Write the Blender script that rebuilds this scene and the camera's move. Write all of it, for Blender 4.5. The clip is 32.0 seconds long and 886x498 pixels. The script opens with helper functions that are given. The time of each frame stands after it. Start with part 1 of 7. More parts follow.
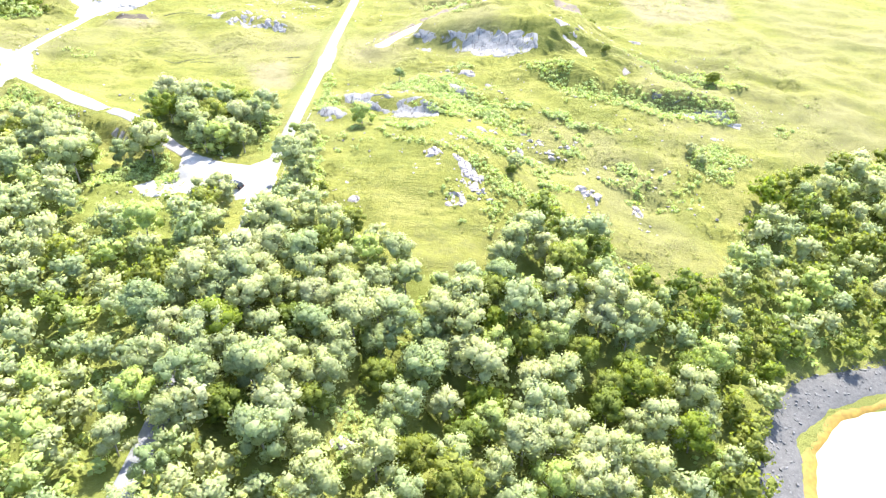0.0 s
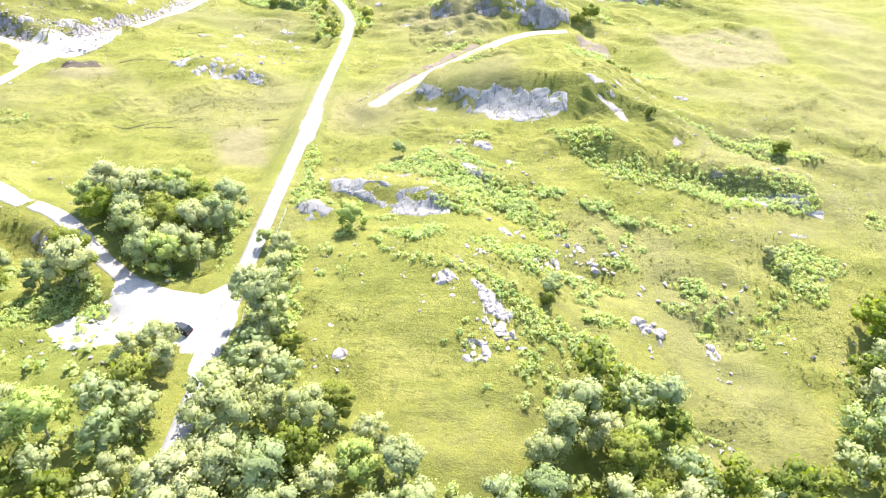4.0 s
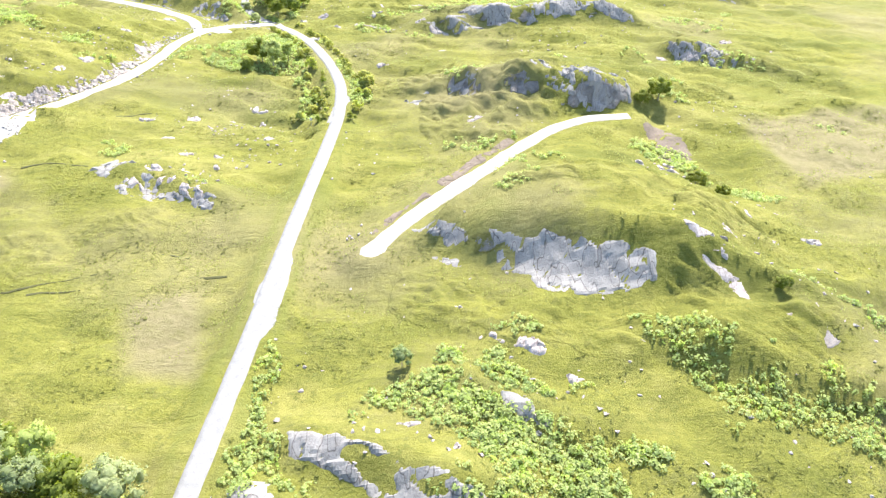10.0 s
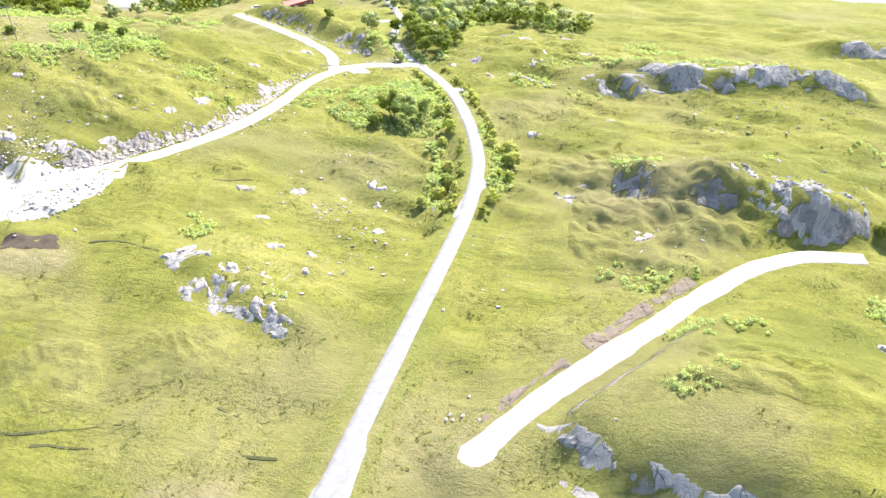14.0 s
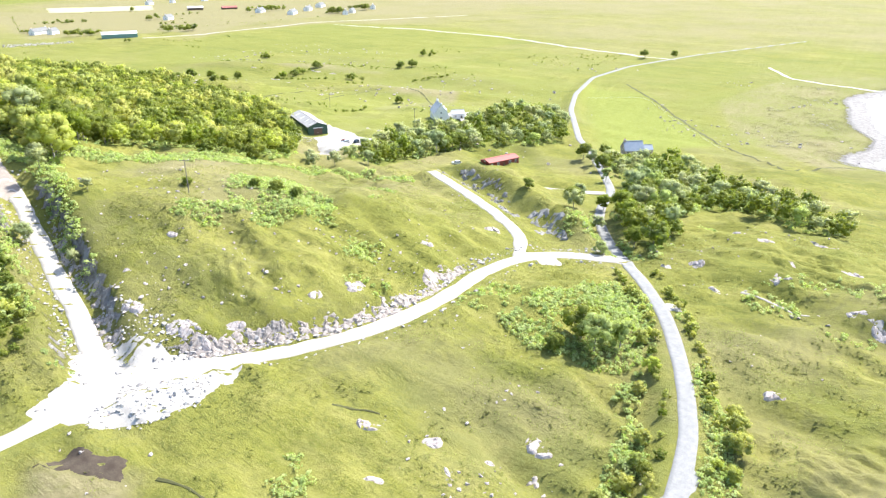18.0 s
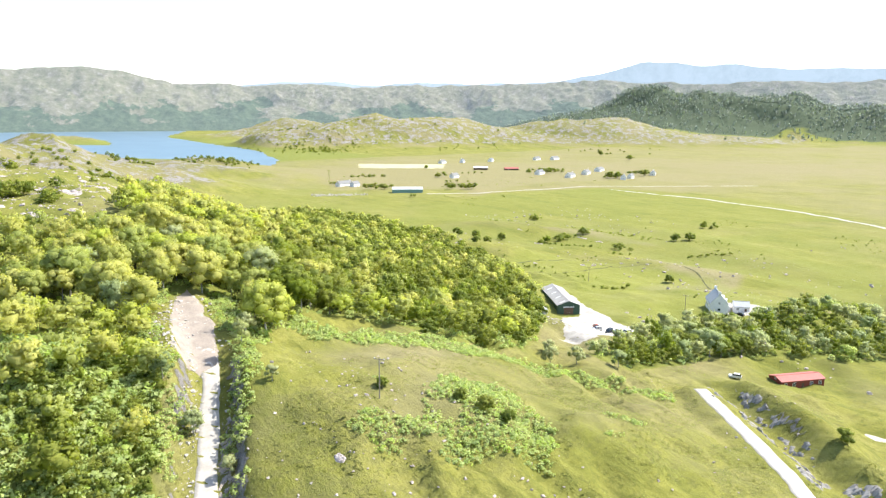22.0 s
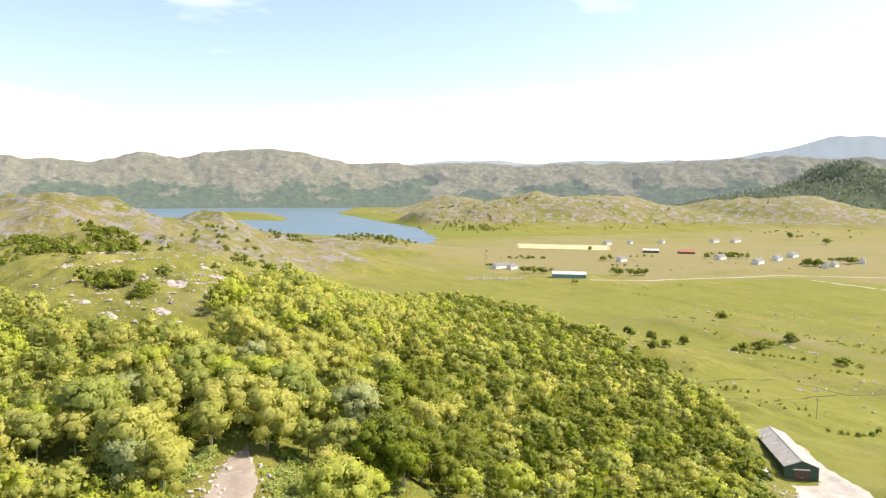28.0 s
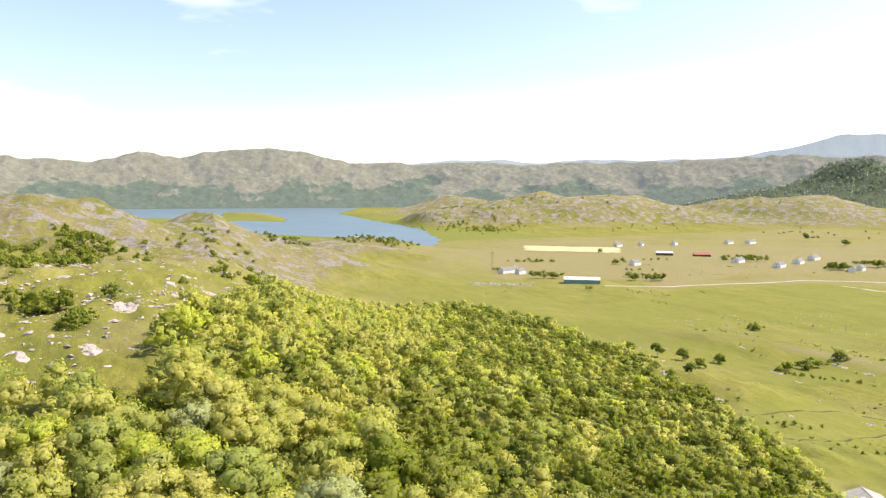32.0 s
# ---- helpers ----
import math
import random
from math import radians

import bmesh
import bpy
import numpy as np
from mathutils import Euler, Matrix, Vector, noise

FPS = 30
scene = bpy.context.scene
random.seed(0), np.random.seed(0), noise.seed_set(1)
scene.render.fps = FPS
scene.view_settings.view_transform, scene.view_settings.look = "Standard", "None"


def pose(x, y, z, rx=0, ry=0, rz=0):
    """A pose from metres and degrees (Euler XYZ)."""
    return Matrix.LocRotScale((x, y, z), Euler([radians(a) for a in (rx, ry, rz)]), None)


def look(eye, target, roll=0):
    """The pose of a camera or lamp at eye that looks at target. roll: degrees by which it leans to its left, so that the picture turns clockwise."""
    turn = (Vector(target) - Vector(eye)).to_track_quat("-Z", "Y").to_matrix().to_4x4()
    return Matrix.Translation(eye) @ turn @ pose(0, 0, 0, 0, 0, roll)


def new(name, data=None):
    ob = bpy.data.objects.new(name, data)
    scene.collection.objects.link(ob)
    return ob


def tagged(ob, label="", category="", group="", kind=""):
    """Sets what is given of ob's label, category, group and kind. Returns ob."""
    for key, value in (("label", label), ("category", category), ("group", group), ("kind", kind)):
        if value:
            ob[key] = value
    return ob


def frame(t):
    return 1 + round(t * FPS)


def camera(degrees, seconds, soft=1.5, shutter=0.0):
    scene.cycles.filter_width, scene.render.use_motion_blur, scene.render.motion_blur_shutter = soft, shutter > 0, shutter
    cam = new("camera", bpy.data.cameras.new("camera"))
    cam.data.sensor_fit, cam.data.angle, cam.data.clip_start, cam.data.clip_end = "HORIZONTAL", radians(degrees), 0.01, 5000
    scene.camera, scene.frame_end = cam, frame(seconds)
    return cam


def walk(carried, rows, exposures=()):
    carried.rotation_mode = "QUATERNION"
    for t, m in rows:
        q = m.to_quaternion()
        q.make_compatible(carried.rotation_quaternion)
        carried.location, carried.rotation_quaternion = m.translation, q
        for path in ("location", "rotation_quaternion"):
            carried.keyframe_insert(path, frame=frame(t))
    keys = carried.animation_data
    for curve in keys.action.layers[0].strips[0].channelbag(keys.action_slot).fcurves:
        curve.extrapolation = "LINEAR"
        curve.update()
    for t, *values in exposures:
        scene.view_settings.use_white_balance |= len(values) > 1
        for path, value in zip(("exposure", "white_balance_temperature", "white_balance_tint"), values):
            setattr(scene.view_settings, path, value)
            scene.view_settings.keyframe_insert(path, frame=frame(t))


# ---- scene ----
cam = camera(64.5, 32.0, 1.3)
METRES, EYE, TILT, LEAN, TURN = 400.0, 78.0, -34.25, 0.5, 0.0
ROWS = [
    (0.0, 0.0, 0.0, 0.0, 0.0, -0.0, 0.0),
    (0.5, -0.0013, 0.0127, 0.009, -0.02, -0.0, 0.03),
    (1.0, -0.0025, 0.0256, 0.018, -0.04, 0.0, 0.05),
    (1.5, -0.0036, 0.0384, 0.0271, -0.06, -0.02, 0.07),
    (2.0, -0.0046, 0.0511, 0.0361, -0.08, -0.02, 0.09),
    (2.5, -0.0055, 0.0638, 0.0451, -0.1, -0.04, 0.1),
    (3.0, -0.0064, 0.0766, 0.054, -0.17, -0.06, 0.17),
    (3.5, -0.0072, 0.0896, 0.0628, -0.19, -0.06, 0.2),
    (5.5, -0.0105, 0.1414, 0.0989, -0.34, -0.02, 0.29),
    (6.0, -0.0111, 0.1544, 0.1078, -0.36, -0.01, 0.3),
    (6.5, -0.0117, 0.1675, 0.1164, -0.39, 0.0, 0.32),
    (7.0, -0.0123, 0.1805, 0.1251, -0.41, -0.01, 0.34),
    (7.5, -0.0128, 0.1937, 0.1336, -0.44, 0.01, 0.35),
    (8.0, -0.0131, 0.2068, 0.1421, -0.46, 0.01, 0.37),
    (8.5, -0.0136, 0.22, 0.1506, -0.49, 0.02, 0.38),
    (9.0, -0.0141, 0.233, 0.1592, -0.52, 0.0, 0.4),
    (9.5, -0.0148, 0.2462, 0.1675, -0.34, 0.02, 0.21),
    (10.0, -0.0151, 0.2592, 0.176, 0.45, 0.01, -0.32),
    (10.5, -0.0157, 0.2722, 0.1845, 1.22, 0.01, -0.87),
    (11.0, -0.0164, 0.2851, 0.1931, 1.96, 0.0, -1.38),
    (11.5, -0.0171, 0.2981, 0.2015, 2.92, 0.03, -2.04),
    (12.0, -0.0184, 0.3105, 0.2107, 4.15, -0.06, -2.91),
    (12.5, -0.0193, 0.3235, 0.2194, 5.69, -0.13, -3.92),
    (13.0, -0.0208, 0.3361, 0.2282, 7.13, -0.22, -4.94),
    (13.5, -0.0226, 0.3487, 0.237, 9.25, -0.41, -6.41),
    (15.5, -0.0339, 0.3984, 0.2716, 18.16, 1.13, -12.29),
    (16.0, -0.0378, 0.4108, 0.28, 20.14, 2.21, -13.54),
    (16.5, -0.0421, 0.4228, 0.2883, 22.09, 3.24, -14.73),
    (17.0, -0.0473, 0.4348, 0.2965, 23.82, 4.3, -15.76),
    (17.5, -0.0526, 0.4459, 0.3038, 25.25, 5.35, -16.6),
    (18.0, -0.0588, 0.4577, 0.3117, 27.0, 6.38, -17.57),
    (18.5, -0.0654, 0.4693, 0.3194, 28.79, 7.39, -18.54),
    (19.0, -0.0728, 0.4809, 0.3269, 30.74, 8.32, -19.57),
    (19.5, -0.0803, 0.4921, 0.3343, 32.96, 9.1, -20.74),
    (20.0, -0.0882, 0.5027, 0.3418, 35.53, 9.71, -22.0),
    (20.5, -0.0968, 0.5132, 0.3491, 38.5, 10.09, -23.38),
    (21.0, -0.1061, 0.5234, 0.3562, 41.73, 10.33, -24.83),
    (21.5, -0.1153, 0.5335, 0.3632, 45.13, 10.44, -26.24),
    (22.0, -0.1257, 0.5427, 0.3699, 48.56, 10.45, -27.59),
    (22.5, -0.1364, 0.5518, 0.3764, 52.31, 10.23, -28.87),
    (23.0, -0.1472, 0.5603, 0.3826, 56.32, 9.8, -30.1),
    (23.5, -0.1587, 0.5687, 0.3883, 60.41, 9.27, -31.15),
    (24.0, -0.1708, 0.5765, 0.3939, 62.56, 9.5, -31.65),
    (24.5, -0.1839, 0.5836, 0.3989, 62.59, 9.7, -31.65),
    (25.0, -0.1972, 0.5903, 0.4036, 62.62, 9.69, -31.64),
    (25.5, -0.2108, 0.5967, 0.408, 62.65, 9.69, -31.64),
    (27.5, -0.2684, 0.6199, 0.4238, 62.86, 9.57, -31.61),
    (28.0, -0.2829, 0.6251, 0.4274, 62.92, 9.53, -31.63),
    (28.5, -0.2976, 0.6304, 0.4309, 62.99, 9.49, -31.62),
    (29.0, -0.3125, 0.6355, 0.4342, 63.04, 9.45, -31.61),
    (29.5, -0.3277, 0.6402, 0.4378, 63.08, 9.41, -31.65),
    (30.0, -0.3428, 0.6444, 0.441, 63.11, 9.38, -31.65),
    (30.5, -0.3578, 0.6488, 0.444, 63.14, 9.36, -31.64),
    (31.0, -0.3732, 0.6532, 0.4469, 63.16, 9.36, -31.63),
    (31.5, -0.3883, 0.6576, 0.4499, 63.17, 9.37, -31.6),
    (32.0, -0.4032, 0.6621, 0.453, 63.18, 9.37, -31.58),
]

walk(cam, [(t, pose(0, 0, EYE, TILT, LEAN, TURN) @ pose(METRES * x, METRES * y, METRES * z, 90 + pitch, roll, yaw)) for t, x, y, z, yaw, pitch, roll in ROWS],
     [(0.0, 2.31, 6100, 11), (5.0, 2.04, 6400, 10), (14.0, 1.84, 6450, 9), (18.0, 1.7, 6250, 8), (20.0, 1.63, 6250, 7), (22.0, 1.5, 6500, 7), (24.0, 1.26, 7150, 9), (26.0, 1.16, 7400, 12), (32.0, 1.13, 7400, 12)])

# ---- light: high summer sun ahead of the first view, clear sky with thin cloud ----
SUN_AZ, SUN_EL = 18.0, 50.0          # degrees to the right of +y, above the horizon
world = bpy.data.worlds.new("sky")
scene.world = world
world.use_nodes = True
wn, wl = world.node_tree.nodes, world.node_tree.links
sky = wn.new("ShaderNodeTexSky")
sky.sky_type, sky.sun_disc = "NISHITA", False
sky.sun_elevation, sky.sun_rotation = radians(SUN_EL), radians(SUN_AZ)
sky.air_density, sky.dust_density, sky.ozone_density = 1.0, 1.5, 1.5
wn["Background"].inputs[1].default_value = 0.125
wc = wn.new("ShaderNodeTexCoord")
wm = wn.new("ShaderNodeMapping")
wm.inputs["Scale"].default_value = (1.6, 1.6, 7.0)
wm.inputs["Rotation"].default_value, wm.inputs["Location"].default_value = (0, 0, -0.26), (0, 0, -0.4)
wl.new(wc.outputs["Generated"], wm.inputs["Vector"])
wz = wn.new("ShaderNodeTexNoise")
wz.inputs["Scale"].default_value, wz.inputs["Detail"].default_value = 1.5, 5.0
wl.new(wm.outputs[0], wz.inputs["Vector"])
wr = wn.new("ShaderNodeMapRange")
wr.inputs[1].default_value, wr.inputs[2].default_value, wr.inputs[4].default_value = 0.60, 0.76, 0.6
wl.new(wz.outputs[0], wr.inputs[0])
# thin bright cloud low over the horizon, thicker towards the sun
ws = wn.new("ShaderNodeSeparateXYZ")
wl.new(wc.outputs["Generated"], ws.inputs[0])
wy = wn.new("ShaderNodeMath")
wy.operation = "MULTIPLY_ADD"
wl.new(ws.outputs[1], wy.inputs[0])
wy.inputs[1].default_value = -0.10
wl.new(ws.outputs[2], wy.inputs[2])
wh = wn.new("ShaderNodeMapRange")
wh.interpolation_type = "SMOOTHSTEP"
for _k, _v in zip((1, 2, 3, 4), (-0.07, 0.115, 0.92, 0.0)):
    wh.inputs[_k].default_value = _v
wl.new(wy.outputs[0], wh.inputs[0])
wq = wn.new("ShaderNodeMath")
wq.operation = "MAXIMUM"
wl.new(wr.outputs[0], wq.inputs[0])
wl.new(wh.outputs[0], wq.inputs[1])
wx = wn.new("ShaderNodeMix")
wx.data_type = "RGBA"
wl.new(wq.outputs[0], wx.inputs[0])
wl.new(sky.outputs[0], wx.inputs[6])
wx.inputs[7].default_value = (7.5, 7.7, 8.0, 1)
wl.new(wx.outputs[2], wn["Background"].inputs[0])
lamp = bpy.data.lights.new("sun", "SUN")
lamp.energy, lamp.angle, lamp.color = 3.6, radians(0.6), (1.0, 0.95, 0.86)
sun = new("sun", lamp)
_a, _e = radians(SUN_AZ), radians(SUN_EL)
SUN_DIR = Vector((math.sin(_a) * math.cos(_e), math.cos(_a) * math.cos(_e), math.sin(_e)))
sun.matrix_world = look(SUN_DIR * 300, (0, 0, 0))


# ---- materials ----
def material(name, rough=0.9, spec=0.25):
    m = bpy.data.materials.new(name)
    m.use_nodes = True
    b = m.node_tree.nodes["Principled BSDF"]
    b.inputs["Roughness"].default_value, b.inputs["Specular IOR Level"].default_value = rough, spec
    return m, m.node_tree.nodes, m.node_tree.links, b


def coords(n, l, obj=True):
    tc = n.new("ShaderNodeTexCoord" if obj else "ShaderNodeNewGeometry")
    return tc.outputs["Object" if obj else "Position"]


def noise_node(n, l, vec, scale, detail=4.0, rough=0.6):
    t = n.new("ShaderNodeTexNoise")
    t.inputs["Scale"].default_value, t.inputs["Detail"].default_value, t.inputs["Roughness"].default_value = scale, detail, rough
    l.new(vec, t.inputs["Vector"])
    return t.outputs[0]


def ramp(n, l, fac, stops):
    r = n.new("ShaderNodeValToRGB")
    e = r.color_ramp.elements
    while len(e) < len(stops):
        e.new(0.5)
    for k, (p, c) in zip(e, stops):
        k.position, k.color = p, (*c, 1)
    l.new(fac, r.inputs[0])
    return r.outputs[0]


def mix(n, l, fac, a, b, mode="MIX"):
    m = n.new("ShaderNodeMix")
    m.data_type, m.blend_type = "RGBA", mode
    for s, v in ((0, fac), (6, a), (7, b)):
        if isinstance(v, (int, float)):
            m.inputs[s].default_value = v
        elif isinstance(v, tuple):
            m.inputs[s].default_value = (*v, 1)
        else:
            l.new(v, m.inputs[s])
    return m.outputs[2]


def span(n, l, v, a, b, lo=0.0, hi=1.0):
    r = n.new("ShaderNodeMapRange")
    for k, x in zip((1, 2, 3, 4), (a, b, lo, hi)):
        r.inputs[k].default_value = x
    l.new(v, r.inputs[0])
    return r.outputs[0]


def bump(n, l, b, h, strength, dist):
    k = n.new("ShaderNodeBump")
    k.inputs["Strength"].default_value, k.inputs["Distance"].default_value = strength, dist
    l.new(h, k.inputs["Height"])
    l.new(k.outputs[0], b.inputs["Normal"])


def two_tone(name, a, b, scale, rough=0.85, spec=0.25, relief=0.0, c=None, cracks=0.0):
    """A surface in two colours mixed by noise at two scales, with fine relief; cracks: scale of dark joints."""
    m, n, l, s = material(name, rough, spec)
    v = coords(n, l)
    big, fine = noise_node(n, l, v, scale), noise_node(n, l, v, scale * 9, 3)
    col = ramp(n, l, big, [(0.32, a), (0.68, b)])
    col = mix(n, l, span(n, l, fine, 0.4, 0.75, 0, 0.5), col, c or tuple(x * 0.6 for x in a))
    if cracks:
        mp = n.new("ShaderNodeMapping")
        mp.inputs["Rotation"].default_value, mp.inputs["Scale"].default_value = (0.1, 0.2, 0.9), (0.9, 0.3, 0.4)
        l.new(v, mp.inputs["Vector"])
        for sc, deep in ((cracks, 0.4), (cracks * 2.7, 0.74)):
            joint = ramp(n, l, noise_node(n, l, mp.outputs[0], sc, 1.5, 0.45), [(0.486, (1, 1, 1)), (0.498, (deep, deep * 0.95, deep * 0.92)), (0.502, (deep, deep * 0.95, deep * 0.92)), (0.514, (1, 1, 1))])
            col = mix(n, l, 1.0, col, joint, "MULTIPLY")
    l.new(col, s.inputs["Base Color"])
    if relief:
        bump(n, l, s, fine, 0.6, relief)
    return m


def leaf_material(name, dark, light, through_col, thin=0.45, grain=2.4):
    """Foliage: a tint for each spray of leaves and for each plant, a leafy grain and relief, light coming through."""
    m, n, l, s = material(name, 0.6, 0.22)
    g = n.new("ShaderNodeNewGeometry")
    at = n.new("ShaderNodeAttribute")
    at.attribute_name = "tint"
    oi = n.new("ShaderNodeObjectInfo")
    col = ramp(n, l, g.outputs["Random Per Island"], [(0.0, dark), (1.0, light)])
    add = n.new("ShaderNodeMath")
    add.operation = "ADD"
    l.new(at.outputs["Fac"], add.inputs[0])
    l.new(oi.outputs["Random"], add.inputs[1])
    fr = n.new("ShaderNodeMath")
    fr.operation = "FRACT"
    l.new(add.outputs[0], fr.inputs[0])
    var = ramp(n, l, fr.outputs[0], [(0.0, (0.72, 0.82, 0.7)), (0.25, (0.9, 0.95, 0.9)), (0.5, (1.0, 1.0, 0.86)), (0.7, (1.08, 1.06, 1.08)), (0.88, (0.94, 1.0, 0.8)), (0.95, (0.98, 1.08, 0.62)), (1.0, (1.0, 1.1, 0.62))])
    col = mix(n, l, 1.0, col, var, "MULTIPLY")
    leafy = noise_node(n, l, coords(n, l), grain, 5, 0.75)
    # varied leaf tone; the darker flecks partly paint in shade between leaves
    col = mix(n, l, 1.0, col, ramp(n, l, leafy, [(0.36, (0.74, 0.78, 0.7)), (0.5, (0.97, 0.98, 0.95)), (0.66, (1.15, 1.14, 1.12))]), "MULTIPLY")
    l.new(col, s.inputs["Base Color"])
    bump(n, l, s, leafy, 0.6, 0.4)
    tr = n.new("ShaderNodeBsdfTranslucent")
    tcol = mix(n, l, 1.0, col, through_col, "MULTIPLY")
    l.new(tcol, tr.inputs[0])
    ad = n.new("ShaderNodeMixShader")
    ad.inputs[0].default_value = thin
    l.new(s.outputs[0], ad.inputs[1])
    l.new(tr.outputs[0], ad.inputs[2])
    l.new(ad.outputs[0], n["Material Output"].inputs[0])
    return m


M_LEAF = leaf_material("birch_leaves", (0.335, 0.355, 0.185), (0.425, 0.44, 0.25), (1.5, 1.5, 1.0))
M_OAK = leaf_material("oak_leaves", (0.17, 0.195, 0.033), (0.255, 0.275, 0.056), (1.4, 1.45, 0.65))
# paler, yellower leaf tone: sunlight on the hill wood put into the colour
M_SUNLIT_LEAF = leaf_material("sunlit_tone_leaves", (0.4, 0.398, 0.12), (0.485, 0.475, 0.17), (1.4, 1.4, 0.7), 0.5)
M_FERN = leaf_material("bracken_fronds", (0.32, 0.37, 0.13), (0.45, 0.49, 0.22), (1.4, 1.5, 0.9), 0.42, 4.0)
# needle green greyed and blued to put distance haze into the colour
M_FIR = leaf_material("hazed_conifer_needles", (0.24, 0.265, 0.255), (0.30, 0.32, 0.31), (1.2, 1.3, 1.0), 0.3, 0.5)
M_EARTH = two_tone("stony_earth", (0.30, 0.25, 0.21), (0.20, 0.165, 0.14), 0.4, 0.95, relief=0.05, c=(0.38, 0.34, 0.30))
M_BARK = two_tone("birch_bark", (0.42, 0.40, 0.36), (0.14, 0.12, 0.10), 3.0, relief=0.02)
M_ROCK = two_tone("grey_gneiss", (0.305, 0.29, 0.275), (0.21, 0.197, 0.187), 0.35, 0.9, relief=0.12, cracks=0.5, c=(0.19, 0.18, 0.175))
M_SHORE_ROCK = two_tone("dark_shore_stone", (0.14, 0.135, 0.13), (0.075, 0.072, 0.07), 1.2, 0.8, relief=0.06, c=(0.24, 0.23, 0.22))
M_PALE_ROCK = two_tone("lichened_rock", (0.50, 0.45, 0.425), (0.33, 0.28, 0.265), 1.1, 0.9, relief=0.08, cracks=0.9, c=(0.17, 0.125, 0.11))
M_RUBBLE = two_tone("broken_stone", (0.48, 0.45, 0.42), (0.32, 0.29, 0.27), 2.0, 0.95, relief=0.04)
M_TARMAC = two_tone("worn_tarmac", (0.235, 0.23, 0.226), (0.17, 0.167, 0.167), 0.8, 0.85, relief=0.01, c=(0.32, 0.31, 0.30))
M_GRAVEL = two_tone("pale_crushed_stone", (0.455, 0.425, 0.39), (0.32, 0.295, 0.268), 0.35, 0.95, relief=0.03, c=(0.27, 0.24, 0.21))
M_TRODDEN = two_tone("trodden_grey_gravel", (0.36, 0.33, 0.31), (0.27, 0.245, 0.225), 0.5, 0.95, relief=0.03, c=(0.20, 0.175, 0.15))
M_SAND = two_tone("wet_sand", (0.55, 0.50, 0.43), (0.42, 0.38, 0.32), 0.05, 0.5, relief=0.02)

M_GROUND, n, l, s = material("moor_grass", 0.95, 0.1)
v = coords(n, l)
at = n.new("ShaderNodeAttribute")
at.attribute_name = "cover"
sep = n.new("ShaderNodeSeparateColor")
l.new(at.outputs["Color"], sep.inputs[0])
n1, n2, n3 = noise_node(n, l, v, 0.05, 8, 0.65), noise_node(n, l, v, 0.45, 6, 0.75), noise_node(n, l, v, 2.6, 5, 0.8)
mp = n.new("ShaderNodeMapping")
mp.inputs["Rotation"].default_value, mp.inputs["Scale"].default_value = (0, 0, 0.3), (0.35, 1.5, 1)
l.new(v, mp.inputs["Vector"])
n4 = noise_node(n, l, mp.outputs[0], 0.16, 6, 0.7)
grass = ramp(n, l, n1, [(0.3, (0.156, 0.161, 0.032)), (0.5, (0.2, 0.196, 0.042)), (0.7, (0.242, 0.224, 0.067))])
grass = mix(n, l, span(n, l, n4, 0.5, 0.62, 0, 0.75), grass, (0.132, 0.138, 0.027))
grass = mix(n, l, span(n, l, n2, 0.5, 0.6, 0, 0.75), grass, (0.115, 0.12, 0.026))
grass = mix(n, l, span(n, l, n3, 0.53, 0.72, 0, 0.75), grass, (0.29, 0.271, 0.104))
n5 = noise_node(n, l, v, 1.15, 4, 0.7)
grass = mix(n, l, span(n, l, n5, 0.50, 0.66, 0, 0.42), grass, (0.098, 0.105, 0.024))
mq = n.new("ShaderNodeMapping")
mq.inputs["Rotation"].default_value, mq.inputs["Scale"].default_value = (0, 0, 0.5), (0.5, 1.6, 1)
l.new(v, mq.inputs["Vector"])
n6 = noise_node(n, l, mq.outputs[0], 0.022, 9, 0.78)
grass = mix(n, l, span(n, l, n6, 0.5, 0.6, 0, 0.6), grass, (0.10, 0.112, 0.024))
grass = mix(n, l, span(n, l, n6, 0.46, 0.36, 0, 0.55), grass, (0.273, 0.251, 0.084))
straw = ramp(n, l, n2, [(0.35, (0.238, 0.204, 0.11)), (0.65, (0.178, 0.16, 0.073))])
green = ramp(n, l, n2, [(0.35, (0.125, 0.14, 0.026)), (0.65, (0.185, 0.195, 0.05))])
bare = ramp(n, l, n2, [(0.35, (0.32, 0.30, 0.285)), (0.65, (0.18, 0.165, 0.155))])
def masked(ch, off):
    a = n.new("ShaderNodeMath")
    a.operation = "MULTIPLY_ADD"
    l.new(n2, a.inputs[0])
    a.inputs[1].default_value, a.inputs[2].default_value = 0.9, -0.45
    b = n.new("ShaderNodeMath")
    l.new(a.outputs[0], b.inputs[0])
    l.new(sep.outputs[ch], b.inputs[1])
    return span(n, l, b.outputs[0], 0.5 - off, 0.5 + off)
col = mix(n, l, masked(0, 0.35), grass, straw)
col = mix(n, l, masked(1, 0.25), col, green)
# floor of the far forest, its colour lightened a little for haze
col = mix(n, l, span(n, l, sep.outputs[1], 0.965, 1.0), col, (0.07, 0.09, 0.055))
nb = noise_node(n, l, v, 0.05, 9, 0.78)
rk = n.new("ShaderNodeMath")
rk.operation = "MULTIPLY_ADD"
l.new(nb, rk.inputs[0])
rk.inputs[1].default_value = 1.5
l.new(sep.outputs[2], rk.inputs[2])
pasture = ramp(n, l, n2, [(0.35, (0.158, 0.18, 0.035)), (0.65, (0.21, 0.222, 0.055))])
col = mix(n, l, at.outputs["Alpha"], col, pasture)
col = mix(n, l, span(n, l, rk.outputs[0], 1.2, 1.27), col, bare)
l.new(col, s.inputs["Base Color"])
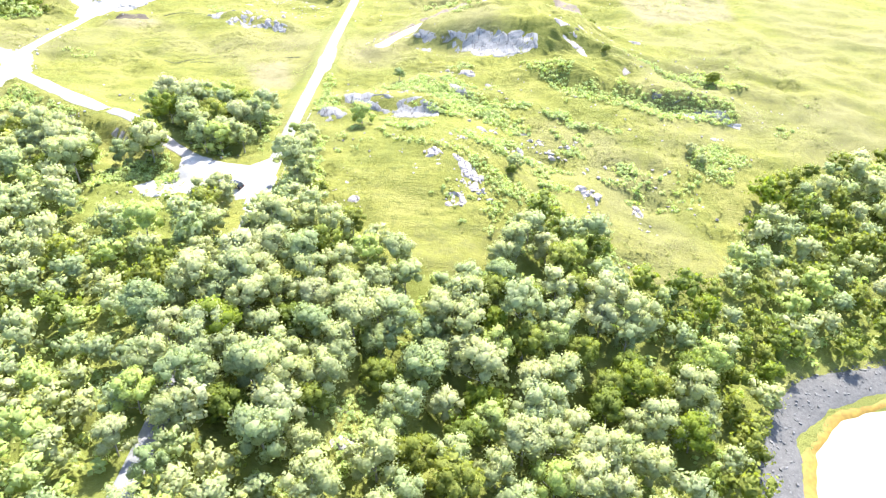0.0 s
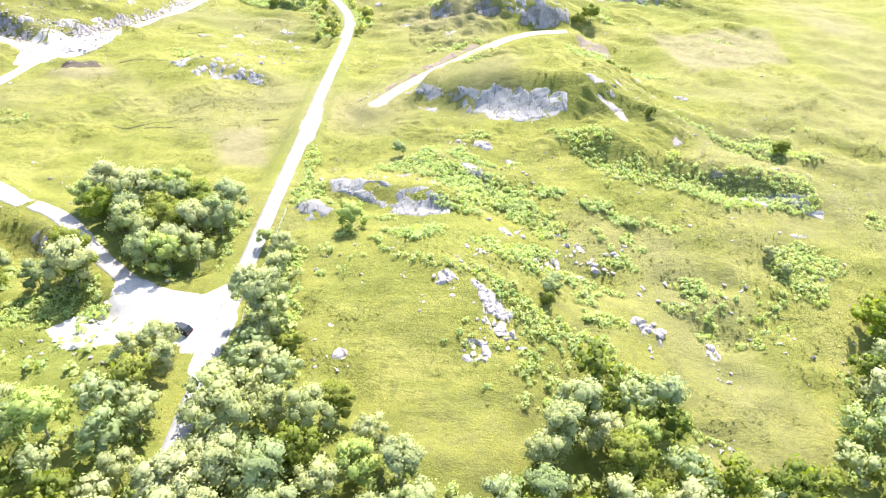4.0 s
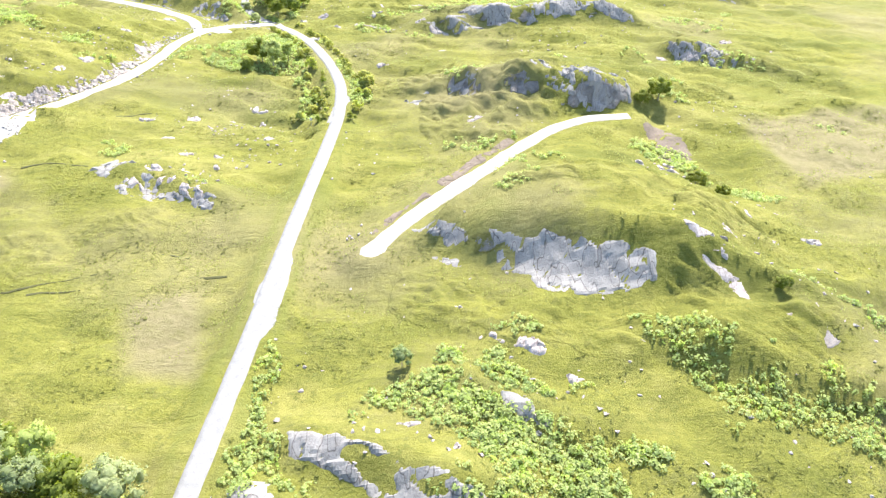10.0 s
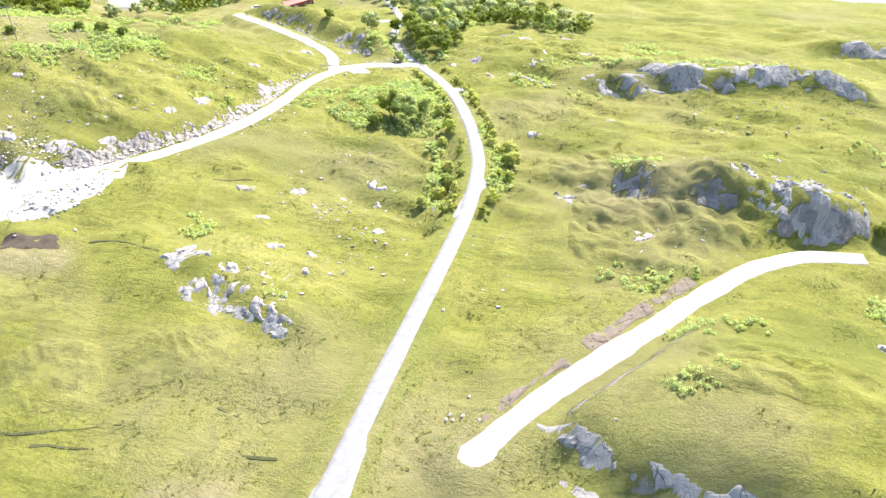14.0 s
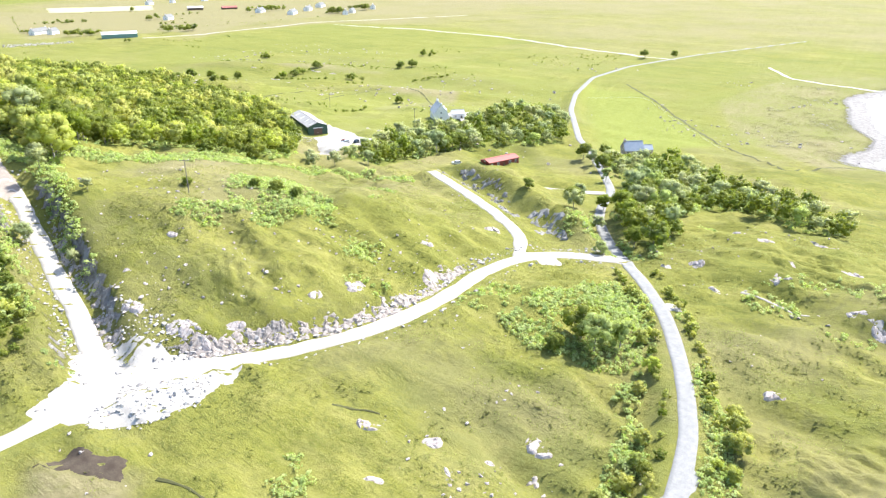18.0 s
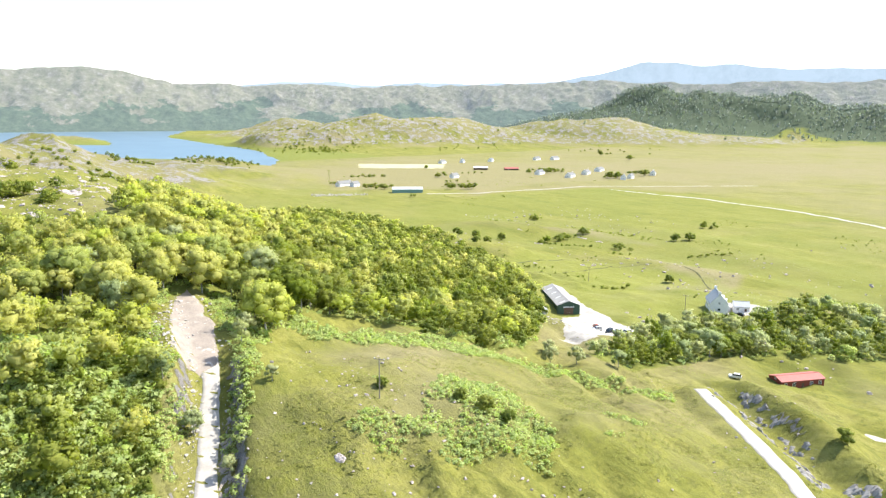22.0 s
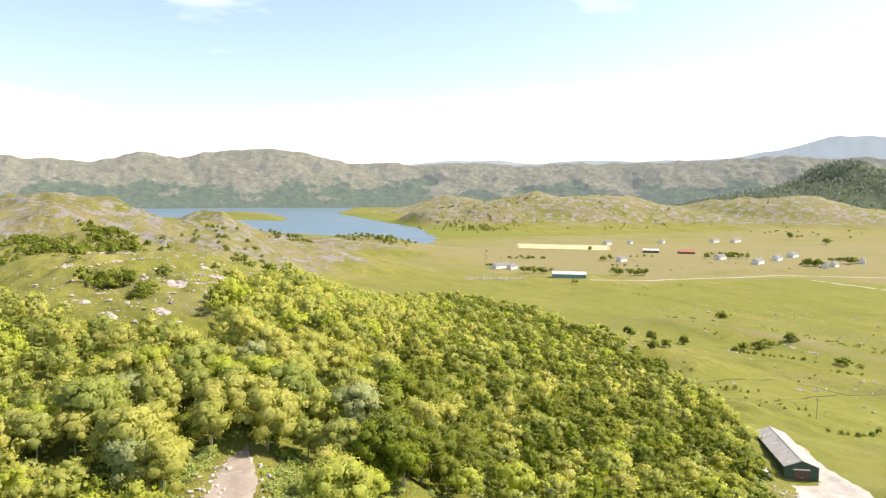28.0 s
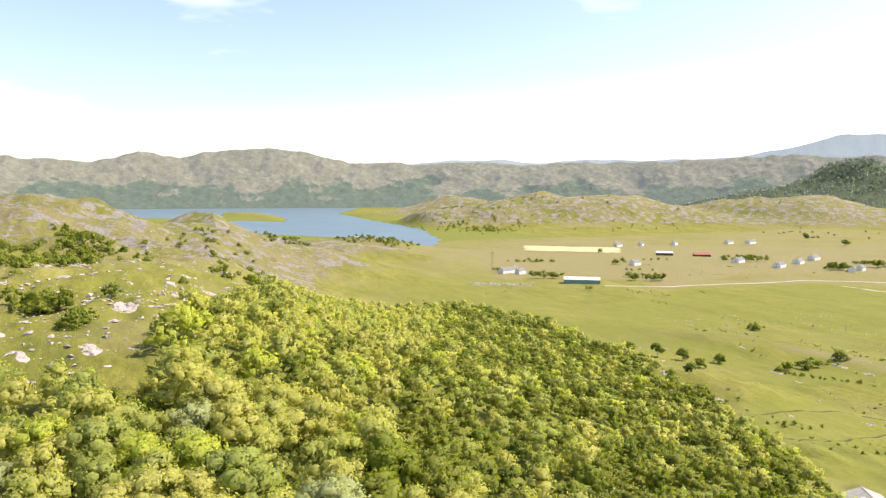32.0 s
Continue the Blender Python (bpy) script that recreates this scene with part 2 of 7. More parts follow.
hgt = n.new("ShaderNodeMath")
l.new(n2, hgt.inputs[0])
l.new(n3, hgt.inputs[1])
hg2 = n.new("ShaderNodeMath")
hg2.operation = "MULTIPLY_ADD"
l.new(n4, hg2.inputs[0])
hg2.inputs[1].default_value = 2.2
l.new(hgt.outputs[0], hg2.inputs[2])
hg3 = n.new("ShaderNodeMath")
hg3.operation = "MULTIPLY_ADD"
l.new(span(n, l, rk.outputs[0], 1.1, 1.45), hg3.inputs[0])
hg3.inputs[1].default_value = 5.0
l.new(hg2.outputs[0], hg3.inputs[2])
bump(n, l, s, hg3.outputs[0], 0.8, 0.4)

M_WATER, n, l, s = material("loch_water", 0.4, 0.5)
v = coords(n, l)
l.new(ramp(n, l, noise_node(n, l, v, 0.01), [(0.3, (0.085, 0.14, 0.185)), (0.7, (0.115, 0.175, 0.22))]), s.inputs["Base Color"])
bump(n, l, s, noise_node(n, l, v, 0.8, 3), 0.25, 0.15)


# ---- mesh helpers ----
def np_mesh(name, verts, faces, mat=None, smooth=False, attr=None, normals=None):
    """A mesh from arrays of corners and of faces with one count of corners."""
    me = bpy.data.meshes.new(name)
    verts, faces = np.asarray(verts, np.float32), np.asarray(faces, np.int32)
    k = faces.shape[1]
    me.vertices.add(len(verts))
    me.vertices.foreach_set("co", verts.ravel())
    me.loops.add(faces.size)
    me.loops.foreach_set("vertex_index", faces.ravel())
    me.polygons.add(len(faces))
    me.polygons.foreach_set("loop_start", np.arange(0, faces.size, k, dtype=np.int32))
    me.polygons.foreach_set("use_smooth", np.full(len(faces), smooth))
    if attr is not None:
        a = me.attributes.new(attr[0], attr[1], "POINT")
        a.data.foreach_set("value" if attr[1] == "FLOAT" else "color", np.asarray(attr[2], np.float32).ravel())
    me.update(calc_edges=True)
    if normals is not None:
        me.polygons.foreach_set("use_smooth", np.ones(len(faces), bool))
        me.normals_split_custom_set_from_vertices(normals)
    if mat:
        me.materials.append(mat)
    return me


def hash2(ix, iy, seed):
    h = (ix.astype(np.int64) * 374761393 + iy.astype(np.int64) * 668265263 + seed * 1274126177) & 0xFFFFFFFF
    h = ((h ^ (h >> 13)) * 1274126177) & 0xFFFFFFFF
    return ((h ^ (h >> 16)) & 0xFFFF) / 65535.0


def value_noise(x, y, seed):
    ix, iy = np.floor(x), np.floor(y)
    fx, fy = x - ix, y - iy
    fx, fy = fx * fx * (3 - 2 * fx), fy * fy * (3 - 2 * fy)
    a, b = hash2(ix, iy, seed), hash2(ix + 1, iy, seed)
    c, d = hash2(ix, iy + 1, seed), hash2(ix + 1, iy + 1, seed)
    return (a + (b - a) * fx) * (1 - fy) + (c + (d - c) * fx) * fy - 0.5


def fbm(x, y, size, seed, octaves=4):
    out, amp = 0.0, 1.0
    for k in range(octaves):
        out = out + amp * value_noise(x / size + 17.3 * k, y / size - 9.1 * k, seed + k)
        size, amp = size / 2.03, amp * 0.5
    return out


def step(a, b, x):
    u = np.clip((x - a) / (b - a), 0, 1)
    return u * u * (3 - 2 * u)


# ---- the lie of the land ----
SEA = -27.6
# knolls and hollows: x, y, height, half length, half width, turn in degrees
KNOLLS = [
    (-8, 158, 4.0, 17, 13, 0), (28, 165, -4.0, 16, 9, -40), (33, 252, 7.5, 21, 16, -22), (12, 254, 3, 14, 9, -20), (44, 234, 2.0, 9, 8, 0), (26, 297, 3.0, 11, 7, 40), (7, 202, -3.0, 9, 8, 0), (-170, 332, 3.0, 24, 20, 0), (-237, 448, -5, 18, 16, 0), (54, 276, -2.5, 10, 10, 0),
    (18, 322, 8.0, 24, 13, 5), (20, 408, 5.0, 40, 14, 0), (-76, 264, 2.4, 20, 12, -20), (-170, 340, 12.5, 42, 36, 0), (-207, 312, 5, 20, 10, 0),
    (-40, 432, 4, 28, 20, 10), (-230, 582, 7, 40, 30, 0), (-262, 486, -4.5, 20, 14, 0), (-160, 500, -2, 20, 14, 0), (-132, 382, 4.5, 20, 18, 0), (-75, 365, 1.5, 14, 12, 0), (-90, 303, 2.4, 13, 16, 0), (-216, 261, 18, 24, 20, 0), (-250, 318, 3.5, 22, 14, 0),
    (-440, 572, 6, 48, 13, 22), (-330, 645, 5, 42, 20, 5), (-470, 705, 5, 80, 18, 10), (-385, 765, 4, 60, 18, -5), (-540, 665, 4, 50, 16, 15), (-300, 720, 3.5, 40, 16, 0), (-270, 660, 3, 26, 14, 20),
]
# hills of the middle distance: x, y, height over the plain, half length, half width, turn
HILLS = [
    (-1100, 140, 86, 330, 100, 4), (-650, 290, 30, 150, 100, 0), (-1030, 330, 54, 170, 85, 8), (-1300, 570, 22, 160, 60, 35), (-2050, 1240, 58, 210, 120, 65), (-2000, 1500, 42, 260, 150, 60), (-1850, 1880, 44, 330, 170, 50),
    (-1560, 2200, 40, 330, 150, 40), (-2950, 690, 9, 330, 50, 8), (-1130, 450, 32, 140, 70, 30), (-1400, 680, 16, 90, 40, 35), (-1900, 2760, 160, 420, 240, 38), (-1270, 3180, 105, 420, 230, 20), (-420, 3350, 80, 500, 220, 0), (-2700, 1500, 60, 250, 150, 60),
]


def mound(x, y, cx, cy, h, a, b, deg, power=2.0):
    c, sn = math.cos(radians(deg)), math.sin(radians(deg))
    u, w = ((x - cx) * c + (y - cy) * sn) / a, (-(x - cx) * sn + (y - cy) * c) / b
    return h * np.exp(-0.5 * (u * u + w * w) ** (power / 2))


HUMMOCKS = ([(-22, 336), (-11, 349), (4, 341), (15, 330), (13, 296), (1, 287), (-10, 300)], [(8, 250), (22, 246), (40, 240), (56, 246), (50, 262), (30, 262), (12, 262)])
LOCH = [(-1360, 800), (-1536, 890), (-1975, 1010), (-2486, 1029), (-3174, 1080), (-4900, 1750), (-5200, 0), (-4200, 150), (-3000, 220), (-2760, 560), (-3450, 620), (-3500, 740), (-2850, 780), (-2480, 730), (-2620, 590), (-2200, 400), (-1900, 540), (-1700, 700), (-1640, 790), (-1500, 800)]
ESTUARY = [(-22, 634), (-12, 660), (-11, 690), (-24, 732), (-30, 780), (-34, 826), (-20, 852), (-4, 868), (24, 852), (120, 900), (700, 950), (600, 500), (300, 600), (49, 634), (2, 640)]
BAY = [(62, 40), (63, 77), (68, 87), (77, 95), (88, 97), (105, 104), (130, 130), (180, 150), (420, 250), (900, 100), (900, -380), (62, -380)]


MEADOW = [(-118, 200), (-108, 262), (-92, 258), (-46, 250), (-46, 186), (-100, 190)]


def edge_distance(x, y, poly):
    """Distance to an outline: minus inside it."""
    d = np.full(np.shape(x), 1e9)
    for (ax, ay), (bx, by) in zip(poly, poly[1:] + poly[:1]):
        u = np.clip(((x - ax) * (bx - ax) + (y - ay) * (by - ay)) / ((bx - ax) ** 2 + (by - ay) ** 2), 0, 1)
        d = np.minimum(d, np.hypot(x - ax - u * (bx - ax), y - ay - u * (by - ay)))
    return np.where(inside(x, y, poly), -d, d)


def inside(x, y, poly):
    x, y = np.asarray(x, float), np.asarray(y, float)
    r = np.zeros(x.shape, bool)
    for (ax, ay), (bx, by) in zip(poly, poly[1:] + poly[:1]):
        r ^= ((ay > y) != (by > y)) & (x < (bx - ax) * (y - ay) / (by - ay + 1e-12) + ax)
    return r


# rock steps: from, to (the high side is on the left), height, how far the high ground runs back
SCARPS = [
    (-15, 244, 33, 227, 6.5, 22, 5.5), (-31, 190, 0, 180, 4.0, 12, 3.5), (13, 314, 40, 304, 6, 18, 3.8), (-14, 320, 14, 311, 3.0, 12, 3.6), (34, 229, 62, 212, 2.0, 14, 4.5), (62, 468, 128, 452, 5, 14, 4), (66, 366, 98, 352, 4, 12, 3.5), (-164, 456, -94, 409, 7.5, 9, 5),
    (-14, 391, 62, 395, 6.0, 14, 4.0), (-85, 268, -57, 256, 3.0, 9, 3.0), (-6, 203, 12, 192, 2.6, 8, 2.5), (30, 210, 88, 196, 3.0, 14, 3.0), (-36, 182, -26, 178, 2.2, 6, 2.5),
]


def scarp(x, y, ax, ay, bx, by, h, back, half):
    n_ = math.hypot(bx - ax, by - ay)
    ux, uy = (bx - ax) / n_, (by - ay) / n_
    t_ = ((x - ax) * ux + (y - ay) * uy) / n_
    s_ = -(x - ax) * uy + (y - ay) * ux + 1.3 * fbm(x, y, 11, 43, 3)
    return h * step(-0.25, 0.18, t_) * (1 - step(0.82, 1.25, t_)) * step(-half, half, s_) * np.exp(-np.maximum(s_ - half, 0) / back)


def raw_height(x, y):
    north = 1 - step(325, 710, y)
    e0 = np.interp(y, [60, 90, 150, 200, 260], [-50, -42, -8, 15, 50])
    e1 = np.interp(y, [60, 90, 100, 150, 200, 260, 400], [52, 62, 72, 135, 220, 330, 330])
    u = np.clip((x - e0) / (e1 - e0), 0, 1)
    east = 1 - 0.5 * (u + step(0, 1, u))
    west = step(-330, -900, x)
    z = -25.5 + 23.7 * north * east * (1 - west)
    sx = np.where(x > -372, 108, 200)
    z = z + 40 * np.exp(-0.5 * (((x + 372) / sx) ** 2 + ((y - 305) / np.where(y > 305, 84, 98)) ** 2))
    for k in KNOLLS:
        z = z + mound(x, y, *k)
    for k in SCARPS:
        z = z + scarp(x, y, *k)
    for hx, hy, hh, a, b, deg in HILLS:
        m = mound(x, y, hx, hy, 1.0, a, b, deg, 2.4)
        z = z + hh * m * (1 + 0.6 * fbm(x, y, 230, 31, 5))
    rough = 0.25 + 0.75 * step(-24, -15, z)
    # the strike of the rock: long low ribs with a steep southern side
    along, across = (0.94 * x - 0.34 * y), (0.34 * x + 0.94 * y)
    field = step(0, 14, edge_distance(x, y, MEADOW))
    rib = fbm(along * 0.34, across, 9.5, 143, 3)
    z = z + rough * field * step(-0.12, 0.3, fbm(x, y, 46, 147, 2) + 0.12) * 5.0 * (0.22 - np.abs(rib)) * step(900, 500, np.hypot(x, y - 250))
    wild = step(20, 45, z + 25) * step(350, 700, np.hypot(x + 100, y - 280))
    z = z + rough * (2.5 * fbm(x, y, 42, 3, 4) + 1.5 * fbm(x, y, 9, 11, 3) - 1.5 * np.abs(fbm(0.8 * x + 0.6 * y, 2.2 * (0.8 * y - 0.6 * x), 14, 71, 3))) + 0.45 * fbm(x, y, 3.4, 21, 2) + wild * (26 * (0.3 - np.abs(fbm(x, y, 110, 55, 4))) + 5 * fbm(x, y, 45, 57, 2))
    hum = step(4, -6, edge_distance(x, y, HUMMOCKS[0])) + step(4, -6, edge_distance(x, y, HUMMOCKS[1]))
    z = z + hum * (0.9 - 3.6 * np.abs(fbm(1.5 * x + 0.5 * y, 0.75 * y - 0.3 * x, 6.5, 83, 2)))
    for poly, rim in ((LOCH, 60), (ESTUARY, 40), (BAY, 9)):
        d = edge_distance(x, y, poly) + rim * (0.6 if rim == 40 else 0.25) * fbm(x, y, rim, 61, 4)
        land = np.where((z > SEA) & (d < rim), SEA + 0.05 + (z - SEA) * step(-0.3 * rim, rim, d), z)
        z = np.where(d < 0, SEA + 0.05 if rim == 40 else SEA - np.minimum(4, -d * 3.0 / rim), land)
    return z


def resample(points, gap=1.5):
    p = np.array([q[:2] for q in points], float)
    # smooth curve through the corners
    d = np.r_[0, np.cumsum(np.hypot(*np.diff(p, axis=0).T))]
    q = np.linspace(0, d[-1], max(3, int(d[-1] / gap)))
    c = np.c_[np.interp(q, d, p[:, 0]), np.interp(q, d, p[:, 1])]
    w = max(1, int(7 / gap))
    for _ in range(2):
        e = np.r_[np.repeat(c[:1], w, 0), c, np.repeat(c[-1:], w, 0)]
        f = np.array([e[i:i + 2 * w + 1].mean(0) for i in range(len(c))])
        f[0], f[-1] = c[0], c[-1]
        c = f
    return c


# roads and tracks: name, width, corners of the middle line, material, verge
ROADS = {
    "road": (3.5, [(-44, -40, 3), (-43.5, 20, 2), (-42.5, 60, 0.3), (-42, 90, -0.3), (-42, 112, -0.6), (-42, 130, -1), (-42, 157, -1), (-40.5, 192, 0), (-39.5, 215, 0), (-39.1, 245, 0), (-38.2, 266, 0), (-37.4, 286, 0), (-36.8, 305, 0), (-39.2, 328, 0), (-46, 349, -0.5), (-55, 370, -1), (-66, 388, -2), (-75.5, 401, -3.5), (-86, 418, -6), (-96, 437, -7), (-101, 455, -8), (-104, 475, -10), (-116, 500, -12), (-143, 552, -16), (-155, 570, -17), (-194, 654, -21), (-214, 712, -22.5), (-231, 792, -24), (-224, 865, -24), (-190, 975, -24.5), (-110, 1150, -24.5)]),
    "north_track": (4.6, [(-95, 183, 1), (-113, 195, 2), (-134, 212, 2), (-141, 228, 2), (-138.5, 250, 2), (-135, 269, 2), (-135, 284, 2), (-124, 299, 2), (-113.5, 312, 2), (-105, 328, 1.8), (-101.5, 346, 1.5), (-101.5, 366, 0.6), (-98, 381, 0), (-91, 391, -1), (-82, 396.5, -2.3), (-74, 399.5, -3.3)]),
    "hill_track": (4.4, [(-137, 283, 2), (-151, 288.5, 2.5), (-165, 295, 5), (-178, 299, 9), (-199, 307, 13.5), (-217, 313, 18.5), (-236, 316, 22.5), (-246, 317.5, 24.2), (-256, 319, 26)]),
    "rock_track": (4.0, [(-98.5, 381, 0), (-103, 393, 0.5), (-120, 408, 0), (-144, 426, -1), (-166, 442, -3)]),
    "slab_track": (4.0, [(-22, 239, -0.2), (-15, 250, 1), (-6, 261, 1), (6, 277, 1), (18, 292, 1), (31, 302, 0.8), (42, 303, 0)]),
    "yard_track": (3.8, [(-44, 150, -1), (-52, 151, -1), (-60, 154, -1), (-67, 160, -0.5), (-76, 169.5, 0), (-86, 180, 0.6), (-95, 184, 1)]),
    "cabin_drive": (3.6, [(-104, 474, -10), (-116, 470, -10.5), (-130, 468, -11)]),
    "village_lane": (4.2, [(-800, 780, -25.5), (-770, 837, -25.5), (-757, 930, -25.5), (-751, 1024, -25.5), (-693, 1108, -25.5), (-610, 1240, -25.5)]),
    "farm_road": (5.0, [(-700, 1020, -25), (-560, 1030, -25), (-420, 1010, -25), (-300, 960, -25), (-200, 930, -24.5)]),
}
LINES = {k: resample(p[1]) for k, p in ROADS.items()}
from mathutils import kdtree
_tree, _zs, _half = kdtree.KDTree(sum(len(c) for c in LINES.values())), [], []
for key, c in LINES.items():
    pts = np.array(ROADS[key][1])
    dd = np.r_[0, np.cumsum(np.hypot(*np.diff(pts[:, :2], axis=0).T))]
    zz = np.interp(np.linspace(0, dd[-1], len(c)), dd, pts[:, 2])
    for _ in range(3):
        zz = np.convolve(np.r_[[zz[0]] * 5, zz, [zz[-1]] * 5], np.ones(11) / 11, "valid")
    for (px, py), pz in zip(c, zz):
        _tree.insert((px, py, 0), len(_zs))
        _zs.append(pz)
        _half.append(ROADS[key][0] / 2)
_tree.balance()


def axis(lo, a, b, hi, fine, grow, top):
    """Grid lines: fine between a and b, then ever wider out to lo and hi."""
    mid = list(np.arange(a, b + fine, fine))
    up, g = [mid[-1]], fine
    while up[-1] < hi:
        g = min(g * grow, top)
        up.append(up[-1] + g)
    down, g = [a], fine
    while down[-1] > lo:
        g = min(g * grow, top)
        down.append(down[-1] - g)
    return np.array(down[:0:-1] + mid + up[1:])


GX, GY = axis(-4850, -330, 110, 1400, 1.9, 1.03, 32), axis(-400, 20, 480, 4850, 1.9, 1.03, 32)
XX, YY = np.meshgrid(GX, GY)
ZZ = raw_height(XX, YY)
ROADNESS = np.zeros_like(ZZ)
for j in range(len(GY)):
    if GY[j] > 1200 or GY[j] < -60:
        continue
    for i in np.nonzero((GX > -720) & (GX < 70))[0]:
        co, k, d = _tree.find((GX[i], GY[j], 0))
        if d < 14:
            h = _half[k]
            w = 1 - min(1, max(0, (d - h - 1.2) / 5.0))
            w = w * w * (3 - 2 * w)
            ZZ[j, i] += (_zs[k] - ZZ[j, i]) * w
            ROADNESS[j, i] = (0.52 if k < len(LINES["road"]) and h + 0.9 < d < h + 3.6 else 0)


def ground_z(x, y):
    """Height of the ground sheet at a place, or at arrays of places."""
    x, y = np.asarray(x, float), np.asarray(y, float)
    i = np.clip(np.searchsorted(GX, x) - 1, 0, len(GX) - 2)
    j = np.clip(np.searchsorted(GY, y) - 1, 0, len(GY) - 2)
    u, w = (x - GX[i]) / (GX[i + 1] - GX[i]), (y - GY[j]) / (GY[j + 1] - GY[j])
    return (ZZ[j, i] * (1 - u) + ZZ[j, i + 1] * u) * (1 - w) + (ZZ[j + 1, i] * (1 - u) + ZZ[j + 1, i + 1] * u) * w


# ---- plan areas (outlines in the plan) ----
WOODS = {
    "shore_wood": [(-160, 15), (-155, 110), (-125, 160), (-112, 175), (-100, 172), (-84, 156), (-74, 158), (-66, 152), (-60, 138), (-50, 126), (-44, 116), (-40, 116), (-38, 122), (-36, 150), (-30, 146), (-27, 130), (-18, 124), (-9, 114), (4, 112), (12, 124), (22, 136), (36, 133), (40, 122), (52, 122), (62, 124), (70, 142), (82, 157), (108, 178), (130, 186), (170, 180), (150, 150), (100, 113), (86, 109), (70, 106.5), (60.5, 95.5), (53, 78), (51, 50), (50, 15)],
    "roadside_clump": [(-84, 181), (-76, 168), (-63, 161), (-54, 159), (-48, 164), (-46, 176), (-50, 184), (-65, 190), (-76, 188)],
    "hill_wood": [(-222, 328), (-252, 334), (-262, 322), (-250, 306), (-226, 300), (-206, 298), (-190, 293), (-172, 288), (-160, 276), (-180, 240), (-240, 225), (-310, 235), (-344, 270), (-326, 298), (-312, 322), (-362, 322), (-430, 350), (-520, 380), (-640, 440), (-715, 560), (-630, 596), (-505, 570), (-410, 556), (-352, 524), (-305, 500), (-268, 476), (-244, 450), (-214, 414), (-218, 386), (-234, 374), (-242, 352)],
    "valley_wood": [(-344, 262), (-312, 234), (-330, 190), (-400, 205), (-425, 228), (-385, 255), (-352, 278)],
    "house_wood": [(-206, 436), (-216, 470), (-226, 505), (-222, 535), (-208, 560), (-216, 610), (-200, 640), (-176, 600), (-160, 560), (-166, 540), (-182, 520), (-192, 490), (-190, 440)],
    "road_wood": [(-66, 404), (-80, 420), (-90, 440), (-94, 462), (-98, 480), (-110, 506), (-130, 535), (-90, 540), (-70, 520), (-50, 508), (-24, 480), (-26, 462), (-46, 466), (-66, 476), (-74, 450), (-66, 430)],
}
CLEARING = [(-20, 80), (-14, 82), (-9, 75), (-12, 66), (-19, 66)]

ground_cover = np.zeros((*ZZ.shape, 4), np.float32)
upland = step(420, 700, np.hypot(XX + 100, YY - 280)) * step(-23, -10, ZZ) * (1 - step(3300, 3500, np.hypot(XX + 100, YY - 300)))
low_ = step(-19, -23, ZZ)
ground_cover[..., 0] = 0.22 + 0.8 * (1 - 0.6 * low_) * fbm(XX, YY, 40, 77, 5) + 0.35 * low_ * fbm(XX, YY, 260, 78, 3) + 0.42 * (ZZ < -20) * step(900, 1300, YY - 0.45 * XX)
ground_cover[..., 0] += 0.3 * upland
for poly in ([(-1223, 852), (-1246, 1082), (-1101, 1005), (-1050, 880)], [(-748, 823), (-851, 1054), (-960, 1100), (-1000, 900)], [(-900, 700), (-1180, 800), (-1150, 900), (-900, 800)], [(-1260, 780), (-1220, 1250), (-900, 1300), (-780, 1150), (-880, 820)], [(-965, 842), (-948, 1066), (-797, 936), (-860, 775)]):
    ground_cover[..., 0] = np.maximum(ground_cover[..., 0], inside(XX, YY, poly) * 0.8)
ground_cover[..., 3] = 0.0
ground_cover[..., 0] *= 1 - 0.9 * (XX < -1480) * step(-18, -23, ZZ)
for poly in ([(-482, 560), (-462, 600), (-409, 582), (-397, 552), (-432, 531)], [(-420, 575), (-300, 560), (-255, 600), (-290, 680), (-400, 660)], [(-500, 690), (-440, 720), (-380, 715), (-420, 695)], [(-66, 225), (-52, 230), (-46, 205), (-59, 207)], [(73, 307), (126, 327), (118, 289), (78, 270)], [(-124, 756), (-94, 882), (60, 990), (160, 800), (15, 619), (-39, 590), (-87, 640)], [(-128, 262), (-118, 256), (-104, 262), (-110, 270)]):
    ground_cover[..., 0] = np.maximum(ground_cover[..., 0], step(4, -4, edge_distance(XX, YY, poly)) * 0.95)
for poly in ([(-225, 755), (-141, 562), (-124, 563), (-93, 614), (-177, 757)], [(-300, 470), (-230, 500), (-200, 600), (-300, 640), (-420, 600), (-360, 520)]):
    ground_cover[..., 3] = np.maximum(ground_cover[..., 3], step(6, -6, edge_distance(XX, YY, poly)) * (0.45 if poly[0][0] < -250 else 0.95))
ground_cover[..., 1] = np.clip(0.16 + (0.42 - 0.1 * low_) * fbm(XX, YY, 22, 99, 5) + 0.34 * low_ * step(1300, 900, YY - 0.45 * XX), 0, 0.6)
ground_cover[..., 1] = np.maximum(ground_cover[..., 1], 0.85 * (XX < -1480) * (YY < 1150) * step(-18, -23, ZZ))
BOG = [(-590, 628), (-574, 690), (-566, 768), (-508, 806), (-473, 800), (-420, 880), (-380, 1000), (-480, 1060), (-600, 1060), (-718, 1020), (-738, 940), (-750, 868), (-690, 720)]
bog_ = step(14, -14, edge_distance(XX, YY, BOG) + 18 * (fbm(XX, YY, 40, 83, 3) - 0.5))
ground_cover[..., 0] *= 1 - 0.75 * bog_
ground_cover[..., 1] = np.maximum(ground_cover[..., 1], bog_ * (0.5 + 0.3 * fbm(XX * 0.5, YY, 60, 84, 4)))
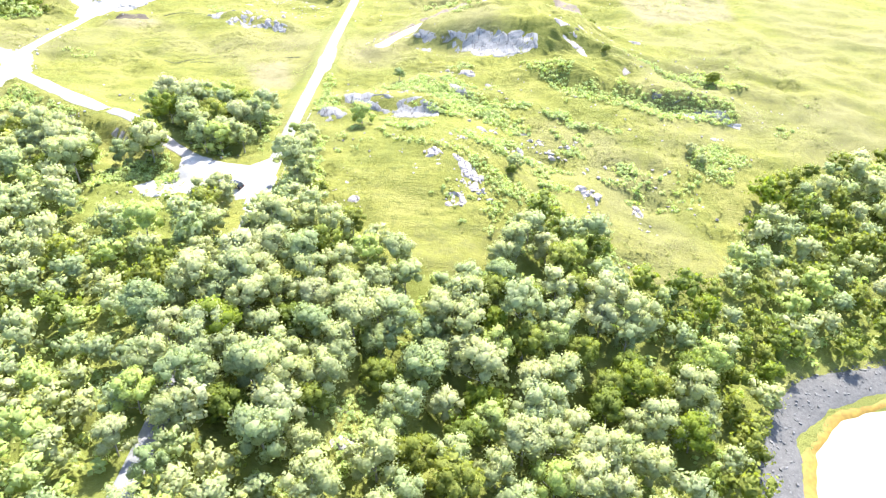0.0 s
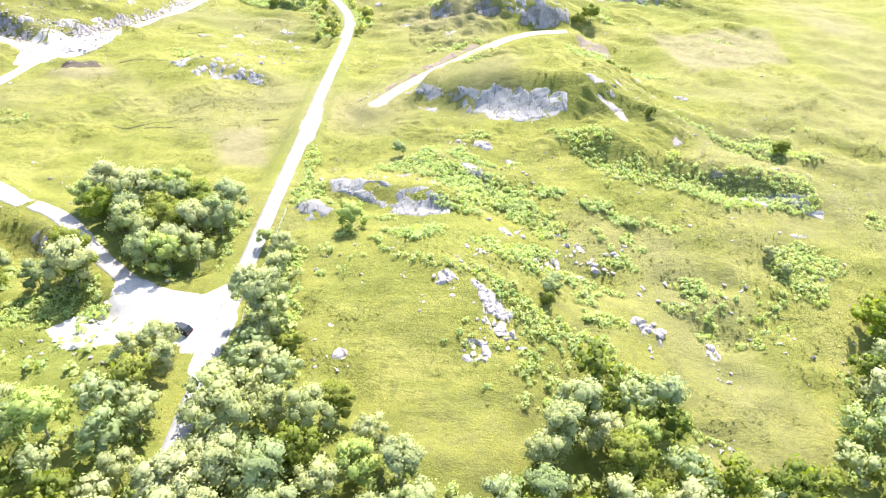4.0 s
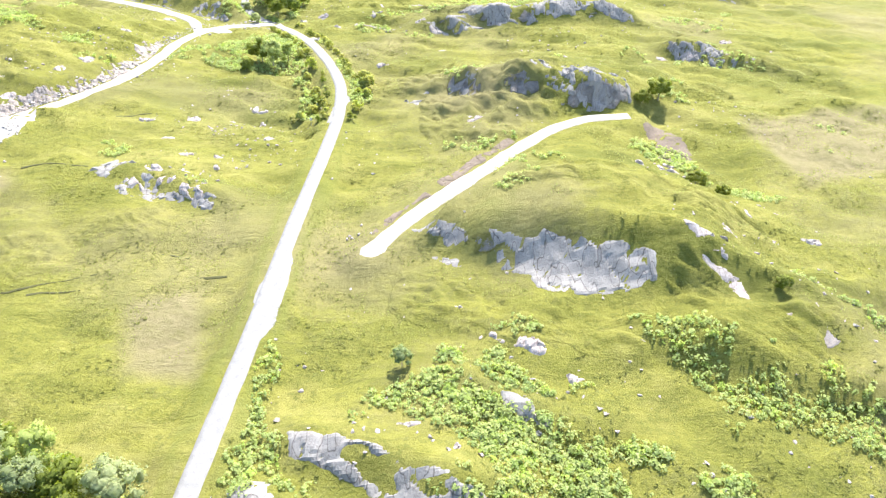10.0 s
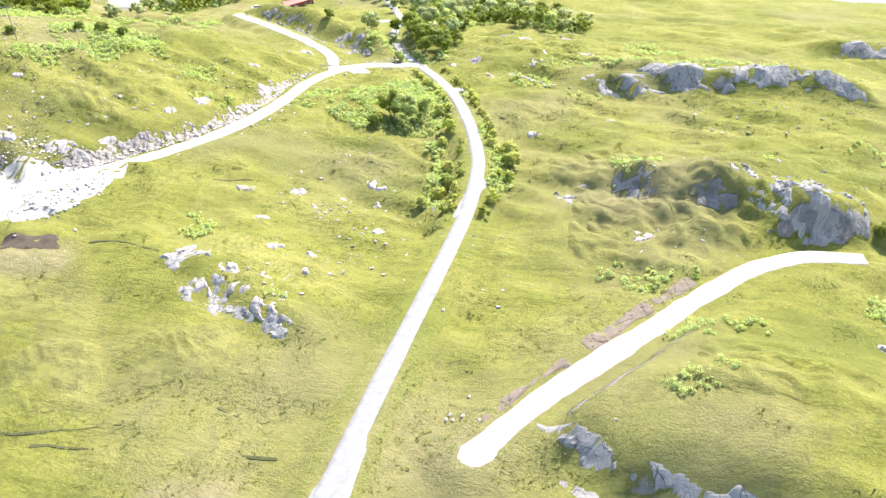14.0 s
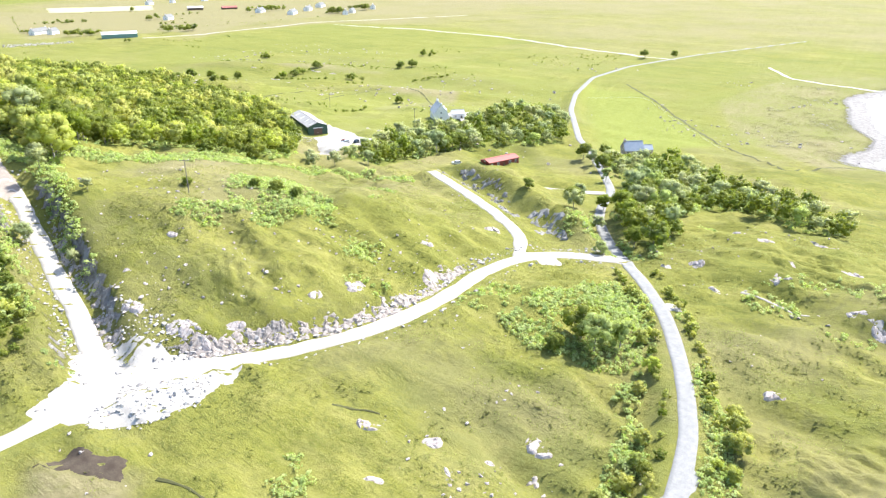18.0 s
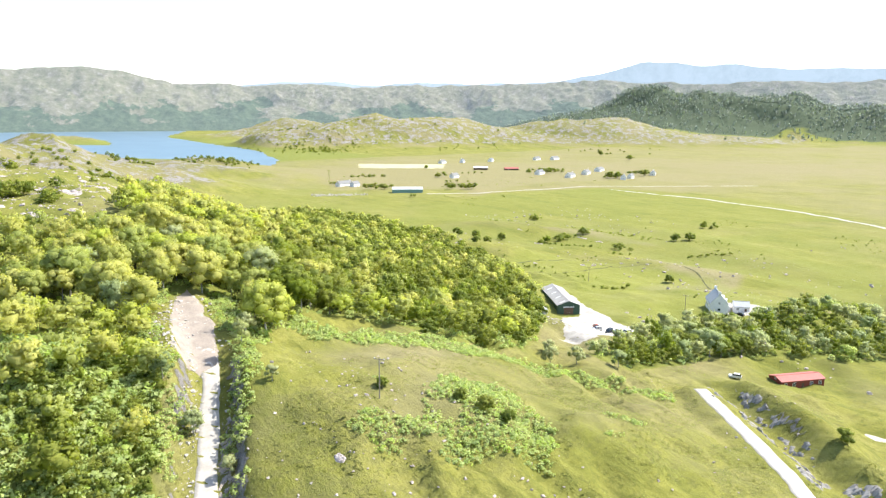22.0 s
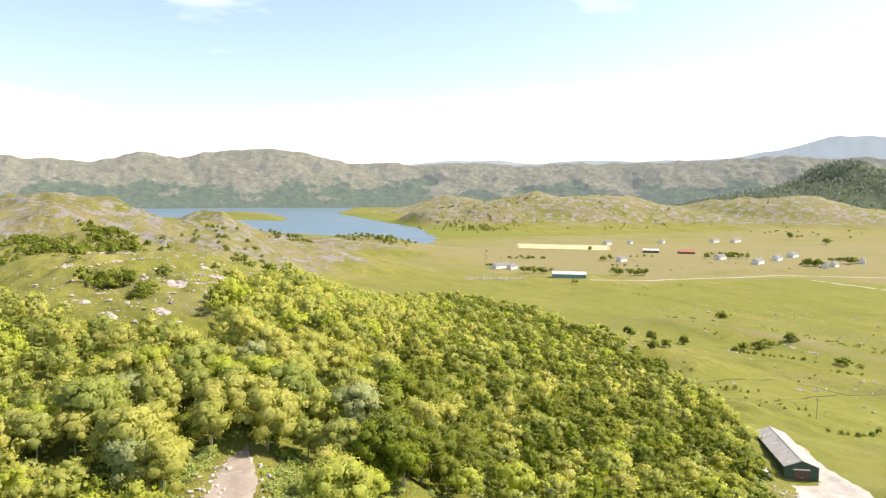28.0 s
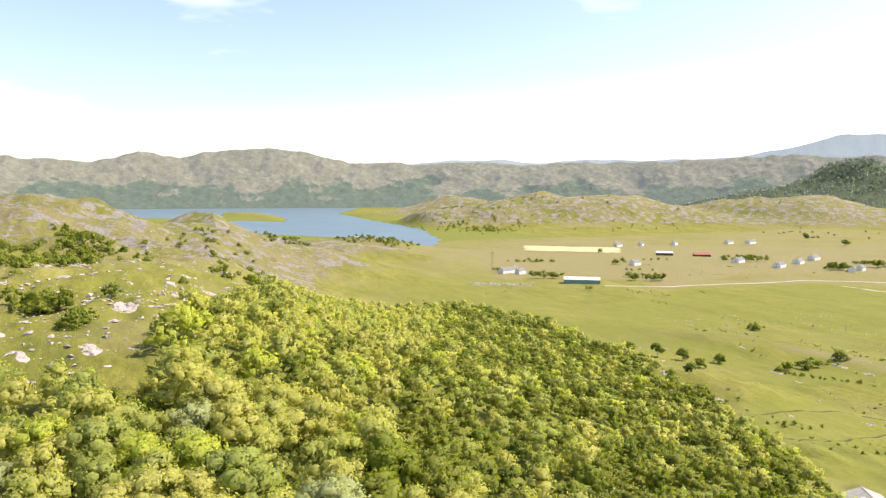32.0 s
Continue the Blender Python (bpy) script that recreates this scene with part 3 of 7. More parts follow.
SHELF = [(-486, 562), (-442, 570), (-424, 584), (-414, 640), (-404, 672), (-372, 660), (-340, 640), (-300, 620), (-290, 560), (-330, 520), (-372, 532), (-420, 548)]
shelf_ = step(10, -10, edge_distance(XX, YY, SHELF) + 14 * (fbm(XX, YY, 24, 85, 3) - 0.5))
ground_cover[..., 1] *= 1 - 0.75 * shelf_
ground_cover[..., 0] = ground_cover[..., 0] * (1 - shelf_) + shelf_ * (0.1 + 0.5 * fbm(XX, YY, 26, 86, 4))
gy_, gx_ = np.gradient(ZZ, GY, GX)

ground_cover[..., 2] = np.clip(step(0.8, 1.4, np.hypot(gx_, gy_)) * 0.7 * (XX > -700) * (YY < 800) + upland * 0.445 + 0.75 * step(16, 4, edge_distance(XX, YY, ESTUARY)) + 0.3 * step(4, -12, edge_distance(XX, YY, [(-91, 883), (-97, 660), (-41, 575), (0, 590), (20, 700), (0, 900)])), 0, 1)
for key, poly in WOODS.items():
    ground_cover[..., 1] = np.maximum(ground_cover[..., 1], inside(XX, YY, poly) * 0.95)
    ground_cover[..., 1] = np.maximum(ground_cover[..., 1], ROADNESS)
    ground_cover[..., 0] *= 1 - 0.8 * inside(XX, YY, poly)
ground_cover[..., 1] = np.where(inside(XX, YY, CLEARING), 0.5, ground_cover[..., 1])
for hx, hy, hh, a, b, deg in HILLS[11:14]:
    rise_ = mound(XX, YY, hx, hy, 1.0, a, b, deg, 2.4)
    far_wood = step(0.03, 0.1, rise_ + 0.15 * fbm(XX, YY, 150, 5, 3)) * step(0.01, 0.04, rise_)
    ground_cover[..., 1] = np.maximum(ground_cover[..., 1], far_wood)
    ground_cover[..., 2] *= 1 - far_wood
nx, ny = len(GX), len(GY)
idx = np.arange(nx * ny).reshape(ny, nx)
quads = np.stack([idx[:-1, :-1], idx[:-1, 1:], idx[1:, 1:], idx[1:, :-1]], -1).reshape(-1, 4)
ground = new("ground", np_mesh("ground", np.stack([XX, YY, ZZ], -1).reshape(-1, 3), quads, M_GROUND, True, ("cover", "FLOAT_COLOR", ground_cover.reshape(-1, 4))))
tagged(ground, "rolling moorland ground of yellow-green rough grass", "ground", kind="structure")

water = new("water", np_mesh("water", [(-4850, -400, SEA), (1400, -400, SEA), (1400, 4850, SEA), (-4850, 4850, SEA)], [(0, 1, 2, 3)], M_WATER))
tagged(water, "calm blue sea loch water with small ripples", "water", kind="structure")


def ribbon(name, line, width, mat, label, lift=0.07, ragged=0.15):
    d = np.gradient(line, axis=0)
    d /= np.linalg.norm(d, axis=1)[:, None] + 1e-9
    nrm = np.c_[-d[:, 1], d[:, 0]]
    cols = np.array([-0.5, -0.48, -0.25, 0, 0.25, 0.48, 0.5])
    wob = width * (1 + ragged * np.c_[fbm(line[:, 0], line[:, 1], 5, 5, 3), fbm(line[:, 0] + 90, line[:, 1], 5, 8, 3)])
    V = []
    for j, c in enumerate(cols):
        w = np.where(c < 0, wob[:, 0], wob[:, 1]) * c
        p = line + nrm * w[:, None]
        z = ground_z(p[:, 0], p[:, 1]) + (lift if 0 < j < 6 else -0.15)
        V.append(np.c_[p, z])
    V = np.stack(V, 1)
    m, k = V.shape[:2]
    ii = np.arange(m * k).reshape(m, k)
    F = np.stack([ii[:-1, :-1], ii[:-1, 1:], ii[1:, 1:], ii[1:, :-1]], -1).reshape(-1, 4)[:, ::-1]
    ob = new(name, np_mesh(name, V.reshape(-1, 3), F, mat, True))
    return tagged(ob, label, "road", kind="structure")


for key, (w, pts) in ROADS.items():
    tar = key == "road"
    ribbon(key, LINES[key], w, M_TARMAC if tar else M_TRODDEN if key == "yard_track" else M_GRAVEL, "narrow single-track tarmac road across the moor" if tar else "pale crushed-stone track cut across the moor", 0.09 if tar else 0.07, 0.08 if tar else 0.35)


# ---- trees ----
def leaf_cards(rng, centres, radii, per, size, up=0.35, middle=None, core=0):
    """Sprays of small four-cornered leaves round the lobes of a crown, the way that each one faces, and an uneven leafy core in each lobe."""
    n = len(centres) * per
    c = np.repeat(centres, per, 0)
    r = np.repeat(radii, per)
    d = rng.normal(size=(n, 3))
    d[:, 2] += up
    d /= np.linalg.norm(d, axis=1)[:, None]
    p = c + d * (r * (rng.uniform(0.62, 1.22, n) if core else rng.uniform(0.74, 1.06, n)))[:, None] * [1, 1, 0.85]
    nn = d + rng.normal(size=(n, 3)) * (0.6 if core else 0.45)
    nn /= np.linalg.norm(nn, axis=1)[:, None]
    t = np.cross(nn, rng.normal(size=(n, 3)))
    t /= np.linalg.norm(t, axis=1)[:, None]
    b = np.cross(nn, t)
    s = size * rng.uniform(0.6, 1.3, n)[:, None]
    quad = np.stack([p - t * s * 0.5, p - b * s * 0.36, p + t * s * 0.5, p + b * s * 0.36], 1)
    face = d * 0.6 + nn * 0.4
    if middle is not None:
        g = p - middle
        face = face + 0.8 * g / (np.linalg.norm(g, axis=1)[:, None] + 1e-6)
    face /= np.linalg.norm(face, axis=1)[:, None]
    V, F, N = quad.reshape(-1, 3), np.arange(n * 4).reshape(n, 4), np.repeat(face, 4, 0)
    if not core:
        return V, F, N
    cv, cf = ball(core)
    k = len(cv)
    q = np.repeat(centres, k, 0)
    w = np.tile(cv, (len(centres), 1))
    off = w * (np.repeat(radii, k) * rng.uniform(0.45, 0.86, len(w)))[:, None] * [1, 1, 0.85]
    cn = w + 0.8 * (q + off - (middle if middle is not None else q)) / (np.linalg.norm(q + off - (middle if middle is not None else q), axis=1)[:, None] + 1e-6)
    cn /= np.linalg.norm(cn, axis=1)[:, None]
    f2 = (cf[None] + (np.arange(len(centres)) * k)[:, None, None]).reshape(-1, 4) + len(V)
    return np.concatenate([V, q + off]), np.concatenate([F, f2]), np.concatenate([N, cn])


def ball(cuts):
    """A cube with its sides cut into squares, blown up into a ball."""
    pts, faces = {}, []
    for ax in range(3):
        for sgn in (-1, 1):
            for i in range(cuts):
                for j in range(cuts):
                    cell = []
                    for di, dj in ((0, 0), (1, 0), (1, 1), (0, 1)):
                        co = [0, 0, 0]
                        co[ax], co[(ax + 1) % 3], co[(ax + 2) % 3] = sgn * cuts, 2 * (i + di) - cuts, 2 * (j + dj) - cuts
                        cell.append(pts.setdefault(tuple(co), len(pts)))
                    faces.append(cell if sgn > 0 else cell[::-1])
    v = np.array(list(pts), float)
    return v / np.linalg.norm(v, axis=1)[:, None], np.array(faces)


def crown_shape(rng, h, w, lobes, low=0.3):
    """Centres and radii of the lobes of an uneven crown h high and w wide."""
    a = np.arange(lobes) * 2.4 + rng.uniform(0, 1.2, lobes)
    f = rng.uniform(0, 1, lobes) ** 0.75
    z = h * (low + (0.88 - low) * f)
    rad = w * 0.5 * np.sqrt(np.clip(1 - ((f - 0.3) / 0.82) ** 2, 0.05, 1)) * rng.uniform(0.45, 0.95, lobes)
    c = np.c_[rad * np.cos(a), rad * np.sin(a), z]
    c[0] = (0, 0, h * 0.86)
    c[1] = (0, 0, h * 0.55)
    r = w * rng.uniform(0.12, 0.21, lobes)
    r[1] = w * 0.3
    return c, r


def trunk_arrays(rng, h, r, limbs, centres):
    V, F = [], []

    def tube(path, radii, k=6):
        base = len(V)
        for p, rr in zip(path, radii):
            for i in range(k):
                a = 2 * math.pi * i / k
                V.append((p[0] + rr * math.cos(a), p[1] + rr * math.sin(a), p[2]))
        for j in range(len(path) - 1):
            for i in range(k):
                F.append((base + j * k + i, base + j * k + (i + 1) % k, base + (j + 1) * k + (i + 1) % k, base + (j + 1) * k + i))
    bend = rng.normal(size=2) * 0.05 * h
    path = [np.array((bend[0] * f * f, bend[1] * f * f, h * 0.85 * f - 0.4)) for f in (0, 0.15, 0.4, 0.7, 1)]
    tube(path, [r * 1.35, r, r * 0.75, r * 0.45, r * 0.12])
    for c in centres[:limbs]:
        f = min(0.75, max(0.2, c[2] / h - 0.25))
        p0 = np.array((bend[0] * f * f, bend[1] * f * f, h * 0.85 * f))
        pm = p0 * 0.5 + c * 0.5 + (0, 0, -0.04 * h)
        tube([p0, pm, c], [r * 0.5, r * 0.33, r * 0.08], 4)
    return V, F


def tree_kind(seed, h, w, lobes, per, size, mat, core=2):
    rng = np.random.default_rng(seed)
    c, r = crown_shape(rng, h, w, lobes)
    V, F, N = leaf_cards(rng, c, r * (1.0 if core == 2 else 1.12), per, size, 0.35, np.array((0, 0, 0.5 * h)), core)
    tv, tf = trunk_arrays(rng, h, 0.018 * h, 7, c)
    return (np_mesh("trunk", tv, tf, M_BARK, True), np_mesh("crown", V, F, mat, normals=N), (V, F, N), h)


def plant_tree(kind, x, y, turn, scale, label, group=""):
    ob = new("birch_tree" if "birch" in label else "tree")
    ob.matrix_world = pose(x, y, float(ground_z(x, y)) - (0.2 * kind[3] * scale if "bush" in label else 0.1), 0, 0, turn) @ Matrix.Scale(scale, 4)
    for nm, me in (("trunk", kind[0]), ("crown", kind[1])):
        p = new(nm, me)
        p.parent = ob
    return tagged(ob, label, "tree", group)



BIRCH = [tree_kind(10 + i, 8.0 + 0.4 * (i % 3), 6.4 + 0.4 * (i % 3), 22 + i % 4, 66, 0.37, M_LEAF) for i in range(7)]
BROAD = [tree_kind(40 + i, 9.0, 8.4, 25, 62, 0.45, M_OAK) for i in range(3)]
SUNLIT = [tree_kind(110 + i, 8.0 + 0.4 * (i % 3), 7.2 + 0.4 * (i % 3), 23, 64, 0.38, M_SUNLIT_LEAF) for i in range(5)]
FAR = [tree_kind(60 + i, 7.5, 7.0, 13, 22, 0.66, M_LEAF, 1) for i in range(5)]
FAR_SUNLIT = [tree_kind(120 + i, 7.5, 7.4, 13, 24, 0.66, M_SUNLIT_LEAF, 1) for i in range(5)]
FAR_OAK = [tree_kind(70 + i, 7.5, 7.4, 13, 22, 0.7, M_OAK, 1) for i in range(3)]
REMOTE = [tree_kind(65 + i, 7.5, 7.2, 11, 12, 0.85, M_SUNLIT_LEAF, 1) for i in range(4)]
REMOTE_OAK = [tree_kind(75 + i, 7.5, 7.2, 11, 12, 0.85, M_OAK, 1) for i in range(4)]
DISTANT = [tree_kind(80 + i, 9.0, 10.0, 9, 12, 1.4, M_OAK, 1) for i in range(3)]
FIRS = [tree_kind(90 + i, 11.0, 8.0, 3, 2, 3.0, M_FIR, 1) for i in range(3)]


def away(x, y, gap=4.0):
    return _tree.find((x, y, 0))[2] > gap


def scatter(rng, poly, gap, road_gap=4.5, tries=4):
    """Places inside an outline, at least gap apart and clear of the roads."""
    p = np.array(poly)
    lo, hi = p.min(0), p.max(0)
    q = rng.uniform(lo, hi, (int((hi - lo).prod() / gap ** 2 * tries), 2))
    q = q[inside(q[:, 0], q[:, 1], poly)]
    cells, out = {}, []
    for x, y in q:
        i, j = int(x // gap), int(y // gap)
        if all((x - a) ** 2 + (y - b) ** 2 > gap * gap for di in (-1, 0, 1) for dj in (-1, 0, 1) for a, b in cells.get((i + di, j + dj), ())) and away(x, y, road_gap):
            cells.setdefault((i, j), []).append((x, y))
            out.append((x, y))
    return out


def joined(name, kinds, spots, rng, label, category, sizes=(0.75, 1.2), sink=0.2):
    """Many plants as one mesh, each with a tint of its own."""
    V, F, N, T, base = [], [], [], [], 0
    for x, y in spots:
        v, f, nn = kinds[rng.integers(len(kinds))][2]
        a, s = rng.uniform(0, 2 * math.pi), rng.uniform(*sizes)
        ca, sa = math.cos(a), math.sin(a)
        w = np.c_[(v[:, 0] * ca - v[:, 1] * sa) * s + x, (v[:, 0] * sa + v[:, 1] * ca) * s + y, v[:, 2] * s * rng.uniform(0.85, 1.1) + float(ground_z(x, y)) - sink]
        V.append(w)
        N.append(np.c_[nn[:, 0] * ca - nn[:, 1] * sa, nn[:, 0] * sa + nn[:, 1] * ca, nn[:, 2]])
        F.append(f + base)
        T.append(np.full(len(v), rng.uniform()))
        base += len(v)
    ob = new(name, np_mesh(name, np.concatenate(V), np.concatenate(F), kinds[0][1].materials[0], False, ("tint", "FLOAT", np.concatenate(T)), np.concatenate(N)))
    return tagged(ob, label, category, kind="stuff")


# ---- draped sheets: rock faces, gravel, bands of the shore ----
def drape(name, poly, cell, mat, label, category, lift, kind="structure", blocky=0.0, ragged=0.8, seed=3, group="", steep=0.42, block=2.6, holes=False):
    """A sheet over the ground inside an outline, its rim sunk into the ground; blocky: height of the split faces of rock."""
    p = np.array(poly, float)
    lo, hi = p.min(0) - 3, p.max(0) + 3
    ax, ay = np.arange(lo[0], hi[0], cell), np.arange(lo[1], hi[1], cell)
    X, Y = np.meshgrid(ax, ay)
    sd = edge_distance(X, Y, poly) + ragged * 2.0 * fbm(X, Y, 4.0 if blocky else 6.0, seed, 4)
    Z = ground_z(X, Y)
    if blocky:
        slope = np.hypot(ground_z(X + 1.2, Y) - ground_z(X - 1.2, Y), ground_z(X, Y + 1.2) - ground_z(X, Y - 1.2)) / 2.4
        sd = np.maximum(sd, (steep - slope) * 4.0 + 1.9 * fbm(X, Y, 5.0, seed + 50, 3))
        if holes:
            sd = np.maximum(sd, 6.0 * (fbm(0.5 * (0.94 * X - 0.34 * Y), 1.2 * (0.34 * X + 0.94 * Y), 3.6, seed + 90, 3) - 0.16))
        sz = block
        best, second, tilt = np.full(X.shape, 1e9), np.full(X.shape, 1e9), np.zeros(X.shape)
        sx_, sy_ = X * 0.9 + 0.35 * Y, Y * 0.62 - 0.2 * X
        for di in (-1, 0, 1):
            for dj in (-1, 0, 1):
                cx, cy = np.floor(sx_ / sz) + di, np.floor(sy_ / sz) + dj
                px, py = (cx + 0.1 + 0.8 * hash2(cx, cy, seed)) * sz, (cy + 0.1 + 0.8 * hash2(cx, cy, seed + 5)) * sz
                d = np.hypot(sx_ - px, sy_ - py)
                hgt = hash2(cx, cy, seed + 9) - 0.5 + 0.35 * (hash2(cx, cy, seed + 2) - 0.5) * (sx_ - px) + 0.35 * (hash2(cx, cy, seed + 4) - 0.5) * (sy_ - py)
                tilt = np.where(d < best, hgt, tilt)
                second = np.where(d < best, best, np.minimum(second, d))
                best = np.minimum(best, d)
        crack = step(0.0, 0.3, second - best)
        up = lift + blocky * tilt + 0.25 * blocky * fbm(X, Y, 0.9, seed + 30, 2) - 0.45 * blocky * (1 - crack)
        Z = Z + np.where(sd < 0, np.maximum(up, -0.2), 0) * step(0, 0.6, -sd) - 0.5 * step(-0.3, 0.6, sd)
    else:
        Z = Z + lift * step(0, 0.8, -sd) + 0.06 * fbm(X, Y, 1.5, seed, 2) * (sd < 0) - 0.4 * step(-0.1, 0.8, sd)
    keep = sd < 0.9
    ii = np.arange(X.size).reshape(X.shape)
    Q = np.stack([ii[:-1, :-1], ii[:-1, 1:], ii[1:, 1:], ii[1:, :-1]], -1).reshape(-1, 4)
    Q = Q[keep.ravel()[Q].all(1)]
    P = np.stack([X, Y, Z], -1).reshape(-1, 3)
    if not blocky:
        used, inv = np.unique(Q, return_inverse=True)
        return tagged(new(name, np_mesh(name, P[used], inv.reshape(-1, 4), mat, True)), label, category, group, kind)
    # each separate mass of rock is a part
    mark = np.arange(X.size)
    for _ in range(400):
        low = mark[Q].min(1)
        old = mark.copy()
        np.minimum.at(mark, Q.ravel(), np.repeat(low, 4))
        if (old == mark).all():
            break
    ob = new(name)
    ob.matrix_world = pose(p[:, 0].mean(), p[:, 1].mean(), float(ground_z(p[:, 0].mean(), p[:, 1].mean())))
    origin = np.array(ob.matrix_world.translation)
    gx0, gy0 = np.floor(X / 7.5 + 0.3 * fbm(X, Y, 5, seed + 70, 2)).ravel(), np.floor(Y / 7.5 + 0.3 * fbm(X, Y, 5, seed + 71, 2)).ravel()
    ids = mark[Q[:, 0]].astype(np.int64) * 10000 + (gx0[Q[:, 0]] - gx0.min()).astype(np.int64) * 100 + (gy0[Q[:, 0]] - gy0.min()).astype(np.int64)
    for k in np.unique(ids):
        q = Q[ids == k]
        if len(q) < 10:
            continue
        used, inv = np.unique(q, return_inverse=True)
        inv, own = inv.reshape(-1, 4), np.arange(len(used))
        for _ in range(60):
            old = own.copy()
            np.minimum.at(own, inv.ravel(), np.repeat(own[inv].min(1), 4))
            if (old == own).all():
                break
        for j in np.unique(own[inv[:, 0]]):
            face = inv[own[inv[:, 0]] == j]
            if len(face) < 6:
                continue
            mine, f2 = np.unique(face, return_inverse=True)
            slab = new("slab", np_mesh("slab", P[used][mine] - origin, f2.reshape(-1, 4), mat))
            slab.parent = ob
    return tagged(ob, label, category, group, kind)


def turf(poly, cell, high, seed, label):
    """Steep little terraces of turf over part of the ground."""
    p = np.array(poly, float)
    lo, hi = p.min(0) - 2, p.max(0) + 2
    X, Y = np.meshgrid(np.arange(lo[0], hi[0], cell), np.arange(lo[1], hi[1], cell))
    sd = edge_distance(X, Y, poly) + 5.0 * fbm(X, Y, 12.0, seed, 3)
    u, w = X * 0.8 - 0.6 * Y, X * 0.6 + 0.8 * Y
    rise = high * (0.55 - 1.6 * np.abs(fbm(u * 0.4, w * 1.3, 2.3, seed + 3, 2))) * step(-0.15, 0.25, fbm(X, Y, 9, seed + 6, 3) + 0.1)
    Z = ground_z(X, Y) + np.where(sd < 0, rise, 0) * step(0, 2.5, -sd) - 0.4 * step(-1.2, 0.0, sd) + 0.03
    ii = np.arange(X.size).reshape(X.shape)
    Q = np.stack([ii[:-1, :-1], ii[:-1, 1:], ii[1:, 1:], ii[1:, :-1]], -1).reshape(-1, 4)
    Q = Q[(sd.ravel()[Q] < 0.5).all(1)]
    used, inv = np.unique(Q, return_inverse=True)
    return tagged(new("turf_hummocks", np_mesh("turf_hummocks", np.stack([X, Y, Z], -1).reshape(-1, 3)[used], inv.reshape(-1, 4), M_GROUND, True, ("cover", "FLOAT_COLOR", ground_cover[np.clip(np.searchsorted(GY, Y.ravel()[used]), 0, len(GY) - 1), np.clip(np.searchsorted(GX, X.ravel()[used]), 0, len(GX) - 1)]))), label, "turf", kind="structure")


for k, (poly, high) in enumerate((([(-24, 336), (-12, 352), (6, 346), (22, 334), (34, 322), (26, 305), (14, 290), (0, 284), (-14, 296), (-16, 316), (-22, 326)], 1.5), ([(28, 240), (44, 242), (60, 238), (64, 222), (54, 208), (38, 212), (31, 222)], 1.7), ([(-2, 232), (12, 224), (30, 219), (34, 212), (16, 212), (0, 218)], 1.2), ([(4, 252), (20, 247), (38, 240), (58, 244), (54, 266), (30, 268), (10, 266)], 1.2), ([(-18, 236), (6, 226), (30, 218), (26, 206), (4, 212), (-18, 222)], 0.9), ([(-112, 218), (-84, 232), (-62, 244), (-66, 254), (-96, 244), (-116, 230)], 0.8), ([(-150, 306), (-128, 312), (-118, 340), (-130, 350), (-150, 330)], 0.9), ([(-34, 400), (-10, 408), (20, 414), (30, 436), (-20, 440), (-44, 424)], 1.2))):
    turf(poly, 0.55, high, 901 + 13 * k, "steep streaky turf hummocks on the moor")

YARD = [(-66, 160), (-60, 157), (-54, 154), (-48, 152.5), (-43, 157), (-40, 148), (-40, 136), (-41, 126), (-45, 131), (-46, 136), (-49, 140), (-53, 141), (-56, 144), (-58.5, 143.5), (-60, 138), (-67, 137), (-73, 144), (-71, 149), (-66, 153)]
YARD_EDGE = [(-82, 151), (-62, 153), (-56, 142), (-55, 123), (-75, 122), (-82, 140)]
drape("gravel_yard", YARD, 0.9, M_GRAVEL, "pale dusty gravel yard beside the road", "yard", 0.10)
drape("track_junction", [(-150, 284), (-149, 289.5), (-142, 291.5), (-134, 295), (-127, 299), (-122, 303), (-117, 303), (-114, 295), (-114, 287), (-117, 279), (-124, 273), (-132, 271), (-140, 269), (-143, 278)], 0.9, M_GRAVEL, "wide junction of pale crushed-stone tracks", "track", 0.10)
drape("west_apron", [(-134, 200), (-128, 212), (-138, 232), (-150, 232), (-165, 215), (-150, 200)], 1.2, M_GRAVEL, "open pale gravel beside the bend of the track", "yard", 0.09)
drape("quarry_floor", [(-212, 309), (-214, 314), (-234, 319.5), (-250, 321), (-262, 321), (-258, 317), (-250, 313), (-234, 308), (-217, 304)], 0.9, M_EARTH, "small quarry floor of pale stone and earth", "yard", 0.10)
drape("shed_yard", [(-232, 466), (-222, 474), (-224, 488), (-238, 500), (-256, 506), (-272, 508), (-290, 518), (-294, 514), (-278, 503), (-264, 496), (-268, 488), (-258, 480), (-244, 468)], 1.0, M_GRAVEL, "bright gravel yard before the green shed", "yard", 0.10)
FORECOURT = [(-262, 483), (-251, 470), (-239, 458), (-229, 456), (-226, 466), (-236, 480), (-250, 491)]
drape("shed_forecourt", FORECOURT, 1.0, M_GRAVEL, "pale stony ground before the green shed", "yard", 0.12, ragged=1.2)
drape("house_yard", [(-238, 556), (-222, 552), (-212, 560), (-216, 574), (-226, 580), (-244, 570)], 1.0, M_GRAVEL, "gravel yard round the white house", "yard", 0.10)
drape("passing_place", [(-40, 300), (-36, 300), (-35, 318), (-39, 322)], 0.7, M_TARMAC, "tarmac passing place widening the road", "road", 0.085, ragged=0.2)
drape("south_passing_place", [(-38.5, 210), (-36, 218), (-36.5, 236), (-39, 244), (-42, 225)], 0.7, M_TARMAC, "worn tarmac passing place at the roadside", "road", 0.088, ragged=0.2)
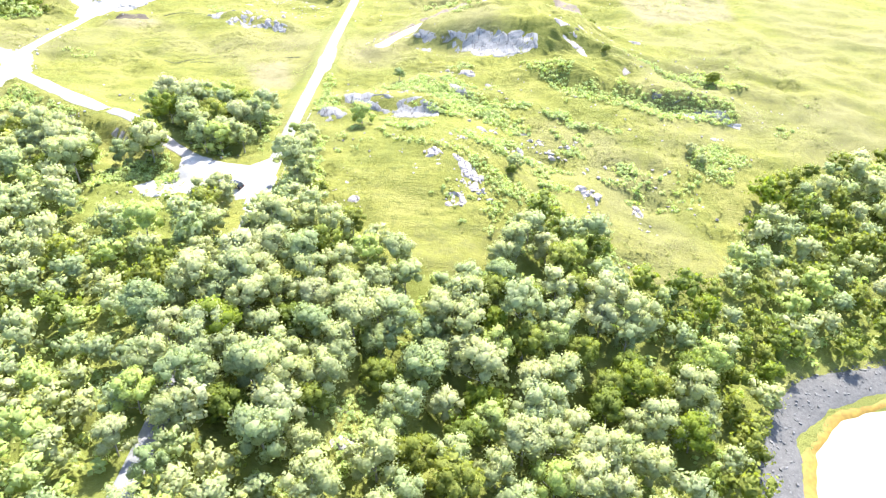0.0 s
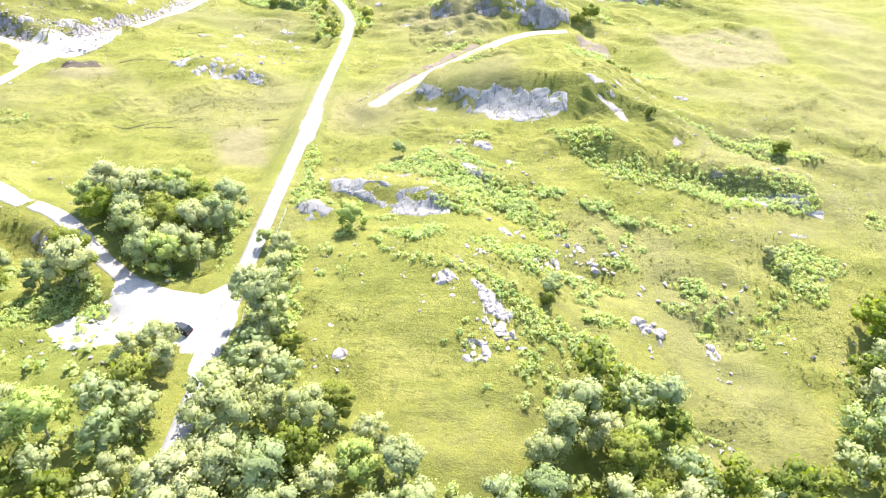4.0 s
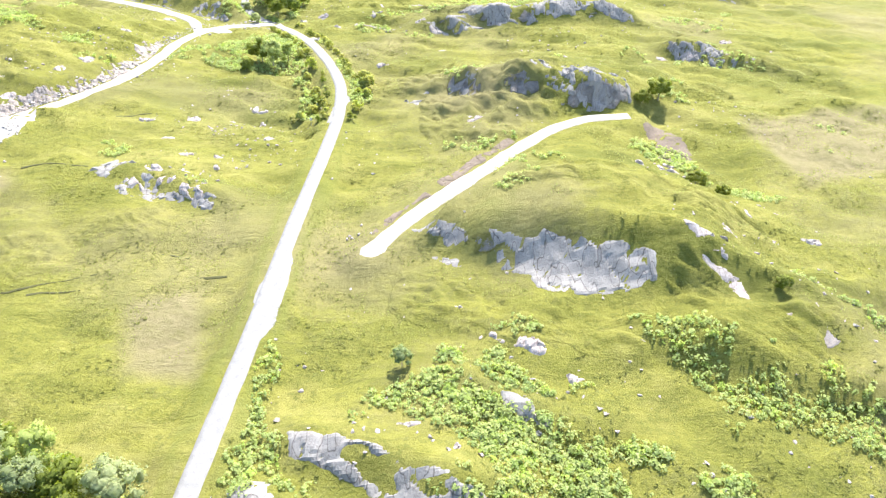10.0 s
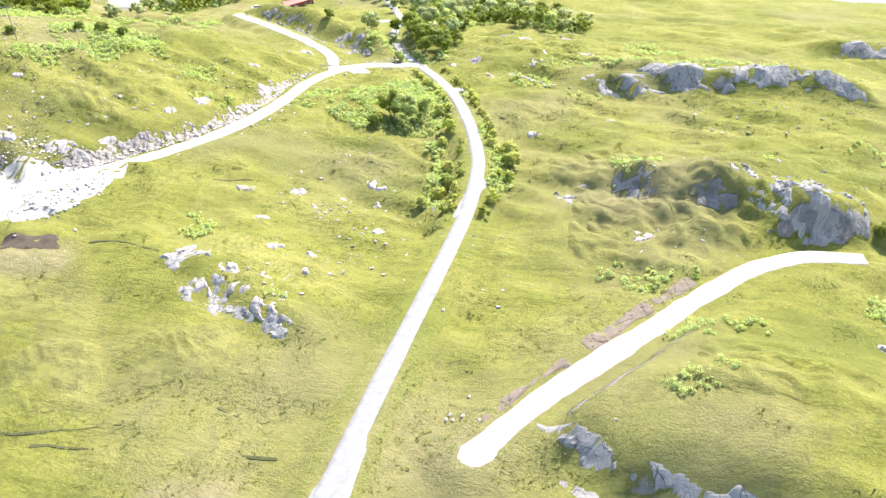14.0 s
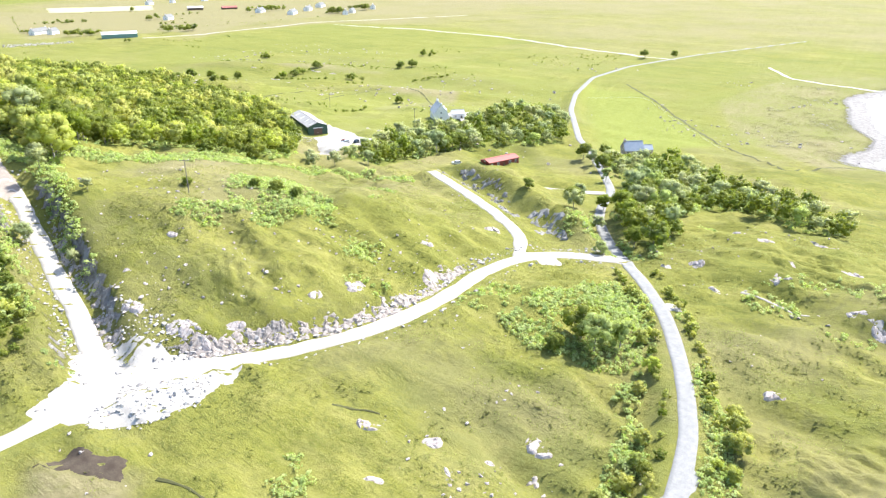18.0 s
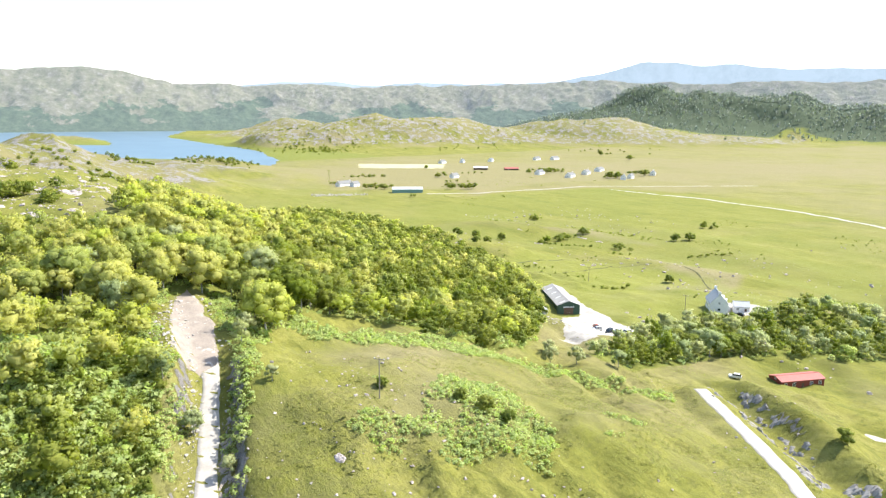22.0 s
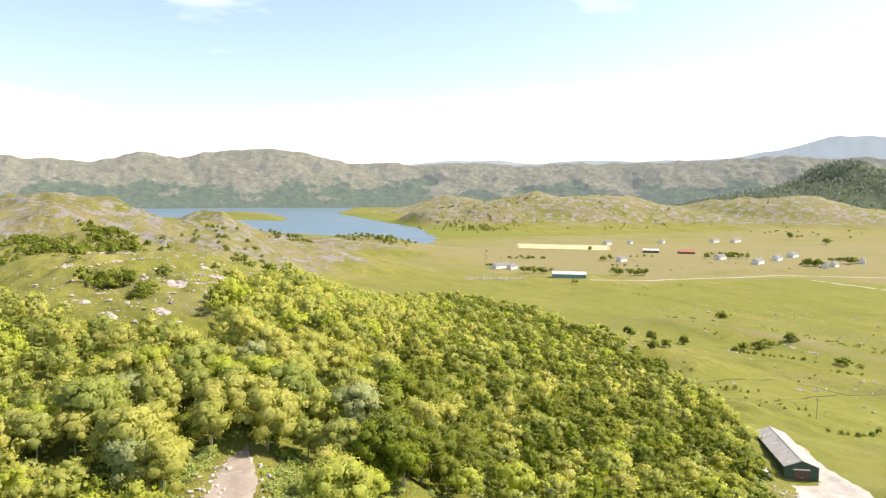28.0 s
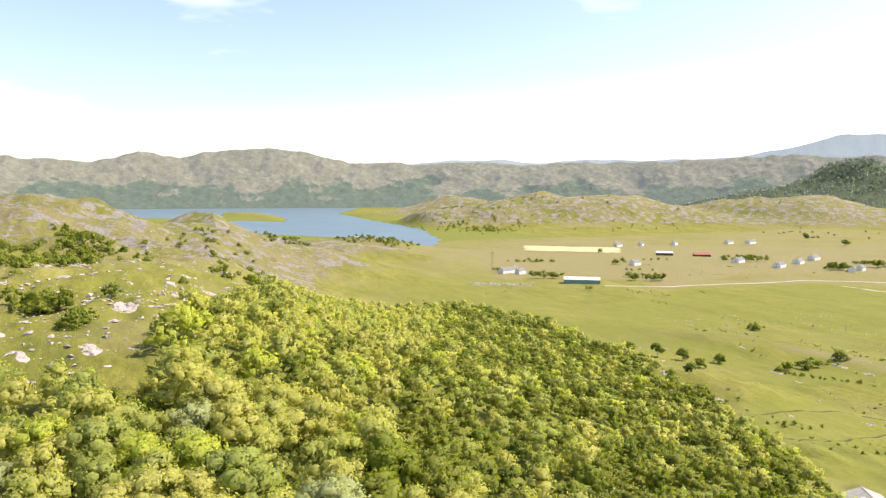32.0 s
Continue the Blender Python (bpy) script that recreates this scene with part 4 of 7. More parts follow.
drape("peat_scrape", [(-126, 262), (-120, 263), (-112, 268), (-114, 271), (-124, 268)], 0.8, two_tone("wet_peat", (0.05, 0.035, 0.025), (0.09, 0.07, 0.05), 0.6, relief=0.05), "dark scraped patch of bare wet peat", "peat", 0.08)
M_PEAT = two_tone("cut_peat", (0.055, 0.055, 0.02), (0.09, 0.09, 0.03), 0.8, relief=0.05)
for line in ([(-84, 226), (-80, 228), (-75, 228)], [(-54, 232), (-49, 233)], [(-107, 271), (-99, 272.5), (-91, 271)], [(-112, 229), (-104, 231), (-92, 226), (-84, 228), (-74, 233)], [(-64, 240), (-58, 239)], [(-96, 300), (-90, 304), (-86, 303)]):
    ribbon("peat_ditch", resample(line, 0.7), 0.5, M_PEAT, "thin dark peat cut winding through the grass", 0.05, 1.5)
M_BLAST = two_tone("blasted_rock", (0.42, 0.37, 0.335), (0.27, 0.23, 0.205), 1.6, 0.95, relief=0.08, cracks=0.8, c=(0.13, 0.10, 0.085))
for line, wd in (([(-199, 784), (-160, 731), (-127, 677), (-94, 621), (-69, 589), (-50, 570)], 1.8), ([(-50, 570), (-41, 590), (-30, 604), (-14, 600)], 1.5), ([(-374, 540), (-378, 551), (-383, 563), (-384, 574), (-380, 588), (-377, 604), (-363, 615), (-350, 613), (-344, 617), (-336, 640)], 1.0), ([(-360, 531), (-355, 544), (-345, 553), (-349, 572), (-350, 591), (-348, 611)], 1.0), ([(-262, 600), (-300, 640), (-340, 660)], 1.0)):
    ribbon("field_ditch", resample(line, 2.0), wd, M_PEAT, "dark overgrown ditch across the low fields", 0.06, 0.8)
ribbon("tidal_channel", resample([(-116, 935), (-91, 883), (-64, 868), (-24, 862)], 2.0), 3.0, M_SAND, "pale sandy channel crossing the salt marsh", 0.06, 0.8)
drape("hay_field", [(-1330, 967), (-1213, 1112), (-1120, 1045), (-1225, 915)], 7.0, two_tone("mown_hay", (0.46, 0.42, 0.25), (0.38, 0.34, 0.19), 0.05, relief=0.05), "bleached strip of mown hay below the village", "field", 0.25)
drape("gravel_patch", [(-95, 382.5), (-91, 387.5), (-87.5, 385.5), (-91.5, 380)], 0.6, M_GRAVEL, "small heap of white gravel beside the junction", "gravel", 0.16)
drape("gravel_passing_place", [(-58, 377), (-54, 379.5), (-52.8, 376), (-56, 373)], 0.6, M_GRAVEL, "pale gravel passing place on the bend", "road", 0.085, ragged=0.3)
ribbon("foot_path", resample([(-43, 394), (-36, 391), (-27, 391)], 0.8), 0.9, M_TRODDEN, "thin worn path across the moor", 0.06, 0.6)
M_CUT = two_tone("raw_earth_cutting", (0.17, 0.13, 0.10), (0.10, 0.075, 0.055), 0.7, relief=0.06, c=(0.26, 0.22, 0.18))
drape("scree_fan", [(44, 302), (50, 301), (56, 294), (54, 284), (49, 279), (46, 284), (46, 294)], 0.8, M_CUT, "fan of brown scree and earth below the track", "scree", 0.05)
drape("track_end", [(-24.5, 240), (-24, 237.5), (-21.5, 236.5), (-19.5, 238), (-19, 242), (-21, 243)], 0.7, M_GRAVEL, "rounded gravel end of the stone track", "track", 0.075)
FACES = [
    ("crag", [(-16, 247), (-7, 244), (0, 240), (1, 236), (-7, 239)], "upper grey slab of the cracked gneiss crag", 0.9),
    ("crag", [(1, 239), (8, 237), (15, 235.5), (24, 232), (31, 229), (30, 224.5), (21, 222.5), (14, 224.5), (9, 226), (8.5, 230), (3, 232.5)], "big grey gneiss slab, cracked, on a grassy knoll", 0.7),
    ("crag", [(-10, 238), (-6, 238), (-3, 235), (-6, 234.5)], "small grey slab at the foot of the crag", 0.6),
    ("crag", [(-30, 193), (-24, 191.5), (-18, 189.5), (-11, 186), (-5, 182.5), (1, 181), (0, 178), (-9, 177), (-14, 180), (-21, 185.5), (-28, 189)], "low grey outcrop with slanting pale ribs", 0.9),
    ("crag", [(-36, 184), (-30, 184), (-26, 182), (-27, 178), (-34, 178)], "small dark outcrop beside the road", 0.7),
    ("crag", [(14, 319), (24, 317), (35, 318), (45, 316), (44, 309), (33, 305), (26, 306), (19, 309), (14, 312)], "dark broken crag above the track's end", 1.0),
    ("crag", [(-16, 391), (-6, 397), (6, 401), (18, 401), (32, 399), (46, 399), (62, 397), (64, 393), (48, 393), (34, 392), (20, 390), (6, 388), (-8, 388)], "pale grey crag on the far slope", 1.0),
    ("crag", [(-90, 269), (-88, 276), (-82, 276), (-78, 268), (-85, 266)], "broken grey outcrop in rough grass", 0.7),
    ("crag", [(-82, 263), (-75, 265), (-66, 262), (-57, 258), (-58, 255), (-64, 256), (-72, 257), (-80, 259)], "broken grey ledge in rough grass", 0.7),
    ("crag", [(-166, 458), (-146, 445), (-127, 432), (-110, 421), (-98, 414), (-94, 406), (-103, 405), (-111, 407), (-127, 417), (-144, 429), (-160, 440), (-170, 449)], "long dark broken rock ridge beside the track", 1.1),
    ("crag", [(66, 466), (84, 471), (104, 465), (127, 459), (124, 452), (98, 456), (74, 460)], "distant grey crag on the moor's edge", 1.0),
    ("crag", [(68, 367), (80, 365), (92, 360), (97, 354), (84, 355), (72, 360)], "grey broken crag on a bracken slope", 0.9),
    ("crag", [(36, 234), (41, 233), (46, 227), (50, 220), (45, 220), (39, 226)], "pale pinkish rocks stepping down the knoll", 0.9),
    ("crag", [(-22, 318), (-8, 322), (2, 317), (-4, 312), (-16, 312)], "broken grey rocks in streaky turf", 0.8),
    ("crag", [(0, 202), (5, 200), (9, 196), (7, 193), (2, 196)], "small grey slab among bracken", 0.6),
    ("crag", [(49, 219), (54, 217.5), (58.5, 213.5), (56, 212), (50, 216)], "grey slab edge above a bracken bank", 0.6),
    ("crag", [(66, 197), (80, 197), (90, 195), (86, 190), (74, 192)], "grey rock step below the bracken", 0.6),
    ("crag", [(-228, 257), (-226, 263), (-221, 265), (-219, 261), (-222, 256)], "bald pale rock dome among birches", 0.9),
    ("crag", [(-217, 258), (-217, 263), (-212, 264), (-209, 260), (-212, 256)], "bald pale rock face among birches", 0.9),
]
for k, (nm, poly, label, blk) in enumerate(FACES):
    drape(nm, poly, 0.45, M_CUT if "earth" in label else M_BLAST if "bank" in label else M_ROCK if "grey" in label or "dark" in label else M_PALE_ROCK, label, "rock outcrop", 0.15 * blk + 0.04, "", (0.9 if "broken" in label else 0.4) * blk, 0.75, 11 + 7 * k, steep=0.3 if "ridge" in label else -9.0, block=1.5 if "broken" in label else 3.2, holes="big" not in label)

# raw edges cut along the stone track
sl = LINES["slab_track"]
sd_ = np.gradient(sl, axis=0)
sd_ /= np.linalg.norm(sd_, axis=1)[:, None]
for k0, k1, side, w0, w1 in ((2, 16, 1, 2.3, 4.2), (18, 38, 1, 2.4, 5.2)):
    e0 = [(sl[k, 0] - side * w0 * sd_[k, 1], sl[k, 1] + side * w0 * sd_[k, 0]) for k in range(k0, k1)]
    e1 = [(sl[k, 0] - side * w1 * sd_[k, 1], sl[k, 1] + side * w1 * sd_[k, 0]) for k in range(k0, k1)]
    drape("cut_bank", e0 + e1[::-1], 0.35, M_CUT, "raw brown earth and rock cut beside the track", "earth bank", 0.15, "", 0.35, 0.5, 311 + k0, steep=-9.0)
nl, hl = LINES["north_track"], LINES["hill_track"]
for line, side, w0, w1, ok, label in ((nl, 1, 2.7, 6.6, lambda p: p[1] > 293 and p[0] < -101, "pale blasted rock bank along the stone track"), (hl, -1, 2.5, 5.2, lambda p: -196 < p[0] < -146, "dark broken rock bank along the hill track")):
    dd_ = np.gradient(line, axis=0)
    dd_ /= np.linalg.norm(dd_, axis=1)[:, None]
    ks = [k for k in range(len(line)) if ok(line[k])]
    for a_ in range(0, len(ks) - 4, 14):
        seg = ks[a_:a_ + 15]
        e0 = [(line[k, 0] - side * w0 * dd_[k, 1], line[k, 1] + side * w0 * dd_[k, 0]) for k in seg]
        e1 = [(line[k, 0] - side * w1 * dd_[k, 1], line[k, 1] + side * w1 * dd_[k, 0]) for k in seg]
        drape("rock_bank", e0 + e1[::-1], 0.4, M_BLAST, label, "rock bank", 0.2, "", 0.65, 1.3, 700 + a_, "banks along the tracks", steep=-9.0, block=1.1)
# pale outcrops breaking the turf: middle, half length, half width, turn
OUTCROPS = [
    (-15.5, 73, 3.2, 2.0, 40), (-17, 79, 1.8, 1.0, 0),
    (6, 146, 3.8, 2.2, -50), (2, 138.5, 2.8, 2.0, 30), (-3, 153, 2.0, 1.2, 20), (3, 152, 2.2, 1.0, -40), (34, 149.5, 3.4, 1.8, -60), (47, 147.5, 3.0, 1.6, -60), (12, 167, 1.6, 1.0, 20), (19, 165.5, 1.8, 1.1, 0), (26, 172, 1.9, 1.2, -30), (21, 177, 1.6, 0.8, 0),
    (-23, 143, 1.3, 1.0, 0), (-21, 136.5, 1.6, 1.1, 20), (42, 229, 2.6, 1.4, -50), (46, 238, 3.2, 1.3, -40), (-12, 194, 2.4, 1.0, -15), (14, 206, 2.4, 1.0, -20), 
    (-48, 392, 3.2, 1.6, 0), (-36, 404, 3.6, 1.6, 10), (0, 300, 2.8, 1.3, -20), (-8, 318, 2.6, 1.3, 0),
    (44, 258, 3.4, 1.4, -60), (54, 250, 2.8, 1.3, -50), (46, 276, 3.2, 1.5, -50), (66, 244, 2.6, 1.4, 0), (78, 183, 2.6, 1.2, 0), (-28, 440, 3.4, 1.6, 0), (-52, 436, 3.0, 1.6, 20), (-20, 420, 3.2, 1.4, -10), (-8, 366, 3.0, 1.3, 10), (30, 350, 3.0, 1.4, 0),
    (-77, 262, 3, 1.2, -20), (-70, 262.5, 2.4, 1.4, 0), (-63, 259, 3, 1.1, -25), (-71, 280, 1.8, 1.4, 0), (-67, 268, 2, 1.2, 20), (-62, 279, 2.2, 0.8, -20), (-57.5, 279.5, 1.8, 0.8, -20), (-62, 274, 1.4, 1.4, 0), (-60, 288, 1.8, 1.2, 0), (-53, 293, 2, 1.3, 0), (-54, 302, 2.4, 1, 0), (-74, 267, 1.6, 1, 0), (-85, 271, 3, 1.4, 20), (-133, 313, 3.2, 1.2, 20), (-130, 301, 2.4, 1.4, 20), (-116, 332, 2.4, 1.3, 60), (-150, 303.5, 1.4, 1.1, 0), (-159, 318, 2.2, 1, 0), (-157, 311, 1.8, 1.2, 0), (-157, 304.5, 1.6, 1, 0), (-135, 299.5, 2.6, 1.5, 30), (-148, 297.5, 2.6, 1.4, 30), (-121, 326, 2.4, 1.2, 50), (-117, 334, 2.4, 1.2, 50), (-118, 363, 2.6, 1.4, 70), (-108.5, 353, 1.8, 1, 80), (-128, 308, 2, 1, 30), (-57, 406, 2.6, 1.2, 0), (-63, 400, 2, 1.1, 0), (-35, 415, 2, 1.6, 40), (-43, 431, 2.6, 1.5, 20), (-30, 441, 3, 2, 30), (-17, 392, 2.6, 1.4, 30), (-12, 389.5, 2.6, 1.2, 0), (65, 363, 3.4, 1.4, -20), (75, 362, 3, 1.6, -10), (86, 361, 3.2, 1.6, 0), (39, 274, 2.2, 1, -50), (25, 324, 1.8, 0.8, 0), (19, 340, 1.8, 1, 0),
    (-87, 299, 2.0, 1.0, 10), (-72, 312, 2.6, 1.2, -30), (-61, 313, 2.4, 1.1, -20), (-79, 290, 1.8, 0.8, 30), (-77, 303, 1.6, 0.9, 0), (-66, 306, 2.2, 1.0, -35), (-70, 298, 2.4, 0.9, -30), (-58, 306, 1.8, 0.8, -20), (6.7, 212, 2.6, 1.1, -40), (1.5, 213.5, 1.6, 0.8, -60), (25, 211, 1.6, 0.8, -50),
    (-450, 646, 4, 1.5, 20), (-443, 689, 5, 1.6, 10), (-425, 690, 4, 1.4, 0), (-406, 561, 3, 1.4, 30), (-441, 562, 4.5, 1.8, 20), (-498, 670, 3, 1.2, 0), (-380, 575, 3, 1.2, 20), (-360, 600, 3.4, 1.2, 10), (-430, 640, 3, 1.2, 0), (-395, 640, 4, 1.4, 30),
    (-5, 212, 1.4, 0.7, 0), (95, 383, 3.0, 1.4, 0), (110, 378, 3.0, 1.2, -10), (22, 177, 1.8, 0.9, -20), (9.8, 174, 1.8, 0.9, -60), (11.6, 167, 1.7, 1.0, 0), (4, 161, 1.8, 0.9, -60), (20, 167, 2.0, 1.1, -40), (-2, 154, 2.6, 1.2, -30), (6, 149, 3.4, 1.8, -40), (-1, 149, 2.0, 1.0, 0),
    (-405, 312, 8, 4, 10), (-432, 330, 7, 3.5, 0), (-352, 306, 6, 2.6, 10), (-450, 270, 8, 3, 0), (-500, 292, 9, 4, 0), (-30, 352, 2.6, 1.2, 10), (8, 334, 3.2, 1.4, -10), (-112, 392, 3.0, 1.6, 40), (-6, 222, 2.0, 0.9, -20),
]
slab_rng = np.random.default_rng(77)
for _ in range(60):
    px_, py_ = slab_rng.uniform(-640, -345), slab_rng.uniform(262, 400)
    if float(ground_z(px_, py_)) > 22 and not inside(px_, py_, WOODS["hill_wood"]) and not inside(px_, py_, WOODS["valley_wood"]):
        OUTCROPS.append((px_, py_, slab_rng.uniform(2.5, 7.0), slab_rng.uniform(1.0, 2.2), slab_rng.uniform(5, 45)))
for k, (ox, oy, oa, ob_, deg) in enumerate(OUTCROPS):
    cc, ss = math.cos(radians(deg)), math.sin(radians(deg))
    ring = [(ox + oa * math.cos(q) * cc - ob_ * math.sin(q) * ss, oy + oa * math.cos(q) * ss + ob_ * math.sin(q) * cc) for q in np.linspace(0, 6.28, 11)[:-1]]
    drape("rock_outcrop", ring, 0.32 if oa < 5 else 0.6, M_PALE_ROCK, "pale pinkish lichened rock breaking through the turf", "rock outcrop", 0.22, "", 0.75, 1.0, 501 + 7 * k, "outcrops on the moor", steep=-9.0, block=1.5 if oa < 5 else 2.6)


# ---- loose rock ----
def boulder_mesh(seed, flat=0.6, n_=20):
    rng = np.random.default_rng(seed)
    d = rng.normal(size=(n_, 3))
    d /= np.linalg.norm(d, axis=1)[:, None]
    d *= rng.uniform(0.75, 1.0, n_)[:, None] * [1.0, rng.uniform(0.55, 0.9), flat]
    bm = bmesh.new()
    for q in d:
        bm.verts.new(q)
    bmesh.ops.convex_hull(bm, input=bm.verts)
    me = bpy.data.meshes.new("boulder")
    bm.to_mesh(me)
    bm.free()
    me.validate()
    return me


ROCKS = [boulder_mesh(200 + i, 0.36 + 0.1 * (i % 4), 9 + i % 4) for i in range(10)]
for i, me in enumerate(ROCKS):
    me.materials.append(M_PALE_ROCK if i % 5 else M_ROCK)


LOOSE = []


def put_boulder(rng, x, y, r, label, group="boulders on the moor"):
    if len([o for o in bpy.data.objects if o.name.startswith("boulder")]) > 285 or x < -100:
        LOOSE.append((x, y, r))
        return None
    ob = new("boulder", ROCKS[rng.integers(len(ROCKS))])
    ob.matrix_world = pose(x, y, float(ground_z(x, y)) + 0.03 * r, rng.uniform(-12, 12), rng.uniform(-12, 12), rng.uniform(0, 360)) @ Matrix.Diagonal((r * rng.uniform(0.85, 1.3), r, r * rng.uniform(0.8, 1.2), 1))
    return tagged(ob, label, "boulder", group)


def rock_arrays(me):
    v = np.empty(len(me.vertices) * 3)
    me.vertices.foreach_get("co", v)
    return v.reshape(-1, 3), np.array([p.vertices[:] for p in me.polygons])


ROCK_NP = [rock_arrays(me) for me in ROCKS]


def stones(name, spots, rng, sizes, mat, label, big=None):
    """Loose stones past counting, as one mesh."""
    V, F, base = [], [], 0
    for x, y in spots:
        v, f = ROCK_NP[rng.integers(len(ROCK_NP))]
        a, s = rng.uniform(0, 6.28), sizes[0] + (sizes[1] - sizes[0]) * rng.uniform() ** 2.2
        if big:
            s = big[(x, y)]
        w = np.c_[(v[:, 0] * math.cos(a) - v[:, 1] * math.sin(a)) * s + x, (v[:, 0] * math.sin(a) + v[:, 1] * math.cos(a)) * s + y, v[:, 2] * s + float(ground_z(x, y)) + 0.1 * s]
        V.append(w)
        F.append(f + base)
        base += len(v)
    ob = new(name, np_mesh(name, np.concatenate(V), np.concatenate(F), mat))
    return tagged(ob, label, "stones", kind="stuff")


rng = np.random.default_rng(21)
# groups of boulders: middle, spread, count, sizes
BOULDERS = [
    (22, 170, 4, 9, 1.5), (28, 167, 3, 7, 1.6), (16, 164, 3, 7, 1.3), (33, 172, 4, 7, 1.3), (11, 175, 4, 7, 1.1), (38, 160, 4, 6, 1.2), (2, 160, 4, 7, 1.0), (-14, 165, 5, 6, 0.8), (30, 182, 5, 6, 1.0), (-20, 190, 5, 6, 0.8),
    (-11, 154, 1.2, 3, 0.9), (-2, 153, 3, 6, 1.1), (5, 146, 4, 16, 1.5), (9, 142, 3, 10, 1.6), (1, 139, 3, 8, 1.4), (-7, 148, 4, 5, 0.7), (-22, 136, 4, 6, 0.8), (-23, 144, 3, 3, 0.6),
    (20, 165, 3, 4, 1.1), (26, 173, 3, 5, 1.2), (16, 163, 3, 3, 0.9), (11, 167, 3, 4, 0.8), (35, 150, 2.5, 8, 1.6), (34, 146, 2.0, 4, 1.1), (46, 147, 2.5, 6, 1.3), (48, 143, 2.5, 6, 1.3),
    (4, 160, 4, 4, 0.8), (-1, 157, 3, 5, 0.9), (-14, 195, 8, 9, 0.8), (2, 207, 9, 10, 0.7), (22, 205, 8, 8, 0.7), (-18, 247, 4, 6, 0.8), (42, 230, 6, 8, 1.2), (60, 222, 8, 6, 0.9),
    (-66, 270, 6, 12, 0.9), (-58, 278, 5, 9, 0.8), (-72, 281, 5, 5, 0.8), (-60, 296, 9, 12, 0.6), (-50, 392, 8, 6, 1.0), (-35, 405, 10, 8, 0.9), (-140, 318, 14, 12, 0.9), (-160, 325, 14, 10, 0.8),
    (-120, 360, 10, 10, 0.9), (-118, 385, 10, 8, 0.8), (-190, 345, 12, 6, 0.7), (-150, 298, 5, 8, 1.1), (44, 128, 4, 6, 1.2), (58, 118, 4, 6, 1.0), (24, 214, 8, 5, 0.8), (70, 185, 10, 6, 0.8), (92, 205, 8, 5, 0.8),
    (-5, 190, 5, 8, 0.9), (6, 201, 4, 7, 0.9), (17, 196, 5, 6, 0.8), (30, 186, 6, 6, 0.8), (-62, 262, 4, 8, 1.1), (-54, 284, 6, 10, 0.8), (-66, 300, 6, 8, 0.8), (-20, 225, 8, 6, 0.6), (-26, 246, 3, 6, 0.8), (0, 300, 8, 8, 0.9), (14, 300, 4, 5, 0.9), (-6, 318, 8, 8, 0.8),
    (40, 240, 4, 8, 1.1), (54, 240, 6, 8, 0.9), (46, 276, 6, 8, 1.1), (60, 256, 8, 6, 0.9), (-28, 390, 8, 8, 1.1), (22, 408, 8, 6, 1.0), (-60, 420, 8, 8, 0.9), (-40, 445, 12, 10, 0.9), (-134, 340, 8, 10, 0.9), (-128, 322, 5, 8, 1.0), (-118, 372, 8, 8, 0.9), (-150, 335, 8, 8, 0.8),
    (-15, 72, 4, 6, 1.3), (40, 262, 8, 8, 1.0), (8, 335, 10, 8, 0.8), (-30, 365, 10, 6, 0.7), (-92, 196, 4, 4, 0.9),
]
for cx, cy, spread, count, size in BOULDERS:
    for _ in range(count):
        x, y = cx + rng.normal() * spread * 0.6, cy + rng.normal() * spread * 0.5
        if away(x, y, 3.2):
            put_boulder(rng, x, y, size * rng.uniform(0.25, 0.85), "pale lichened boulder half sunk in moor grass")
for k, (x, y) in enumerate(LINES["north_track"]):
    if y > 292 and x < -100 and k % 2 == 0:
        put_boulder(rng, x - rng.uniform(3.0, 5.5), y + rng.uniform(1, 3), rng.uniform(0.3, 0.85), "pale blasted boulder on the track bank", "boulders on the track bank")
for cx, cy, spread, count, size in [(-405, 312, 30, 26, 1.0), (-430, 330, 20, 12, 1.0), (-350, 306, 14, 10, 1.1), (-448, 268, 26, 8, 1.1)]:
    for _ in range(count):
        put_boulder(rng, cx + rng.normal() * spread, cy + rng.normal() * spread * 0.5, size * rng.uniform(0.4, 1.1), "pale grey boulder on the open hilltop", "boulders on the hilltop")
stones("loose_boulders", [q[:2] for q in LOOSE], rng, (0, 0), M_PALE_ROCK, "pale boulders strewn over knolls and track banks", {q[:2]: q[2] for q in LOOSE})
small = []
for _ in range(5200):
    x, y = rng.uniform(-190, 110), rng.uniform(128, 450)
    if fbm(np.array([x]), np.array([y]), 34, 91, 3)[0] > 0.17 and away(x, y, 3.5) and not (-42 - 60 < x < -42 and 185 < y < 250):
        small.append((x, y))
for cx, cy, spread, count in ((-165, 335, 16, 60), (-140, 325, 12, 50), (-130, 345, 12, 40), (-150, 308, 8, 40), (-190, 335, 12, 30), (-120, 350, 8, 30)):
    small += [(cx + rng.normal() * spread, cy + rng.normal() * spread * 0.7) for _ in range(count)]
small = [p for p in small if away(p[0], p[1], 3.2)]
hill = []
for cx, cy, spread, count in [(-405, 300, 30, 150), (-430, 322, 24, 80), (-500, 290, 50, 160), (-440, 285, 40, 100), (-330, 630, 26, 30), (-305, 670, 26, 30), (-445, 745, 30, 40), (-610, 372, 50, 120), (-560, 330, 40, 90), (-740, 330, 70, 160), (-850, 300, 90, 160), (-345, 300, 12, 40), (-480, 600, 40, 30), (-330, 640, 40, 40), (-260, 600, 24, 50), (-240, 520, 14, 30)]:
    hill += [(cx + rng.normal() * spread, cy + rng.normal() * spread * 0.45) for _ in range(count)]
